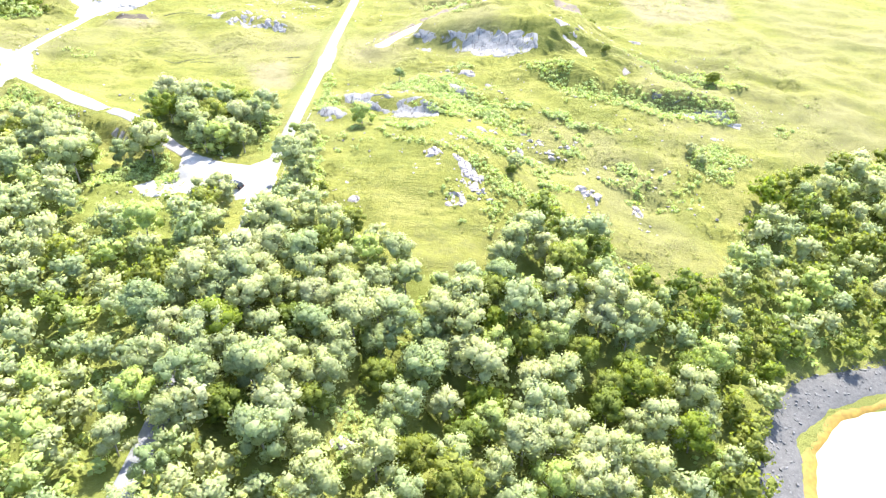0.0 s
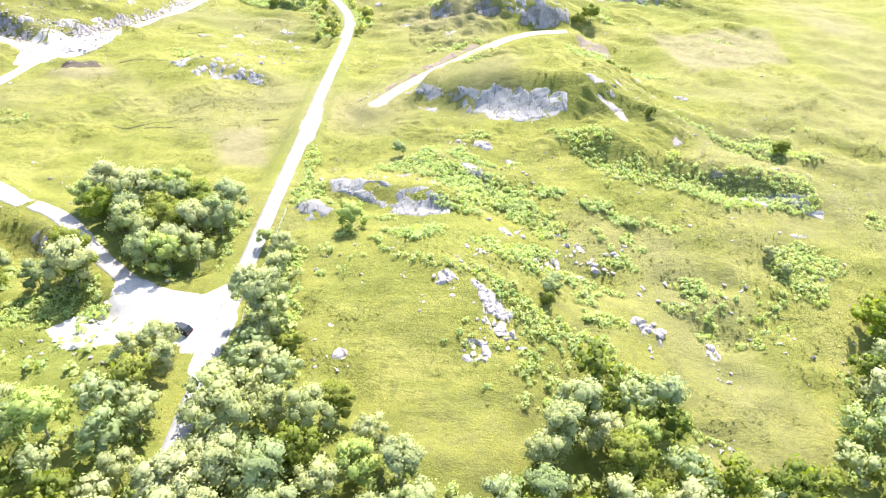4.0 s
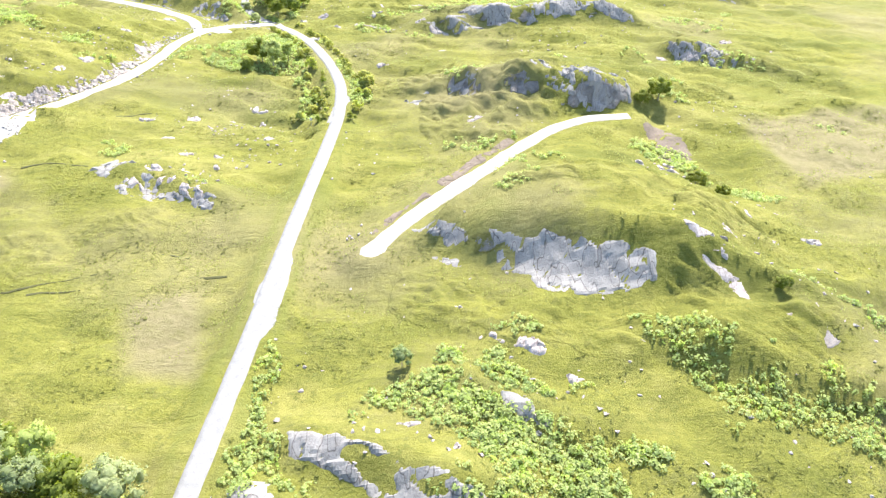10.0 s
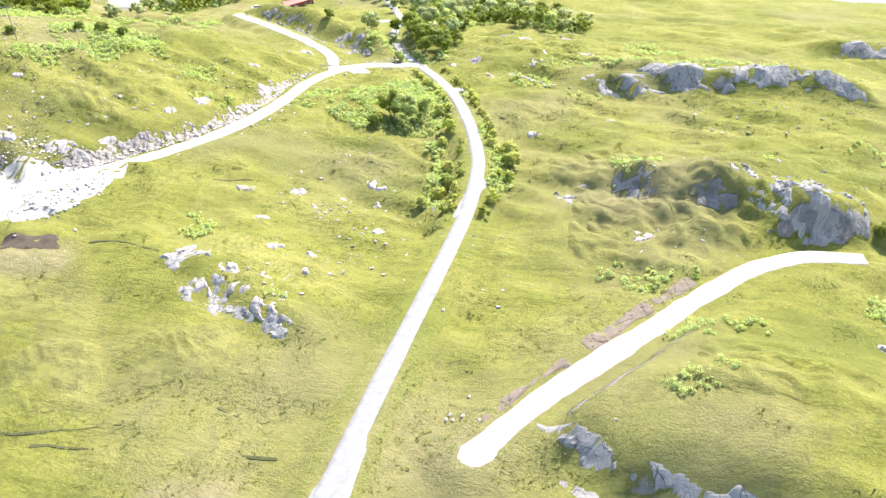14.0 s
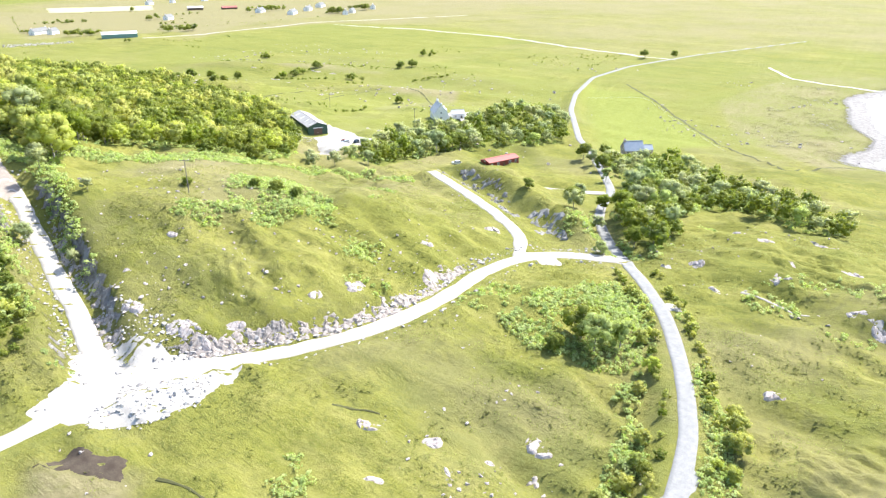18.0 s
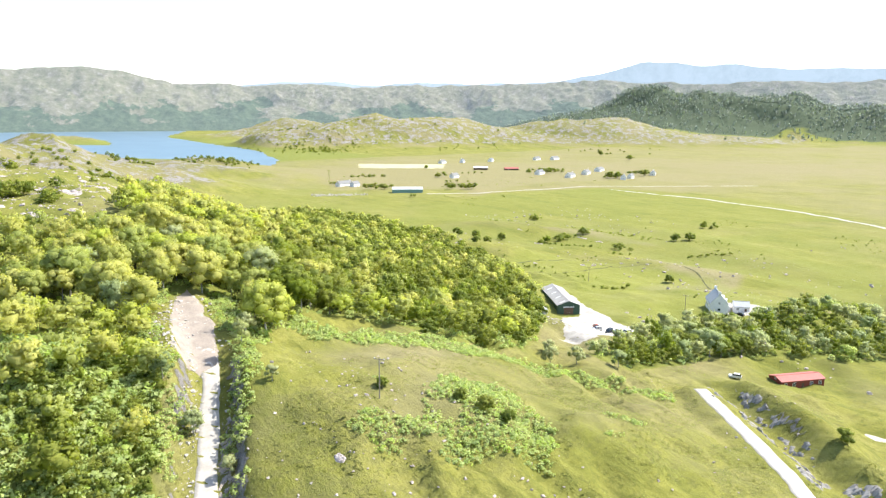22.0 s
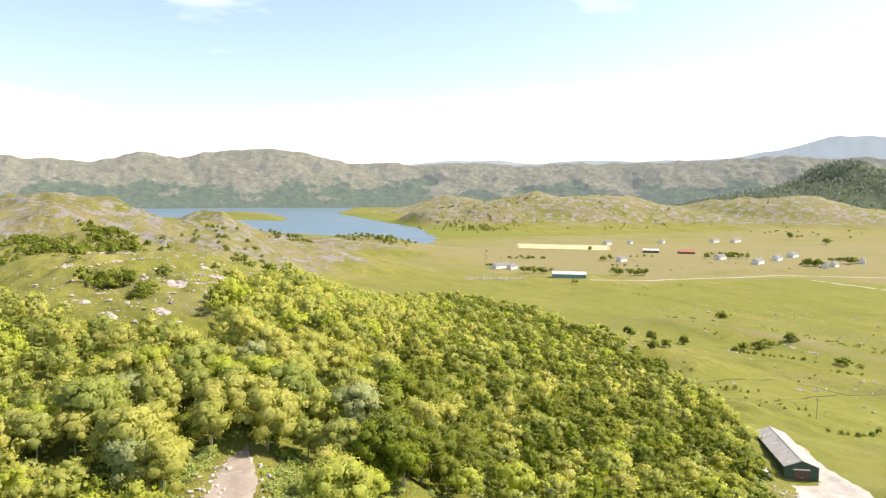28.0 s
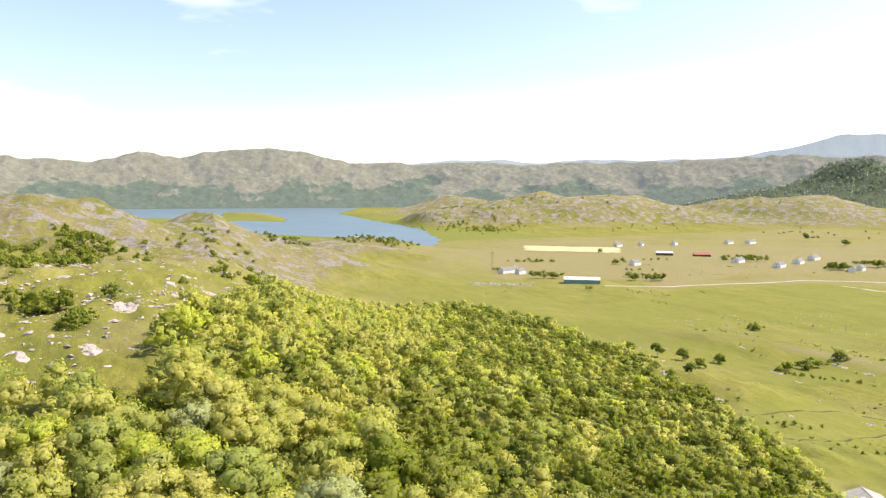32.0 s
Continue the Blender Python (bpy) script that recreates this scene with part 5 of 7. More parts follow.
for _ in range(2600):
    x, y = rng.uniform(-620, -20), rng.uniform(500, 860)
    if fbm(np.array([x]), np.array([y]), 60, 151, 3)[0] > 0.22 and ground_z(x, y) > -26.6 and away(x, y, 5):
        hill.append((x, y))
stones("hilltop_stones", hill, rng, (0.25, 1.8), M_PALE_ROCK, "pale slabs of rock breaking the hilltop turf")
stones("scattered_stones", small, rng, (0.12, 0.75), M_PALE_ROCK, "pale stones scattered through the moor grass")
rub = scatter(rng, [(-134, 288), (-118, 293), (-114, 286), (-118, 277), (-126, 272), (-132, 278)], 0.75, 1.0, 6)
rub += scatter(rng, [(-158, 297), (-149, 299.5), (-135, 301), (-124, 304), (-126, 300), (-138, 292.5), (-150, 291.5)], 1.0, 2.8, 4)
rub += scatter(rng, [(-213, 300), (-236, 303), (-250, 309), (-250, 313), (-234, 308.5), (-216, 305)], 1.0, 1.0, 5)
rub += scatter(rng, [(-258, 479), (-249, 468), (-254, 463), (-264, 474)], 1.1, 1.0, 5)
stones("rubble_heap", rub, rng, (0.3, 0.9), M_RUBBLE, "heap of broken white quarry stone beside the junction")
bank = []
for key, off in (("north_track", 4.0), ("hill_track", 3.4)):
    c = LINES[key]
    d = np.gradient(c, axis=0)
    d /= np.linalg.norm(d, axis=1)[:, None]
    for k in range(len(c)):
        if key == "north_track" and c[k, 1] < 292 and rng.uniform() < 0.8:
            continue
        for side, cnt in ((1, 5), (-1, 1)):
            for _ in range(cnt):
                o = side * (off - 0.6 + abs(rng.normal()) * 1.3)
                bank.append((c[k, 0] - d[k, 1] * o + rng.normal() * 0.6, c[k, 1] + d[k, 0] * o + rng.normal() * 0.6))
stones("bank_rubble", bank, rng, (0.18, 0.9), M_RUBBLE, "broken pale stone along the edge of the tracks")

spoil = scatter(rng, [(-852, 640), (-828, 708), (-842, 716), (-872, 652)], 2.2, 1.0, 4)
stones("spoil_heap", spoil, rng, (0.8, 2.2), M_RUBBLE, "grey spoil of broken stone beside the teal shed")

# ---- the shore ----
M_WEED = two_tone("ochre_seaweed", (0.30, 0.19, 0.03), (0.18, 0.11, 0.02), 0.9, 0.7, relief=0.05)
drape("seaweed_band", [(61.2, 60), (62, 76), (66.2, 87.3), (75.2, 95.6), (86, 99.2), (96, 102.6), (98, 101), (86, 96.5), (77, 93.5), (69, 86), (65, 76), (64, 60)], 0.6, M_WEED, "band of ochre seaweed at the water's edge", "seaweed", 0.12)
M_FLAT = two_tone("pale_tidal_sand", (0.62, 0.59, 0.53), (0.52, 0.49, 0.43), 0.12, 0.5, relief=0.02, c=(0.45, 0.42, 0.36))
drape("sand_flats", [(q[0], q[1]) for q in ESTUARY[:10]] + [(240, 905), (240, 620), (120, 628)] + ESTUARY[13:], 3.0, M_FLAT, "pale tidal sand flats of the estuary", "sand", 0.12)
# flat sheet in a paler, mottled water colour along the bay
flat_bay = new("pale_water", np_mesh("pale_water", [(64, 20, SEA + 0.02), (240, 20, SEA + 0.02), (240, 170, SEA + 0.02), (100, 103, SEA + 0.02), (88, 98, SEA + 0.02), (77, 95.5, SEA + 0.02), (69, 88, SEA + 0.02), (65, 78, SEA + 0.02)], [tuple(range(8))], two_tone("pale_rippled_water", (0.44, 0.43, 0.40), (0.30, 0.30, 0.28), 0.7, 0.25, 0.5, relief=0.05, c=(0.55, 0.54, 0.52))))
tagged(flat_bay, "pale rippled water near the shore", "water", kind="structure")
drape("shingle_beach", [(51, 50), (53.5, 77), (60, 91), (70, 102), (82, 106), (100, 111), (100, 103), (88, 100.5), (75, 96.5), (66, 88.5), (61.6, 77), (60.6, 50)], 0.7, two_tone("grey_shingle", (0.105, 0.10, 0.095), (0.06, 0.058, 0.055), 1.4, 0.95, relief=0.06, c=(0.2, 0.19, 0.18)), "grey shingle beach between wood and water", "beach", 0.10)
shore = scatter(rng, [(50, 55), (53, 77), (60, 92), (70, 103), (82, 107), (100, 112), (100, 104), (88, 102), (76, 99), (66, 91), (61, 78), (59, 55)], 0.7, 1.0, 5)
stones("shore_stones", shore, rng, (0.2, 0.7), M_SHORE_ROCK, "grey shore of angular stones and boulders")

# ---- bracken, bushes, grass ----
def fern_kind(seed, size=1.0, per=10):
    rng = np.random.default_rng(seed)
    c = np.c_[rng.normal(size=(3, 2)) * 0.55 * size, np.full(3, 0.28 * size)]
    V, F, N = leaf_cards(rng, c, np.full(3, 0.62 * size), per, 0.5 * size, 1.0)
    N = N * 0.55 + np.array((0, 0, 0.55))
    N /= np.linalg.norm(N, axis=1)[:, None]
    return (None, np_mesh("fern", V[:4], F[:1], M_FERN), (V, F, N), size)


FERNS = [fern_kind(300 + i) for i in range(5)]
BRACKEN = [
    [(24, 217), (32, 202), (45, 197), (58, 189), (78, 190), (92, 195), (86, 205), (74, 203), (63, 206), (48, 212), (36, 216)],
    [(-18, 164), (-8, 160), (5, 157), (12, 152), (22, 147), (32, 142), (44, 126), (34, 130), (22, 137), (12, 145), (4, 152), (-6, 156)],
    [(-10, 206), (4, 196), (17, 187), (24, 178), (20, 172), (8, 182), (-3, 189), (-12, 194), (-20, 199)],
    [(66, 178), (76, 181), (86, 176), (80, 164), (71, 160), (66, 168)],
    [(-37.5, 214), (-37, 180), (-31, 182), (-33, 200), (-34.5, 213)],
    [(-88, 346), (-84, 362), (-72, 384), (-62, 380), (-52, 350), (-58, 342), (-76, 338)],
    [(-52, 362), (-44, 354), (-34, 340), (-28, 322), (-33, 309), (-36.5, 312), (-37, 326), (-43, 346)],
    [(-54, 346), (-50, 340), (-44, 322), (-43.5, 308), (-48, 304), (-50, 320), (-56, 338)],
    [(-38, 209), (-36.5, 180), (-30, 180), (-32, 196), (-34, 206)],
    [(-184, 361), (-171, 343), (-155, 330), (-147, 333), (-145, 347), (-136, 352), (-150, 366), (-174, 370)],
    [(-170, 332), (-160, 336), (-152, 328), (-164, 322)], [(-132, 350), (-124, 352), (-120, 344), (-128, 340)],
    [(-214, 345), (-226, 362), (-220, 384), (-206, 400), (-190, 420), (-170, 436), (-164, 428), (-184, 410), (-200, 390), (-206, 366)],
    [(-134, 190), (-118, 178), (-104, 172), (-96, 178), (-112, 190), (-128, 204)],
    [(-150, 262), (-168, 280), (-196, 292), (-220, 298), (-240, 290), (-220, 240), (-170, 240)],
    [(-94, 282), (-88, 286), (-84, 282), (-90, 277)], [(-72, 394), (-66, 400), (-78, 415), (-88, 425), (-94, 440), (-100, 440), (-94, 420), (-84, 405)],
    [(-46, 140), (-38, 150), (-35, 168), (-30, 166), (-28, 146), (-32, 130), (-38, 126)],
    [(-88, 150), (-70, 158), (-64, 150), (-70, 146), (-84, 142)], [(40, 294), (52, 288), (60, 274), (70, 262), (62, 260), (50, 274), (38, 286)],
    [(-100, 408), (-92, 404), (-86, 410), (-92, 430), (-98, 424)], [(54, 232), (70, 226), (90, 226), (98, 216), (84, 214), (64, 220)],
    [(-52, 181), (-45, 182), (-45, 160), (-48, 158)], CLEARING, [(-158, 295), (-180, 304), (-200, 312), (-214, 318), (-212, 322), (-196, 318), (-176, 309), (-156, 299)],
    [(-264, 306), (-240, 300), (-214, 295), (-202, 300), (-214, 304), (-234, 307), (-252, 312), (-262, 316)], [(-242, 246), (-242, 274), (-196, 278), (-188, 250), (-214, 244)], [(-212, 318), (-236, 321), (-262, 324), (-262, 333), (-236, 333), (-210, 327)], [(-240, 348), (-226, 352), (-214, 350), (-216, 340), (-236, 338)],
    [(-158, 286), (-180, 295), (-200, 303), (-206, 300), (-184, 288), (-162, 280)],
]
DOME = [(-230, 255), (-228, 265), (-219, 267), (-207, 265), (-207, 255), (-218, 253)]
spots = []
for poly in BRACKEN:
    for x, y in scatter(rng, poly, 0.95, 2.6, 5):
        e = float(edge_distance(np.array([x]), np.array([y]), poly)[0])
        if fbm(np.array([x]), np.array([y]), 8, 17, 3)[0] > -0.3 + 0.5 * max(0.0, 1 + e / 2.5):
            spots.append((x, y))
cand = rng.uniform((-195, 128), (115, 455), (22000, 2))
cand = cand[fbm(cand[:, 0], cand[:, 1] * 1.7, 30, 19, 4) > 0.35]
loose = rng.uniform((-32, 142), (72, 218), (9000, 2))
loose = loose[(fbm(loose[:, 0] + loose[:, 1] * 0.6, loose[:, 1] * 1.5, 9, 37, 4) > 0.27) & inside(loose[:, 0], loose[:, 1], [(-34, 212), (10, 218), (40, 200), (68, 186), (58, 166), (30, 146), (-6, 156), (-30, 172)])]
cand = np.concatenate([cand, loose])
cand = cand[(ground_z(cand[:, 0], cand[:, 1]) > -22)]
spots += [tuple(p) for p in cand if away(p[0], p[1], 3.2) and not (-105 < p[0] < -43 and 185 < p[1] < 262) and not (-37 < p[0] < -8 and 205 < p[1] < 330)]
spots = [p for p in spots if not inside(p[0], p[1], DOME)]
joined("bracken", FERNS, spots, rng, "waist-high green bracken growing in dense patches", "bracken", (0.7, 1.25), 0.06)
under = scatter(rng, [(-150, 262), (-168, 284), (-196, 296), (-225, 302), (-240, 290), (-215, 258), (-180, 250)], 1.7, 2.6, 4)
for key in WOODS:
    under += [p for p in scatter(rng, WOODS[key], 3.3, 2.6, 2) if p[0] > -300 and p[1] < 560]
under = [p for p in under if not inside(p[0], p[1], DOME)]
joined("undergrowth", FERNS, under, rng, "green ferns and scrub under the trees", "undergrowth", (1.0, 2.4), 0.05)

M_TUFT = leaf_material("tussock_grass", (0.2, 0.198, 0.045), (0.33, 0.308, 0.108), (1.3, 1.3, 0.7))
tq = rng.uniform((-200, 128), (120, 470), (110000, 2))
tq = tq[(fbm(tq[:, 0], tq[:, 1], 11, 131, 3) > -0.02)]
keep = np.array([away(x, y, 2.6) for x, y in tq])
for poly in (YARD, *[f[1] for f in FACES]):
    keep &= ~inside(tq[:, 0], tq[:, 1], poly)
tq = tq[keep]
m_ = len(tq)
tz = ground_z(tq[:, 0], tq[:, 1])
blades = []
for k in range(4):
    a = rng.uniform(0, 6.28, m_)
    lean, hgt = rng.uniform(0.2, 0.6, m_), rng.uniform(0.14, 0.38, m_)
    w = rng.uniform(0.08, 0.2, m_)
    dx, dy = np.cos(a), np.sin(a)
    b = np.c_[tq[:, 0] + dx * 0.1, tq[:, 1] + dy * 0.1, tz - 0.08]
    blades.append(np.stack([b + np.c_[-dy * w, dx * w, 0 * w], b + np.c_[dy * w, -dx * w, 0 * w], b + np.c_[dx * lean, dy * lean, hgt]], 1))
tv = np.stack(blades, 1).reshape(-1, 3)
tussock = new("grass_tussocks", np_mesh("grass_tussocks", tv, np.arange(len(tv)).reshape(-1, 3), M_TUFT, normals=np.tile(np.array((0.0, 0.0, 1.0)), (len(tv), 1))))
tagged(tussock, "yellow-green tussocks of rough moor grass", "grass", kind="stuff")

# ---- woods ----
rng = np.random.default_rng(5)


def darker_side(x, y):
    """The eastern side of the hill wood, planted with more of the darker crowns."""
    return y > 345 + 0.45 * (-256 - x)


QUOTA = {"valley_wood": 0, "shore_wood": 150, "roadside_clump": 44, "hill_wood": 90, "house_wood": 20, "road_wood": 22}
for key, gap in (("shore_wood", 4.7), ("roadside_clump", 3.9), ("hill_wood", 5.6), ("valley_wood", 5.9), ("house_wood", 5.2), ("road_wood", 5.0)):
    spots = [p for p in scatter(rng, WOODS[key], gap, 2.3 if key == "shore_wood" else 4.5) if (72 < p[1] < 108 or away(*p, 4.5)) and not inside(p[0], p[1], CLEARING) and not inside(p[0], p[1], YARD) and not inside(p[0], p[1], YARD_EDGE)]
    if key == "hill_wood":
        spots = [p for p in spots if not inside(p[0], p[1], [(-150, 262), (-168, 286), (-196, 296), (-225, 300), (-240, 290), (-215, 262)]) or rng.uniform() < 0.4]
        spots = [p for p in spots if not inside(p[0], p[1], DOME) and not inside(p[0], p[1], [(-207, 254), (-207, 268), (-186, 272), (-186, 258)])]
        spots = [p for p in spots if float(edge_distance(np.array([p[0]]), np.array([p[1]]), FORECOURT)[0]) > 2.0]
        spots = [p for p in spots if abs((p[0] + 283) * 0.515 + (p[1] - 501.5) * 0.857) > 9 or abs((p[0] + 283) * 0.857 - (p[1] - 501.5) * 0.515) > 22]
    order = sorted(spots, key=lambda p: min(abs(p[0] + 0) + abs(p[1] - 95), abs(p[0] + 270) + abs(p[1] - 330), abs(p[0] + 62) + abs(p[1] - 172), abs(p[0] + 200) + abs(p[1] - 500), abs(p[0] + 88) + abs(p[1] - 460)))
    for x, y in order[:QUOTA[key]]:
        q = rng.uniform()
        if q < (0.9 if key == "hill_wood" else 0.55 if x > 22 else 0.5 if key in ("house_wood", "road_wood") else 0.82):
            kinds = BIRCH if key != "hill_wood" else SUNLIT if rng.uniform() < (0.55 if darker_side(x, y) else 0.9) else BROAD if darker_side(x, y) else BIRCH
            plant_tree(kinds[rng.integers(len(kinds))], x, y, rng.uniform(0, 360), rng.uniform(0.8, 1.3) * (1.05 if key == "roadside_clump" else 1.32 if key == "hill_wood" else 1.08), "grey-green birch tree in a dense hillside wood", "birches in the wood")
        else:
            plant_tree(BROAD[rng.integers(len(BROAD))], x, y, rng.uniform(0, 360), rng.uniform(0.65, 1.05), "dark green broadleaf tree standing among birches", "broadleaf trees in the wood")
    rest = order[QUOTA[key]:]
    print(key, len(spots), len(rest))
    if rest:
        split = [rng.uniform() < (0.45 if key == "shore_wood" and p[0] > 22 else 0.32 if key == "hill_wood" and darker_side(*p) else 0.45 if key in ("house_wood", "road_wood") else 0.88) for p in rest]
        back = [p for p, q in zip(rest, split) if q and (p[0] < -330 or p[1] < 40 or p[0] < -110 and p[1] < 160)]
        if back:
            joined("woodland", REMOTE, back, rng, "birch woodland running on over the hill", "woodland", (0.9, 1.4))
        fore = set(back)
        joined("woodland", FAR_SUNLIT if key == "hill_wood" else FAR, [p for p, q in zip(rest, split) if q and p not in fore], rng, "dense birch woodland with grey-green crowns", "woodland", (0.9, 1.4) if key == "hill_wood" else (0.8, 1.25))
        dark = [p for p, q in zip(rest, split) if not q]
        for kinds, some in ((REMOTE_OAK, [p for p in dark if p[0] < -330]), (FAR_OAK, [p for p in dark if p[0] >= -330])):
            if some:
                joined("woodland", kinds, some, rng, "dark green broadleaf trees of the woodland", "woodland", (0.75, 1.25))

# single trees and bushes: x, y, scale, kind, label
SINGLE = [
    (-22, 172, 0.95, 0, "round grey-green bush on rough grass"), (-14, 207, 0.5, 0, "small lone birch sapling on the moor"), (52, 313, 0.8, 1, "dark green tree beside the crag"), (47, 311, 0.6, 1, "dark green bush beside the crag"),
    (86, 217, 0.6, 1, "lone dark bush on open moor"), (50, 268, 0.55, 1, "dark green bush on the knoll"), (54, 262, 0.4, 1, "low dark bush on the knoll"), (-64, 347, 1.15, 0, "birch tree in a bracken patch"),
    (-68, 350, 1.0, 1, "dark green tree in a bracken patch"), (-60, 352, 0.95, 0, "small birch in a bracken patch"), (-71, 342, 0.5, 1, "low green bush in bracken"), (-82, 400, 0.6, 0, "roadside birch bush at the junction"),
    (-76, 412, 0.8, 1, "dark green roadside tree"), (-72, 418, 0.9, 0, "birch beside the road"), (-92, 425, 0.7, 0, "birch beside the road"), (-98, 448, 0.7, 1, "dark green tree beside the road"),
    (-75, 162, 0.95, 1, "dark green broadleaf tree beside the yard"), (-72, 158, 0.75, 1, "dark green broadleaf tree beside the yard"), (-46.5, 110, 0.8, 0, "birch overhanging the road"), (-47, 102, 0.85, 0, "birch overhanging the road"), (-47, 119, 0.75, 0, "birch overhanging the road"), (-38, 128, 0.8, 0, "birch overhanging the road"), (-38, 120, 0.9, 0, "birch overhanging the road"), (-38.5, 112, 0.85, 0, "birch overhanging the road"),
    (-39, 104, 0.9, 0, "birch overhanging the road"), (-48, 94, 0.9, 0, "birch overhanging the road"), (-40, 96, 0.9, 0, "birch overhanging the road"), (-32, 132, 0.9, 0, "birch at the roadside"), (-34.5, 163, 0.8, 0, "birch at the roadside"), (-33.5, 155, 0.95, 0, "birch at the roadside"),
    (-34, 147, 1.0, 0, "birch at the roadside"), (-33, 139, 0.85, 0, "birch at the roadside"), (-39, 168, 0.5, 0, "small birch at the roadside"), (-50, 136.5, 0.9, 0, "birch at the edge of the yard"), (-53.5, 134, 0.85, 0, "birch at the edge of the yard"), (-48, 132, 0.8, 0, "birch at the edge of the yard"), (-31, 322, 0.45, 1, "green bush on the road verge"),
    (-33, 330, 0.45, 1, "green bush on the road verge"), (-48, 306, 0.35, 1, "low green bush on the road verge"), (-52, 340, 0.4, 1, "low green bush on the road verge"), (18, 158, 0.5, 0, "grey-green bush in the gully"), (16, 152, 0.35, 1, "green bush in the gully"),
    (-176, 337.5, 0.38, 1, "low bush at the foot of the pole"), (-158, 352, 0.5, 1, "low green bush on the knoll"), (-153, 354, 0.42, 1, "low green bush on the knoll"), (-164, 350, 0.4, 1, "low green bush on the knoll"), (-205, 418, 0.8, 0, "birch in a row below the shed"), (-200, 425, 0.75, 0, "birch in a row below the shed"),
    (-212, 424, 0.7, 0, "birch in a row below the shed"), (-192, 436, 0.8, 0, "birch in a row below the shed"), (-414, 560, 0.7, 1, "dark bush on the open bog edge"), (-440, 575, 0.8, 1, "dark bush on the open bog edge"),
    (-470, 610, 0.8, 1, "dark bush on the open bog"), (-552, 739, 0.7, 1, "dark bush on the open bog"), (-300, 610, 0.7, 1, "dark bush on the open bog"), (-120, 432, 0.5, 1, "dark green bush on the rock ridge"), (-100, 424, 0.9, 0, "roadside birch below the rock ridge"), (-105, 437, 0.85, 1, "roadside tree below the rock ridge"), (-109, 452, 0.8, 0, "roadside birch below the rock ridge"), (-112, 490, 0.8, 0, "birch beside the road"), (-120, 508, 0.9, 1, "dark green tree beside the road"), (-128, 518, 0.9, 0, "birch beside the road"), (-136, 527, 0.9, 1, "dark green tree beside the road"),
    (-33, 337, 0.55, 1, "green bush on the road verge"), (-31.5, 330, 0.6, 1, "green bush on the road verge"), (-34.5, 342, 0.5, 1, "green bush on the road verge"), (-46.5, 324, 0.42, 1, "low green bush on the road verge"), (-51.5, 346, 0.5, 1, "green bush on the road verge"), (-45.5, 312, 0.5, 1, "low green bush on the road verge"), (-45.5, 317, 0.4, 1, "low green bush on the road verge"), (-57, 357, 0.45, 1, "green bush on the road verge"), (16.5, 155, 0.55, 0, "grey-green bush in the gully"), (67, 174, 0.5, 0, "grey-green bush on the slope"), (69, 170, 0.45, 0, "grey-green bush on the slope"),
    (-39.3, 52, 1.0, 0, "birch overhanging the road"), (-39.2, 60, 0.75, 0, "birch overhanging the road"), (-39.2, 69, 0.95, 0, "birch overhanging the road"), (-38.8, 75, 1.1, 0, "birch overhanging the road"), (-39.2, 81, 1.1, 0, "birch overhanging the road"), (-38.9, 87, 1.05, 0, "birch overhanging the road"), (-45.2, 72, 1.0, 0, "birch overhanging the road"), (-45.4, 79, 1.05, 0, "birch overhanging the road"), (-45.2, 86, 1.0, 0, "birch overhanging the road"), (-45.4, 64, 0.9, 0, "birch overhanging the road"), (-41, 98, 0.8, 0, "birch overhanging the road"),
    (-500, 604, 1.0, 1, "dark green tree at the wood's edge"), (-490, 615, 0.9, 1, "dark green tree at the wood's edge"), (-512, 592, 0.9, 1, "dark green tree at the wood's edge"), (-478, 632, 0.9, 1, "dark bush on the open bog"), (-384, 750, 1.0, 1, "dark bush on the open bog"), (-390, 740, 0.9, 1, "dark bush on the open bog"),
    (-176, 303, 0.5, 0, "slim birch beside the hill track"), (-192, 301, 0.7, 0, "pale birch beside the hill track"), (-206, 299, 0.75, 0, "pale birch beside the hill track"), (-214, 320, 0.7, 0, "birch at the edge of the quarry"), (-222, 324, 0.8, 0, "birch at the edge of the quarry"),
    (-190, 318, 0.45, 0, "slim birch on the track bank"), (-230, 930, 1.0, 1, "dark roadside tree on the bog"), (-205, 945, 0.9, 1, "dark roadside tree on the bog"), (52, 224, 0.35, 1, "low bush on the slope"),
]
for x, y, sc, kd, label in SINGLE:
    plant_tree((SUNLIT if "verge" in label else BROAD)[rng.integers(3)] if kd else BIRCH[rng.integers(7)], x, y, rng.uniform(0, 360), sc, label)

scrubby = scatter(rng, [(-148, 268), (-158, 281), (-184, 292), (-206, 299), (-216, 288), (-196, 262), (-160, 256)], 2.5, 3.6, 4)
joined("hazel_scrub", FAR_OAK, scrubby, rng, "dense green hazel scrub below the hill track", "scrub", (0.28, 0.55), 0.5)
gorse = []
for line, gap, wide in (([(-453, 648), (-438, 656), (-428, 662), (-416, 672)], 2.6, 1.6), ([(-386, 660), (-377, 668)], 2.6, 1.4), ([(-420, 543), (-408, 552), (-400, 561)], 2.4, 1.8), ([(-505, 622), (-496, 618), (-482, 634)], 3.0, 2.4), ([(-452, 684), (-444, 690)], 2.6, 1.2), ([(-560, 742), (-556, 752)], 2.6, 1.6), ([(-372, 560), (-368, 566)], 2.2, 0.9), ([(-300, 545), (-292, 556), (-296, 566)], 2.6, 1.6), ([(-350, 700), (-338, 716), (-330, 722)], 3.0, 1.8)):
    gorse += [(q[0] + rng.normal() * wide * 0.6, q[1] + rng.normal() * wide * 0.6) for q in resample(line, gap)]
joined("gorse_scrub", FAR_OAK, gorse, rng, "strips of low dark gorse on the valley floor", "scrub", (0.22, 0.42), 0.4)
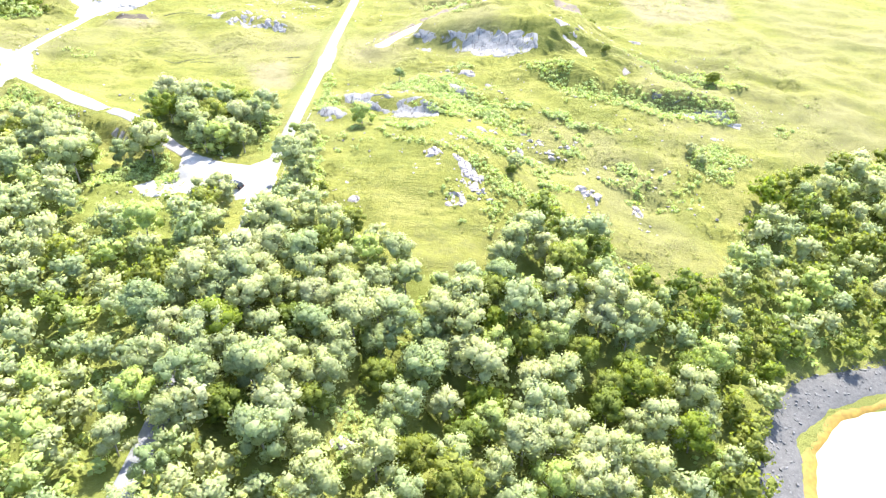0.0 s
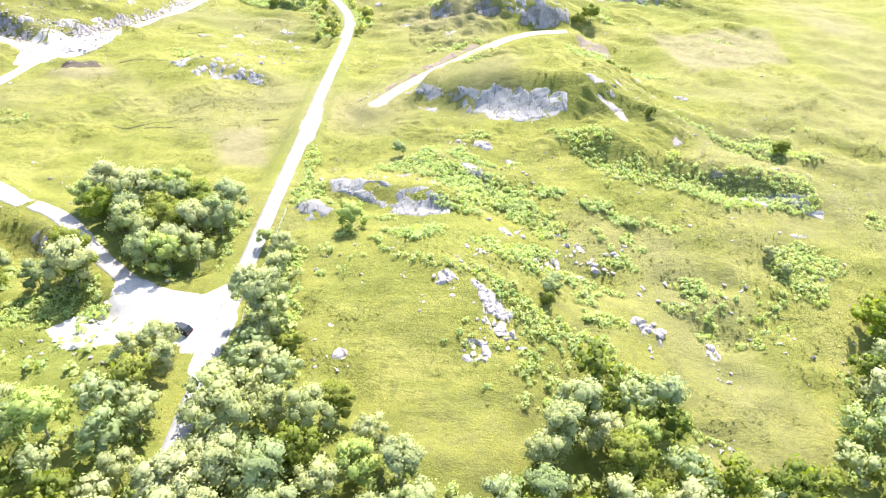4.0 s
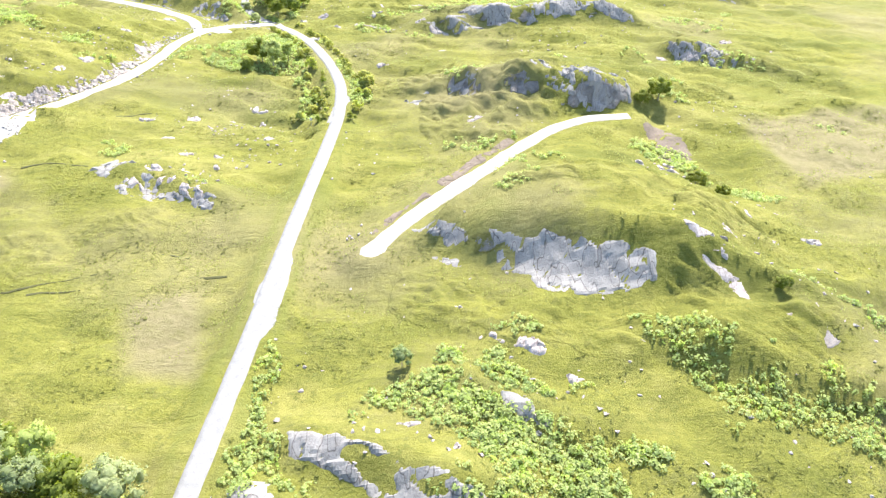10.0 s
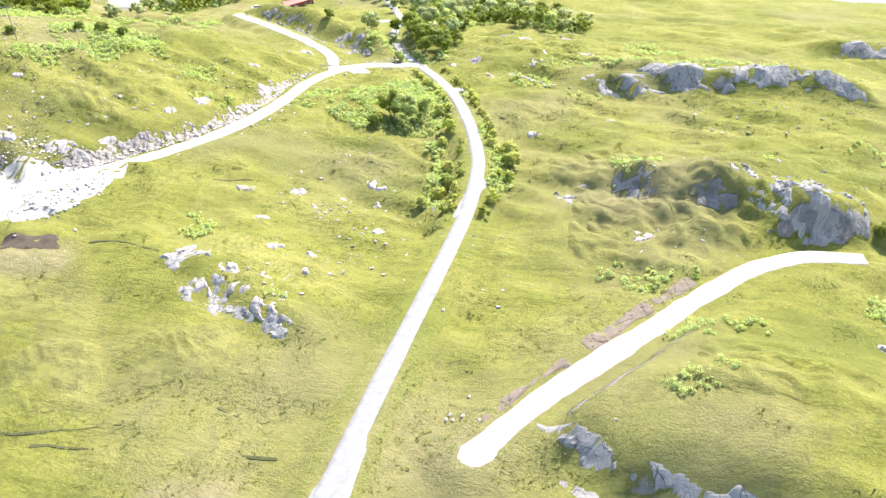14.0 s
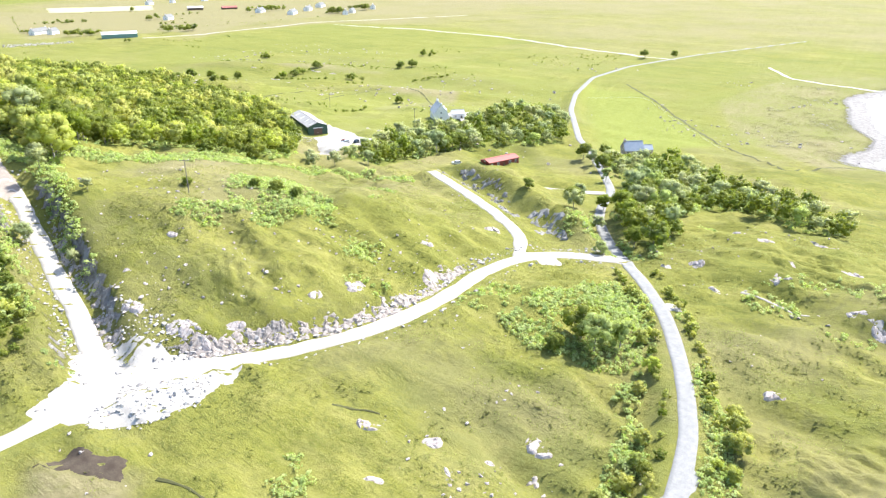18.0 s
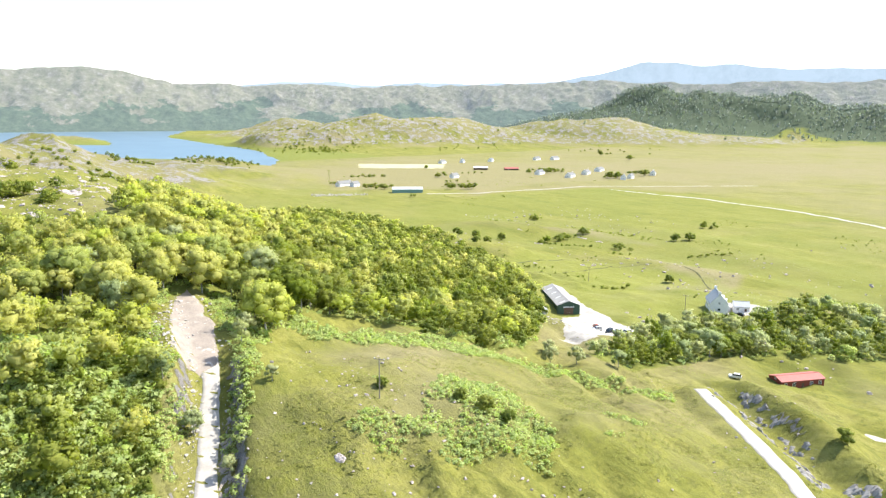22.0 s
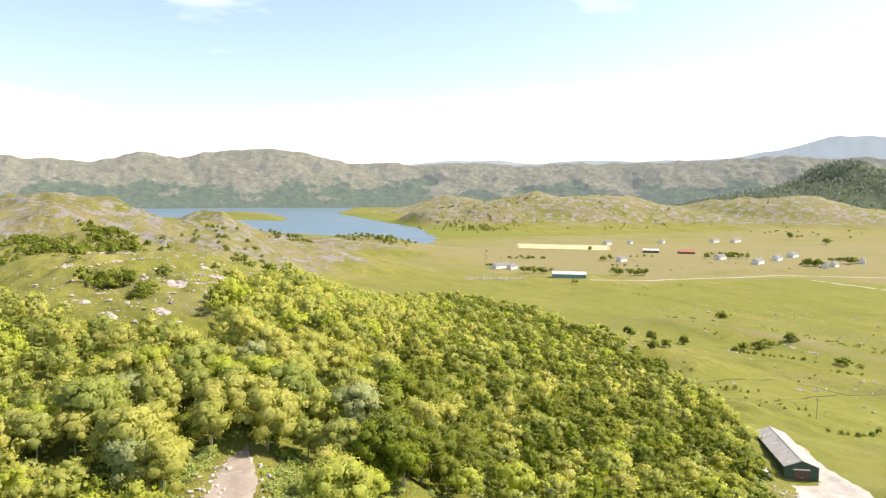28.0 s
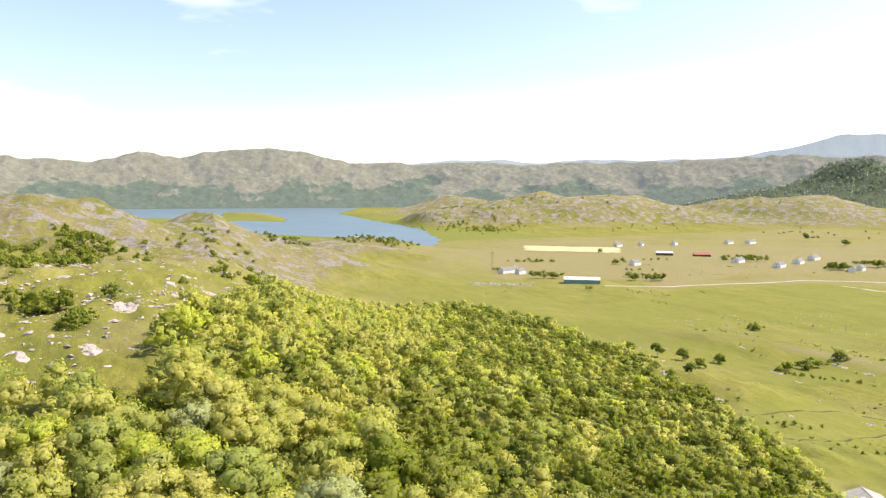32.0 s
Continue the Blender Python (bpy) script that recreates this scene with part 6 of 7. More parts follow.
rl = LINES["road"]
rd = np.gradient(rl, axis=0)
rd /= np.linalg.norm(rd, axis=1)[:, None]
for k in range(len(rl)):
    for side in (-1, 1):
        if 302 < rl[k, 1] < 392 and rng.uniform() < (0.55 if side < 0 else 0.4):
            o = side * rng.uniform(3.6, 5.6)
            bx, by = rl[k, 0] - rd[k, 1] * o, rl[k, 1] + rd[k, 0] * o
            if away(bx, by, 3.3):
                plant_tree((FAR_SUNLIT if k % 3 else FAR_OAK)[rng.integers(3)], bx, by, rng.uniform(0, 360), rng.uniform(0.22, 0.44), "low green bush on the road verge", "bushes along the road")

# trees standing among the village houses
for ax, ay, bx, by, count, size in ((-972, 727, -966, 735, 3, 0.8), (-886, 740, -872, 776, 9, 1.0), (-984, 926, -980, 936, 4, 1.1), (-826, 826, -808, 869, 10, 1.05), (-955, 1094, -927, 1158, 14, 1.25), (-1132, 1008, -1131, 1010, 1, 1.4), (-1230, 1590, -1222, 1600, 2, 1.7), (-1092, 1525, -1086, 1536, 3, 1.5), (-814, 1134, -804, 1166, 7, 1.4), (-812, 1222, -808, 1246, 4, 1.3), (-779, 742, -774, 748, 2, 0.8), (-905, 880, -890, 920, 4, 0.7), (-1010, 990, -990, 1040, 4, 0.7)):
    for q in rng.uniform(0, 1, count):
        plant_tree(FAR_OAK[rng.integers(3)], ax + (bx - ax) * q + rng.normal() * 2.5, ay + (by - ay) * q + rng.normal() * 2.5, rng.uniform(0, 360), size * rng.uniform(0.7, 1.2), "dark green tree standing among village houses", "trees in the village")

# bushes and trees far off
clumps = []
for (ax, ay), (bx, by), count, spread in [((-840, 250), (-724, 280), 60, 12), ((-760, 215), (-700, 212), 30, 10), ((-515, 262), (-480, 275), 16, 6), ((-416, 292), (-406, 290), 4, 3), ((-1400, 540), (-1350, 560), 10, 10), ((-1480, 640), (-1420, 660), 12, 10), ((-916, 758), (-890, 778), 12, 4), ((-852, 850), (-838, 885), 16, 4), ((-1000, 1140), (-968, 1205), 26, 6), ((-824, 1150), (-816, 1166), 9, 4), ((-860, 1255), (-842, 1275), 12, 6), ((-1070, 800), (-1035, 868), 16, 5), ((-1266, 1640), (-1262, 1660), 4, 6), ((-1172, 1620), (-1160, 1635), 4, 6), ((-1160, 1020), (-1150, 1028), 2, 3),
                                       ((-453, 662), (-450, 700), 8, 3), ((-566, 738), (-556, 746), 4, 3), ((-452, 650), (-452, 668), 4, 2), ((-400, 680), (-388, 690), 3, 3), ((-430, 830), (-415, 845), 4, 4)]:
    for q in rng.uniform(0, 1, count):
        clumps.append((ax + (bx - ax) * q + rng.normal() * spread, ay + (by - ay) * q + rng.normal() * spread * 0.5))
for cx, cy, spread, count in [(-550, 270, 30, 14), (-880, 367, 50, 26), (-1250, 520, 40, 12), (-1400, 720, 40, 10), (-1900, 1080, 80, 40), (-560, 262, 60, 20), (-700, 420, 60, 20), (-735, 282, 22, 60), (-700, 270, 20, 40), (-662, 232, 26, 60), (-1124, 494, 30, 36), (-1381, 670, 34, 40), (-1338, 710, 26, 40), (-410, 287, 7, 16), (-378, 301, 5, 10), (-1805, 1099, 50, 70), (-1760, 1130, 60, 50), (-1864, 1230, 60, 30), (-2100, 1150, 120, 60), (-1980, 1400, 150, 50), (-1700, 1500, 120, 30), (-1600, 1800, 150, 30), (-560, 380, 40, 40)]:
    clumps += [(cx + rng.normal() * spread, cy + rng.normal() * spread * 0.6) for _ in range(count)]
joined("distant_bushes", DISTANT, clumps, rng, "scattered dark green bushes and trees far off", "bushes", (0.35, 0.85), 1.2)
SCRUB = [tree_kind(140 + i, 2.2, 3.4, 4, 6, 0.8, M_OAK, 1) for i in range(4)]
sq = rng.uniform((-900, 540), (-250, 980), (3600, 2))
sq = sq[(fbm(sq[:, 0] * 0.6, sq[:, 1], 55, 141, 4) > 0.3) & (ground_z(sq[:, 0], sq[:, 1]) > -26.4)]
hedge = []
for (ax, ay), (bx, by), count in (((-1240, 860), (-999, 742), 40), ((-1213, 903), (-1099, 1030), 24), ((-1000, 900), (-870, 1090), 30), ((-870, 800), (-790, 1140), 40), ((-1330, 960), (-1215, 1110), 26), ((-560, 690), (-440, 660), 24), ((-450, 720), (-340, 760), 24)):
    for q in rng.uniform(0, 1, count):
        hedge.append((ax + (bx - ax) * q + rng.normal() * 2, ay + (by - ay) * q + rng.normal() * 2))
joined("low_scrub", SCRUB, hedge + [tuple(p) for p in sq if away(p[0], p[1], 5)], rng, "low dark scrub and rushes dotted over the bog", "scrub", (0.25, 0.75), 0.4)
firs = []
for hx, hy, hh, a, b, deg in HILLS[11:14]:
    c_, s_ = math.cos(radians(deg)), math.sin(radians(deg))
    for _ in range(3400):
        u, w = rng.normal(size=2) * 0.95
        firs.append((hx + u * a * c_ - w * b * s_, hy + u * a * s_ + w * b * c_))
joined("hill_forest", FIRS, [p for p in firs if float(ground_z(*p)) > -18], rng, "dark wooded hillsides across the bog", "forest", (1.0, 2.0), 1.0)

# ---- far ranges ----
M_RANGE, n, l, s = material("hazed_heather_hills", 0.95, 0.1)
v = coords(n, l)
b1 = noise_node(n, l, v, 0.03, 12, 0.78)
b2 = noise_node(n, l, v, 0.0042, 9, 0.68)
col = ramp(n, l, b1, [(0.38, (0.088, 0.095, 0.05)), (0.48, (0.135, 0.132, 0.078)), (0.55, (0.16, 0.148, 0.105)), (0.64, (0.225, 0.205, 0.18))])
# woods on the lower slopes, thinning out upwards
pz = n.new("ShaderNodeSeparateXYZ")
l.new(v, pz.inputs[0])
low = n.new("ShaderNodeMath")
low.operation = "MULTIPLY_ADD"
l.new(b2, low.inputs[0])
low.inputs[1].default_value = 3.2
l.new(span(n, l, pz.outputs[2], -20, 230, 0.66, -0.7), low.inputs[2])
col = mix(n, l, span(n, l, low.outputs[0], 1.62, 1.76, 0, 0.9), col, ramp(n, l, b1, [(0.4, (0.026, 0.05, 0.022)), (0.6, (0.06, 0.09, 0.04))]))
l.new(col, s.inputs["Base Color"])
bump(n, l, s, b1, 1.0, 16.0)
# bluish glow laid over the slopes in place of air haze
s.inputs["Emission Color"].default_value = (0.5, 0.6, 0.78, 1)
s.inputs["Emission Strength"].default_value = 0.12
# azimuth to the left of +y in degrees, height of the skyline
SKYLINE = [(-25, 140), (0, 200), (12, 290), (20, 275), (24, 262), (30, 262), (35, 268), (37.5, 272), (40, 275), (45.6, 268), (52, 242), (57.3, 250), (61.5, 222), (64, 250), (67.4, 246), (69.7, 240), (73.2, 256), (75, 238), (78.2, 302), (81, 335), (84.3, 312), (86, 300), (87.6, 260), (90.5, 293), (93.7, 222), (97, 252), (99.4, 262), (110, 250), (125, 200)]
AZ = np.linspace(-25, 125, 900)
ridge = np.interp(AZ, [q[0] for q in SKYLINE], [q[1] for q in SKYLINE]) + 13 * fbm(AZ * 10, AZ * 0, 14, 7, 5)
ROWS_F = np.linspace(0, 1, 60)
A2, R2 = np.meshgrid(AZ, ROWS_F)
RR = 4060 + 580 * R2
hx_, hy_ = -113 - np.sin(np.radians(A2)) * RR, 304 + np.cos(np.radians(A2)) * RR
prof = np.interp(R2, [0, 0.06, 0.3, 0.6, 0.9, 1.0], [0, 0.06, 0.3, 0.62, 1.0, 0.97])
hz_ = SEA - 3 + (ridge[None, :] - SEA) * prof + (120 * (0.28 - np.abs(fbm(hx_, hy_, 300, 15, 6))) + 22 * fbm(hx_, hy_, 60, 19, 4)) * np.sin(np.pi * np.clip(R2, 0, 0.97)) * (0.5 + 0.5 * R2)
ii = np.arange(hx_.size).reshape(hx_.shape)
FQ = np.stack([ii[:-1, :-1], ii[:-1, 1:], ii[1:, 1:], ii[1:, :-1]], -1).reshape(-1, 4)[:, ::-1]
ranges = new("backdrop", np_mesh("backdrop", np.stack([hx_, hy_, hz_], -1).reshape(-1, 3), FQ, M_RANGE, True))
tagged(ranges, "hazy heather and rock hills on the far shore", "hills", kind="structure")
M_PEAKS, n, l, s = material("hazy_peaks", 0.95, 0.1)
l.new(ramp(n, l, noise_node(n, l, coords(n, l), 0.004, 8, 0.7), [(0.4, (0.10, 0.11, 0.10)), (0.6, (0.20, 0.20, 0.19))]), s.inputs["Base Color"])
# stronger pale blue glow stands in for the haze before the peaks
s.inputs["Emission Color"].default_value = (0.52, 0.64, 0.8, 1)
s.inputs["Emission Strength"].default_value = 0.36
PEAKS = [(-10, 180), (8, 280), (20, 325), (24, 340), (28, 348), (30, 362), (32, 380), (34, 372), (36, 396), (38, 400), (40, 374), (42, 322), (45, 285), (52, 262), (56, 272), (60, 258), (63, 275), (66, 280), (69, 250), (80, 220)]
AZ = np.linspace(-10, 80, 260)
ridge = np.interp(AZ, [q[0] for q in PEAKS], [q[1] for q in PEAKS]) + 14 * fbm(AZ * 10, AZ * 0, 16, 9, 4)
A2, R2 = np.meshgrid(AZ, np.linspace(0, 1, 14))
RR = 4700 + 130 * R2
hx_, hy_ = -113 - np.sin(np.radians(A2)) * RR, 304 + np.cos(np.radians(A2)) * RR
hz_ = SEA + (ridge[None, :] - SEA) * R2 + 12 * fbm(hx_, hy_, 200, 25, 4) * np.sin(np.pi * R2)
ii = np.arange(hx_.size).reshape(hx_.shape)
FQ = np.stack([ii[:-1, :-1], ii[:-1, 1:], ii[1:, 1:], ii[1:, :-1]], -1).reshape(-1, 4)[:, ::-1]
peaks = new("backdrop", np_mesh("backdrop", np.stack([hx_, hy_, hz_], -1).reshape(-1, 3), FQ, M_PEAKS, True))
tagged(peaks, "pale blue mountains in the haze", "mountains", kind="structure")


# ---- buildings ----
def part(name, bm, mat, parent, label=""):
    """Links a bmesh as one mesh object under a thing or a part."""
    me = bpy.data.meshes.new(name)
    bm.to_mesh(me)
    bm.free()
    me.materials.append(mat)
    ob = new(name, me)
    ob.parent = parent
    return tagged(ob, label)


def box(bm, x0, x1, y0, y1, z0, z1, bevel=0.0):
    vs = [bm.verts.new(p) for p in ((x0, y0, z0), (x1, y0, z0), (x1, y1, z0), (x0, y1, z0), (x0, y0, z1), (x1, y0, z1), (x1, y1, z1), (x0, y1, z1))]
    for f in ((3, 2, 1, 0), (4, 5, 6, 7), (0, 1, 5, 4), (1, 2, 6, 5), (2, 3, 7, 6), (3, 0, 4, 7)):
        bm.faces.new([vs[i] for i in f])
    if bevel:
        bmesh.ops.bevel(bm, geom=bm.edges[:], offset=bevel, segments=2, affect="EDGES")
    return bm


def boxed(*a):
    return box(bmesh.new(), *a)


def prism(bm, profile, x0, x1):
    """A profile of (y, z) drawn out along x."""
    a = [bm.verts.new((x0, y, z)) for y, z in profile]
    b = [bm.verts.new((x1, y, z)) for y, z in profile]
    bm.faces.new(a)
    bm.faces.new(b[::-1])
    for i in range(len(a)):
        j = (i + 1) % len(a)
        bm.faces.new((a[j], a[i], b[i], b[j]))
    bmesh.ops.recalc_face_normals(bm, faces=bm.faces)
    return bm


def plain(name, c, rough=0.7, spec=0.3):
    return two_tone(name, c, tuple(k * 0.86 for k in c), 0.9, rough, spec, 0.004, tuple(k * 0.75 for k in c))


M_WHITE = plain("white_render", (0.84, 0.83, 0.81))
M_SLATE = two_tone("grey_slate", (0.12, 0.12, 0.12), (0.18, 0.18, 0.18), 1.2, 0.55, relief=0.02)
# lighter copy of the slate, with the bright sunlit look in its colour
M_PALESLATE = two_tone("sunlit_pale_slate", (0.42, 0.43, 0.45), (0.34, 0.35, 0.37), 1.2, 0.5, relief=0.02)
M_BLUESLATE = two_tone("blue_grey_roof", (0.20, 0.24, 0.31), (0.27, 0.31, 0.38), 1.0, 0.5, relief=0.02)
M_GREEN = plain("green_sheet", (0.035, 0.075, 0.05), 0.5)
M_SHEET = two_tone("weathered_sheet_roof", (0.38, 0.36, 0.34), (0.29, 0.27, 0.26), 0.5, 0.6, relief=0.02)
M_PALESHEET = plain("pale_sheet_roof", (0.62, 0.64, 0.64), 0.5)
M_TEAL = plain("teal_sheet_wall", (0.16, 0.28, 0.26), 0.5)
M_RED = plain("red_brown_boards", (0.22, 0.055, 0.04))
M_REDROOF = plain("faded_red_roof", (0.40, 0.13, 0.11))
M_BROWN = plain("brown_boards", (0.12, 0.075, 0.05))
M_STONEWALL = plain("pinkish_stone_wall", (0.42, 0.36, 0.32))
M_FRAME = plain("white_paint", (0.75, 0.75, 0.74), 0.5)
M_WOOD = two_tone("weathered_wood", (0.26, 0.23, 0.19), (0.17, 0.15, 0.12), 2.0, relief=0.01)
M_METAL, n, l, s = material("galvanised_steel", 0.4, 0.5)
s.inputs["Metallic"].default_value, s.inputs["Base Color"].default_value = 0.6, (0.62, 0.63, 0.64, 1)
M_GLASS, n, l, s = material("window_glass", 0.06, 0.6)
s.inputs["Base Color"].default_value = (0.03, 0.04, 0.05, 1)
M_BLACK = plain("dark_paint", (0.03, 0.032, 0.036), 0.25, 0.5)
M_TYRE = plain("rubber", (0.02, 0.02, 0.02), 0.9)


def base_z(x, y, yaw, L, W):
    """The lowest ground under a footprint."""
    c, s_ = math.cos(radians(yaw)), math.sin(radians(yaw))
    return min(float(ground_z(x + a * L * c - b * W * s_, y + a * L * s_ + b * W * c)) for a in (-0.5, 0, 0.5) for b in (-0.5, 0, 0.5))


def add_window(parent, x, y, z, w, h, side, n_panes=2):
    """side: -1 the wall towards -y, 1 towards +y, 2 the gable towards +x, -2 towards -x."""
    f = part("window", boxed(-w / 2, w / 2, -0.06, 0.06, 0, h), M_FRAME, parent, "white window frame")
    turn = {-1: 0, 1: 180, 2: 90, -2: -90}[side]
    f.matrix_basis = pose(x, y, z, 0, 0, turn)
    for k in range(n_panes):
        pw = (w - 0.12 * (n_panes + 1)) / n_panes
        x0 = -w / 2 + 0.12 + k * (pw + 0.12)
        part("pane", boxed(x0, x0 + pw, -0.075, -0.05, 0.12, h - 0.12), M_GLASS, f, "dark glass pane")
    return f


def house(name, label, x, y, yaw, L, W, wall_h, roof_h, wall_mat, roof_mat, windows=3, chimneys=2, porch=False, dormers=0, category="house", group=""):
    z = base_z(x, y, yaw, L, W)
    ob = new(name)
    ob.matrix_world = pose(x, y, z, 0, 0, yaw)
    h, w = L / 2, W / 2
    top = wall_h + (float(ground_z(x, y)) - z) * 0.6
    part("wall", prism(bmesh.new(), [(-w, -0.6), (w, -0.6), (w, top), (0, top + roof_h - 0.05), (-w, top)], -h, h), wall_mat, ob)
    k = roof_h / w
    for sgn in (-1, 1):
        prof = [(0, top + roof_h + 0.18), (sgn * (w + 0.35), top - 0.35 * k + 0.18), (sgn * (w + 0.35), top - 0.35 * k), (0, top + roof_h)]
        part("roof", prism(bmesh.new(), prof, -h - 0.25, h + 0.25), roof_mat, ob)
    part("ridge", boxed(-h - 0.25, h + 0.25, -0.14, 0.14, top + roof_h + 0.1, top + roof_h + 0.26), roof_mat, ob)
    for c in range(chimneys):
        cx = -h + 0.55 if c == 0 else h - 0.55
        ch = part("chimney", boxed(cx - 0.4, cx + 0.4, -0.55, 0.55, top + roof_h - 0.5, top + roof_h + 1.1), wall_mat, ob)
        part("pot", boxed(cx - 0.14, cx + 0.14, -0.14, 0.14, top + roof_h + 1.1, top + roof_h + 1.5), M_REDROOF, ch, "clay chimney pot")
    for side in (-1, 1):
        for i in range(windows):
            wx_i = -h + L * (i + 0.5) / windows
            if side == -1 and i == windows // 2:
                d = part("door", boxed(wx_i - 0.5, wx_i + 0.5, -w - 0.06, -w + 0.02, 0, 2.05), M_BROWN, ob, "brown panelled door")
                part("handle", boxed(wx_i + 0.34, wx_i + 0.4, -w - 0.1, -w - 0.05, 0.98, 1.06), M_METAL, d)
            else:
                add_window(ob, wx_i, side * w, top * 0.38, 1.2, 1.25, side)
    for side in (2, -2):
        add_window(ob, (h if side == 2 else -h), 0, top * 0.95, 0.9, 1.1, side)
        if roof_h > 3:
            add_window(ob, (h if side == 2 else -h), 0, top * 0.3, 1.3, 1.3, side)
    for i in range(dormers):
        dx = -h + L * (i + 0.5) / dormers
        dm = part("dormer", prism(bmesh.new(), [(-0.8, 0), (0.8, 0), (0.8, 1.3), (0, 2.0), (-0.8, 1.3)], 0, w * 0.8), wall_mat, ob, "white gabled dormer")
        dm.matrix_basis = pose(dx, -w + 0.2, top + 0.1, 0, 0, 90)
        add_window(dm, 0, 0, 0.35, 1.0, 0.9, -2)
    if porch:
        part("porch", prism(bmesh.new(), [(-w - 1.8, -0.3), (-w, -0.3), (-w, 2.9), (-w - 1.8, 2.3)], -1.3, 1.3), wall_mat, ob)
    return tagged(ob, label, category, group)


def sheet_shed(name, label, x, y, yaw, L, W, wall_h, roof_h, wall_mat, roof_mat, door=True):
    """A long farm shed with ribbed roof sheets, its big door in the gable towards +x."""
    z = base_z(x, y, yaw, L, W)
    ob = new(name)
    ob.matrix_world = pose(x, y, z, 0, 0, yaw)
    h, w = L / 2, W / 2
    part("wall", prism(bmesh.new(), [(-w, -0.8), (w, -0.8), (w, wall_h), (0, wall_h + roof_h - 0.05), (-w, wall_h)], -h, h), wall_mat, ob)
    k = roof_h / w
    cnt = max(4, int(L / 4))
    for sgn in (-1, 1):
        prof = [(0, wall_h + roof_h + 0.12), (sgn * (w + 0.3), wall_h - 0.3 * k + 0.12), (sgn * (w + 0.3), wall_h - 0.3 * k), (0, wall_h + roof_h)]
        for i in range(cnt):
            a, b = -h - 0.2 + (L + 0.4) * i / cnt, -h - 0.2 + (L + 0.4) * (i + 1) / cnt
            part("roof_sheet", prism(bmesh.new(), prof, a + 0.02, b - 0.02), roof_mat, ob)
        for i in range(1, cnt, 2):
            cx, cy = -h + L * (i + 0.5) / cnt, sgn * w * 0.5
            cz = wall_h + roof_h * 0.5 + 0.13
            bm = bmesh.new()
            vs = [bm.verts.new(q) for q in ((cx - 0.6, cy - sgn * 1.2, cz + 1.2 * k), (cx + 0.6, cy - sgn * 1.2, cz + 1.2 * k), (cx + 0.6, cy + sgn * 1.2, cz - 1.2 * k), (cx - 0.6, cy + sgn * 1.2, cz - 1.2 * k))]
            bmesh.ops.solidify(bm, geom=[bm.faces.new(vs)], thickness=0.03)
            part("rooflight", bm, M_FRAME, ob, "pale translucent rooflight")
    part("ridge", boxed(-h - 0.2, h + 0.2, -0.2, 0.2, wall_h + roof_h + 0.06, wall_h + roof_h + 0.2), roof_mat, ob)
    if door:
        for sgn in (-1, 1):
            lf = part("door_leaf", boxed(h + 0.02, h + 0.1, min(0.03 * sgn, sgn * 2.2), max(0.03 * sgn, sgn * 2.2), 0, wall_h * 0.78), M_BROWN, ob, "tall brown sliding door leaf")
            part("handle", boxed(h + 0.1, h + 0.16, sgn * 0.3 - 0.05, sgn * 0.3 + 0.05, 1.0, 1.3), M_METAL, lf)
        part("door_rail", boxed(h + 0.02, h + 0.14, -2.5, 2.5, wall_h * 0.78, wall_h * 0.78 + 0.35), M_FRAME, ob, "pale lintel over the door")
    return tagged(ob, label, "shed")


sheet_shed("farm_shed", "long dark green sheet-metal shed with weathered grey roof", -283.1, 501.5, -31, 33, 10.4, 4.6, 2.0, M_GREEN, M_SHEET)
house("white_house", "white rendered gabled house with slate roof and dormers", -234, 556, 132, 13, 8, 4.4, 4.6, M_WHITE, M_PALESLATE, 3, 2, True, 2)
house("house_annexe", "low white annexe beside the gabled house", -226, 563, 42, 7, 5.5, 2.6, 1.8, M_WHITE, M_PALESLATE, 2, 0)
house("wooden_cabin", "red-brown timber cabin with shallow faded red roof", -165.5, 499, 66, 17, 6.5, 2.7, 0.9, M_RED, M_REDROOF, 5, 0, category="cabin")
house("stone_cottage", "stone cottage with a steep blue-grey roof", -123.5, 561, 38, 9.5, 6.5, 2.8, 3.8, M_STONEWALL, M_BLUESLATE, 3, 1)
house("cottage_extension", "small blue-grey roofed extension beside the stone cottage", -117.6, 566.2, 38, 4.5, 4.2, 2.4, 1.8, M_STONEWALL, M_BLUESLATE, 2, 0)
sheet_shed("farm_shed", "long teal farm shed with pale sheet roof", -827, 768, 57, 40, 14, 5, 2.5, M_TEAL, M_PALESHEET, False)
VILLAGE = [
    (-944, 736, 22, 8, 60, 2), (-930, 746, 12, 7, 150, 1), (-960, 945, 13, 8, 30, 1), (-934, 1109, 16, 9, 60, 2), (-1197, 1406, 22, 9, 45, 2), (-863, 1110, 20, 9, 20, 2),
    (-890, 1177, 20, 9, 50, 2), (-921, 1245, 18, 10, 60, 0), (-790, 1155, 12, 8, 100, 2), (-796, 1180, 10, 7, 30, 0), (-814, 1260, 18, 8, 40, 2), (-1238, 1122, 14, 8, 60, 1), (-1235, 1172, 12, 7, 40, 1), (-1225, 1242, 16, 8, 55, 0), (-1212, 1365, 18, 8, 45, 0),
]
for x, y, L_, W_, yaw, ch in VILLAGE:
    yaw = 104 + (yaw * 7) % 26
    house("village_house", "white rendered village house with grey slate roof", x, y, yaw, L_ * 1.15, W_ * 1.1, 4.2, 3.6, M_WHITE, M_SLATE, 3, ch, group="village houses")
house("barn", "brown timber barn with pale roof in the village", -1067, 1086, 50, 26, 11, 4, 2.4, M_BROWN, M_PALESHEET, 2, 0, category="barn")
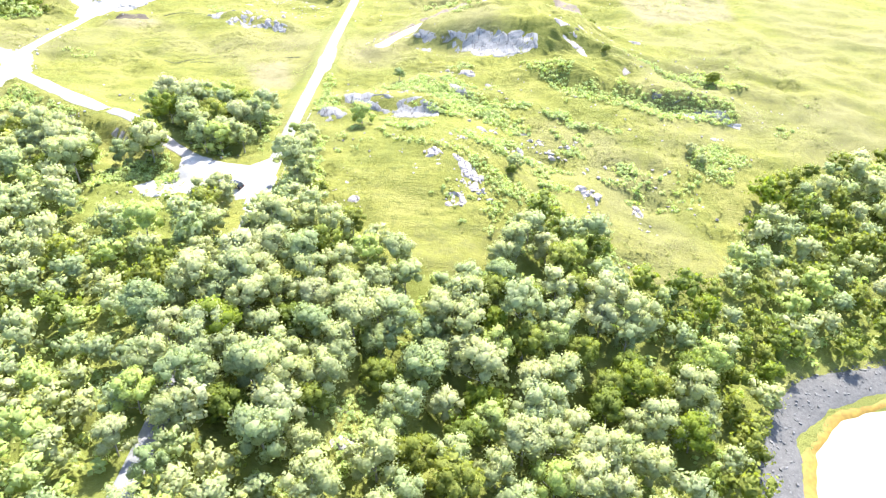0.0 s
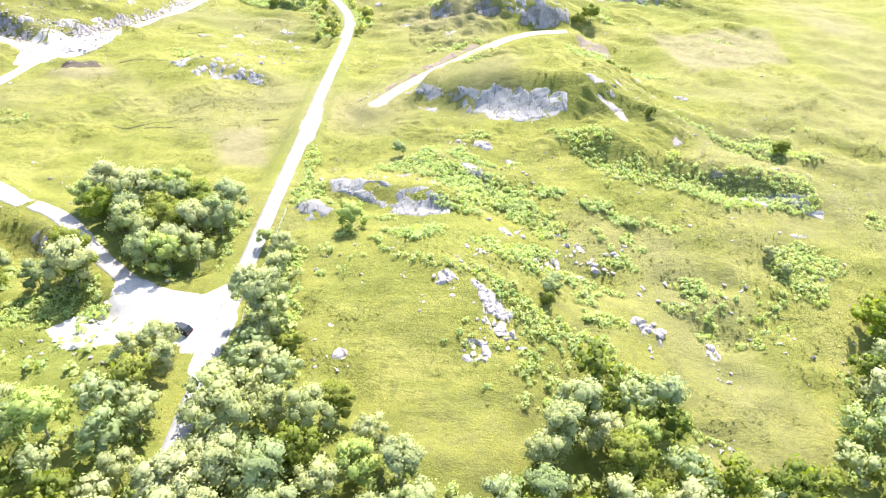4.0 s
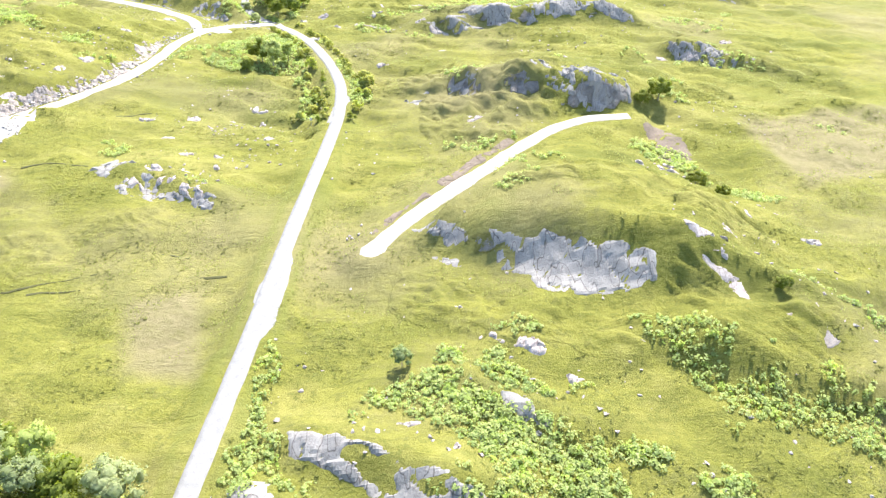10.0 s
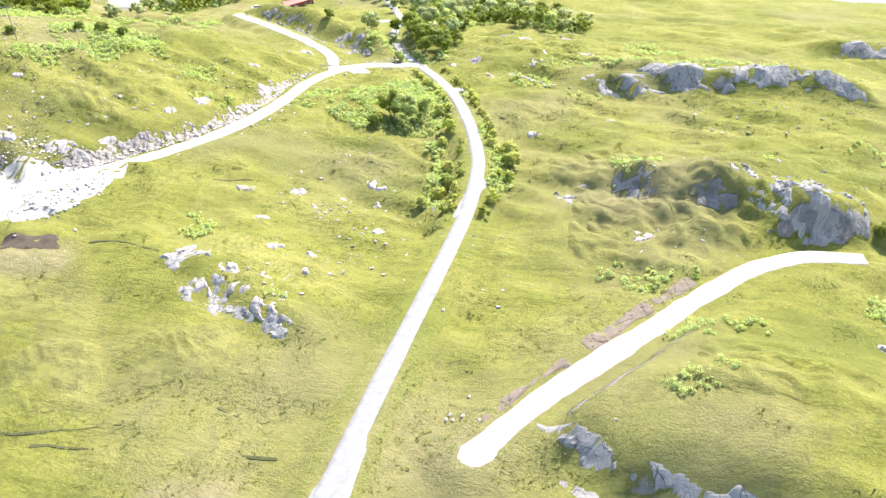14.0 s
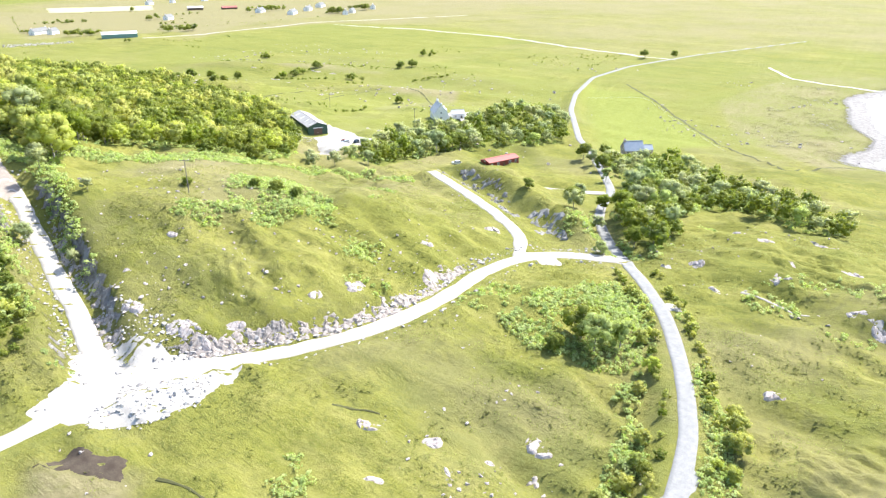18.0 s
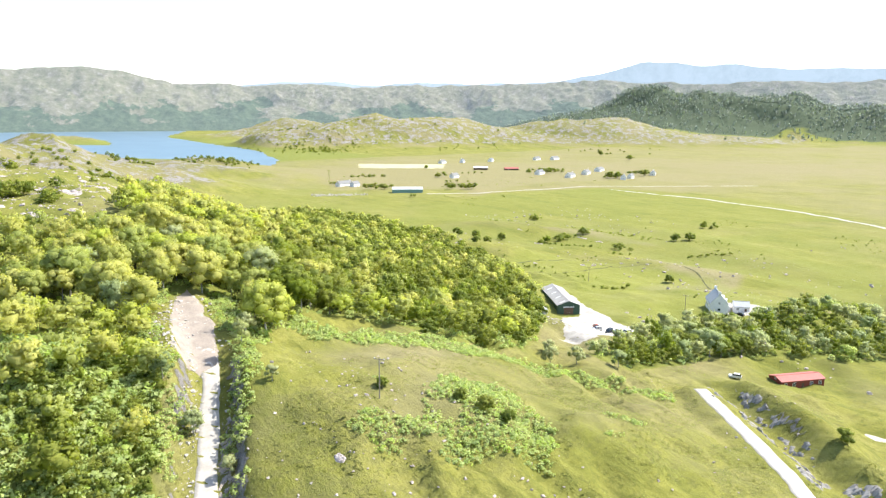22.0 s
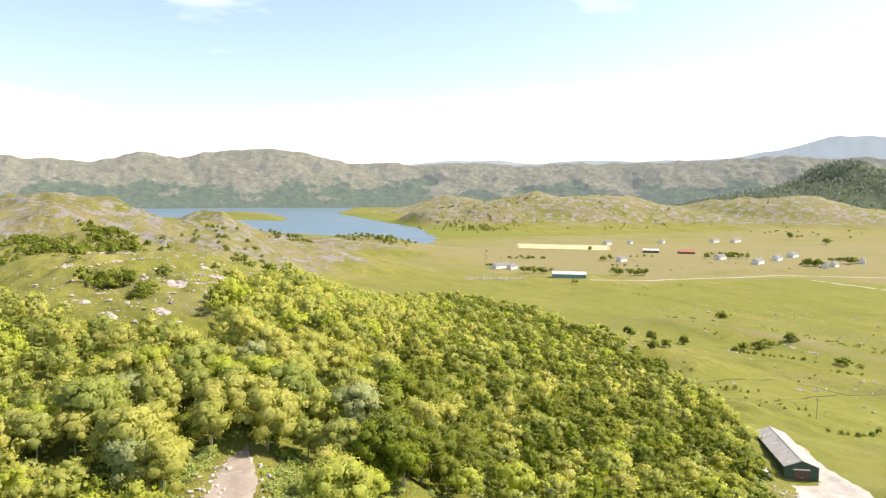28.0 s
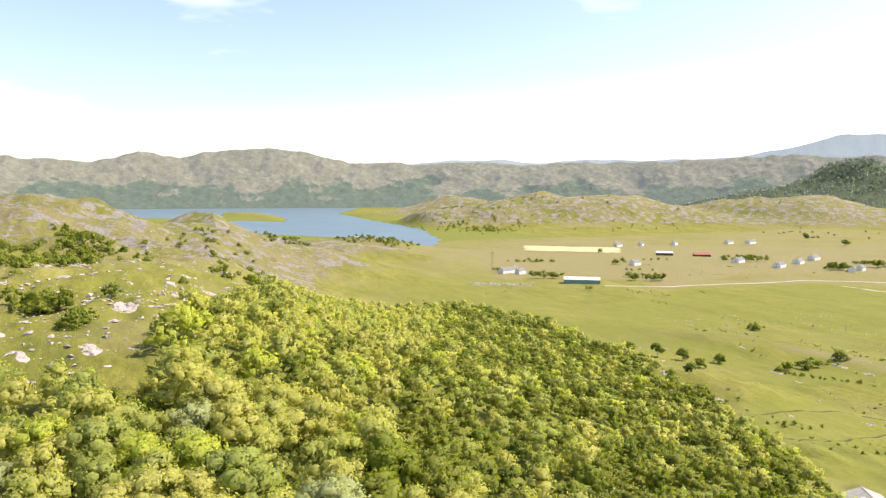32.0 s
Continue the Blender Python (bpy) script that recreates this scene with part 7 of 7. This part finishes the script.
house("barn", "low brown-roofed barn in the village", -1029, 1128, 60, 26, 9, 3, 2.2, M_BROWN, M_REDROOF, 2, 0, category="barn")


# ---- poles, gate, fence, sign ----
def tube(bm, p0, p1, r0, r1, k=8):
    p0, p1 = Vector(p0), Vector(p1)
    q = (p1 - p0).to_track_quat("Z", "Y").to_matrix().to_4x4()
    bmesh.ops.create_cone(bm, cap_ends=True, segments=k, radius1=r0, radius2=r1, depth=(p1 - p0).length, matrix=Matrix.Translation((p0 + p1) / 2) @ q)
    return bm


def power_pole(x, y, turn, h=9.2, twin=False):
    ob = new("power_pole")
    ob.matrix_world = pose(x, y, float(ground_z(x, y)), 0, 0, turn)
    for dx in ((-0.9, 0.9) if twin else (0,)):
        part("pole", tube(bmesh.new(), (dx, 0, -0.8), (dx, 0, h), 0.14, 0.10), M_WOOD, ob)
    arm = part("crossarm", boxed(-1.3, 1.3, -0.07, 0.07, h - 0.55, h - 0.4), M_WOOD, ob)
    for dx in (-1.15, 0, 1.15):
        part("insulator", tube(bmesh.new(), (dx, 0, h - 0.4), (dx, 0, h - 0.1), 0.09, 0.06, 6), M_FRAME, arm, "pale insulator")
    return tagged(ob, "weathered wooden power pole with crossarm and insulators", "pole", "power poles")


for x, y, tr in [(-172, 334.5, 30), (-96, 168, 40), (-240, 540, 20), (-318, 560, 20)]:
    power_pole(x, y, tr)


def bar_gate(x, y, yaw, L_, label):
    ob = new("field_gate")
    ob.matrix_world = pose(x, y, float(ground_z(x, y)), 0, 0, yaw)
    for k in range(2):
        fr = part("gate_leaf", boxed(k * L_ / 2 + 0.03, (k + 1) * L_ / 2 - 0.03, -0.03, 0.03, 1.08, 1.16), M_METAL, ob)
        for zz in (0.2, 0.42, 0.64, 0.86):
            part("rail", boxed(k * L_ / 2 + 0.03, (k + 1) * L_ / 2 - 0.03, -0.025, 0.025, zz, zz + 0.05), M_METAL, fr)
        for q in (0.04, 0.5, 0.96):
            xx = (k + q) * L_ / 2
            part("upright", boxed(xx - 0.03, xx + 0.03, -0.03, 0.03, 0.15, 1.1), M_METAL, fr)
    for xx in (-0.12, L_ + 0.12):
        part("gate_post", boxed(xx - 0.09, xx + 0.09, -0.09, 0.09, -0.5, 1.4, 0.02), M_WOOD, ob)
    return tagged(ob, label, "gate")


bar_gate(-54.5, 145.0, 72, 8.0, "long galvanised field gate standing open in the yard")


def wire_fence(line, gap, label):
    """Posts along a line with two wires."""
    ob = new("fence")
    ob.matrix_world = pose(line[0][0], line[0][1], 0)
    c = resample(line, gap)
    tops = []
    for x, y in c:
        z = float(ground_z(x, y))
        dx, dy = x - line[0][0], y - line[0][1]
        part("post", tube(bmesh.new(), (dx, dy, z - 0.4), (dx, dy, z + 1.15), 0.06, 0.05, 6), M_WOOD, ob)
        tops.append((dx, dy, z))
    for hgt in (0.55, 1.05):
        bm = bmesh.new()
        for a, b in zip(tops, tops[1:]):
            tube(bm, (a[0], a[1], a[2] + hgt), (b[0], b[1], b[2] + hgt), 0.02, 0.02, 4)
        part("wire", bm, M_METAL, ob)
    return tagged(ob, label, "fence")


wire_fence([(-38.3, 128), (-38.6, 145), (-37.8, 165), (-37.2, 182)], 4.0, "post and wire fence along the road verge")
wire_fence([(-205, 712), (-172, 742), (-125, 665), (-86, 598)], 9.0, "post and wire fence round the green field")

ob = new("road_sign")
ob.matrix_world = pose(-44.2, 302, float(ground_z(-44.2, 302)), 0, 0, 180)
part("post", tube(bmesh.new(), (0, 0, -0.4), (0, 0, 2.2), 0.04, 0.04, 8), M_METAL, ob)
part("plate", boxed(-0.35, 0.35, -0.05, -0.03, 1.5, 2.2, 0.008), M_FRAME, ob, "white square plate")
tagged(ob, "small white passing-place sign on a steel post", "sign")


# ---- vehicles ----
def car(x, y, yaw, paint, label, van=False):
    z = float(ground_z(x, y)) + 0.1
    ob = new("car")
    ob.matrix_world = pose(x, y, z, 0, 0, yaw)
    low = [(-2.1, 0.35), (-2.15, 0.75), (-2.05, 1.0), (-0.95 if not van else -1.5, 1.05), (2.0, 1.02), (2.1, 0.7), (2.05, 0.35)]
    bm = prism(bmesh.new(), low, -0.88, 0.88)
    bmesh.ops.bevel(bm, geom=bm.edges[:], offset=0.09, segments=2, affect="EDGES")
    bmesh.ops.rotate(bm, verts=bm.verts, cent=(0, 0, 0), matrix=Matrix.Rotation(radians(-90), 3, "Z"))
    body = part("body", bm, paint, ob)
    roof_z = 1.62 if not van else 1.95
    bm = prism(bmesh.new(), [(-1.1 if not van else -1.6, 1.0), (-0.45 if not van else -1.1, roof_z - 0.06), (0.2, roof_z), (1.5, roof_z - 0.05), (1.95, 1.0)], -0.74, 0.74)
    bmesh.ops.bevel(bm, geom=bm.edges[:], offset=0.07, segments=2, affect="EDGES")
    bmesh.ops.rotate(bm, verts=bm.verts, cent=(0, 0, 0), matrix=Matrix.Rotation(radians(-90), 3, "Z"))
    cabin = part("cabin", bm, M_GLASS, ob, "dark glazed cabin")
    bm = boxed(-1.45, 0.5, -0.66, 0.66, roof_z - 0.05, roof_z + 0.03, 0.02)
    bmesh.ops.rotate(bm, verts=bm.verts, cent=(0, 0, 0), matrix=Matrix.Rotation(radians(180), 3, "Z"))
    bmesh.ops.translate(bm, verts=bm.verts, vec=(-0.05, 0, 0))
    part("roof_panel", bm, paint, cabin)
    for sx_ in (-1.3, 1.35):
        for sy_ in (-0.82, 0.82):
            t = part("wheel", tube(bmesh.new(), (sx_, sy_ - 0.11, 0.3), (sx_, sy_ + 0.11, 0.3), 0.33, 0.33, 16), M_TYRE, ob, "black tyre")
            part("rim", tube(bmesh.new(), (sx_, sy_ - 0.12, 0.3), (sx_, sy_ + 0.12, 0.3), 0.19, 0.19, 10), M_METAL, t, "silver wheel rim")
    for sy_ in (-0.6, 0.6):
        part("headlight", boxed(-2.17, -2.1, sy_ - 0.18, sy_ + 0.18, 0.68, 0.84), M_FRAME, body, "clear headlight")
        part("tail_light", boxed(2.06, 2.12, sy_ - 0.16, sy_ + 0.16, 0.75, 0.95), M_RED, body, "red tail light")
        part("mirror", boxed(-0.85, -0.65, sy_ * 1.62 - 0.1, sy_ * 1.62 + 0.1, 1.0, 1.15), paint, body)
    return tagged(ob, label, "car")


car(-49.0, 143.4, -28, M_BLACK, "dark grey hatchback parked on the pale gravel yard")
car(-236, 488, 20, M_FRAME, "white car parked in the shed yard")
car(-228, 484, 70, M_FRAME, "white van parked in the shed yard", True)
car(-246, 486, -30, M_RED, "dark red car parked before the shed")
car(-240, 480, 60, M_METAL, "silver car parked in the shed yard")
car(-231, 477, 100, M_BLACK, "dark pickup parked at the yard's edge", True)
car(-221, 554, 10, M_BLACK, "dark car parked below the white house")
car(-176, 478, 30, M_FRAME, "pale car parked near the timber cabin")


def yacht(x, y, yaw):
    ob = new("yacht")
    ob.matrix_world = pose(x, y, SEA, 0, 0, yaw)
    bm = bmesh.new()
    for k, (xx, ww) in enumerate(((-5, 1.1), (-2, 1.6), (2, 1.5), (5.5, 0.1))):
        for sgn in (-1, 1):
            bm.verts.new((xx, sgn * ww, 1.3))
            bm.verts.new((xx, sgn * ww * 0.6, -0.3))
    bmesh.ops.convex_hull(bm, input=bm.verts)
    part("hull", bm, M_FRAME, ob, "white hull")
    part("mast", tube(bmesh.new(), (0.5, 0, 1.2), (0.5, 0, 14), 0.16, 0.1, 6), M_METAL, ob)
    part("coachroof", boxed(-2, 2, -0.9, 0.9, 1.3, 1.9, 0.1), M_FRAME, ob)
    part("boom", tube(bmesh.new(), (0.5, 0, 2.6), (-4, 0, 2.6), 0.2, 0.2, 6), M_FRAME, ob, "furled white sail on the boom")
    return tagged(ob, "small white yacht moored on the loch", "boat")


yacht(-3300, 800, 40)
ob = new("caravan")
ob.matrix_world = pose(-272, 480.5, float(ground_z(-272, 480.5)) + 0.3, 0, 0, -31)
part("body", boxed(-2.6, 2.6, -1.1, 1.1, 0.2, 2.4, 0.25), M_FRAME, ob)
for k in (-1.2, 1.0):
    part("window", boxed(k - 0.6, k + 0.6, -1.13, -1.09, 1.2, 1.9), M_GLASS, ob, "dark caravan window")
part("wheel", tube(bmesh.new(), (0, -1.15, 0.05), (0, -0.95, 0.05), 0.33, 0.33, 14), M_TYRE, ob)
part("drawbar", tube(bmesh.new(), (2.5, 0, 0.2), (3.7, 0, 0.2), 0.06, 0.06, 6), M_METAL, ob)
tagged(ob, "white caravan standing beside the green shed", "caravan")
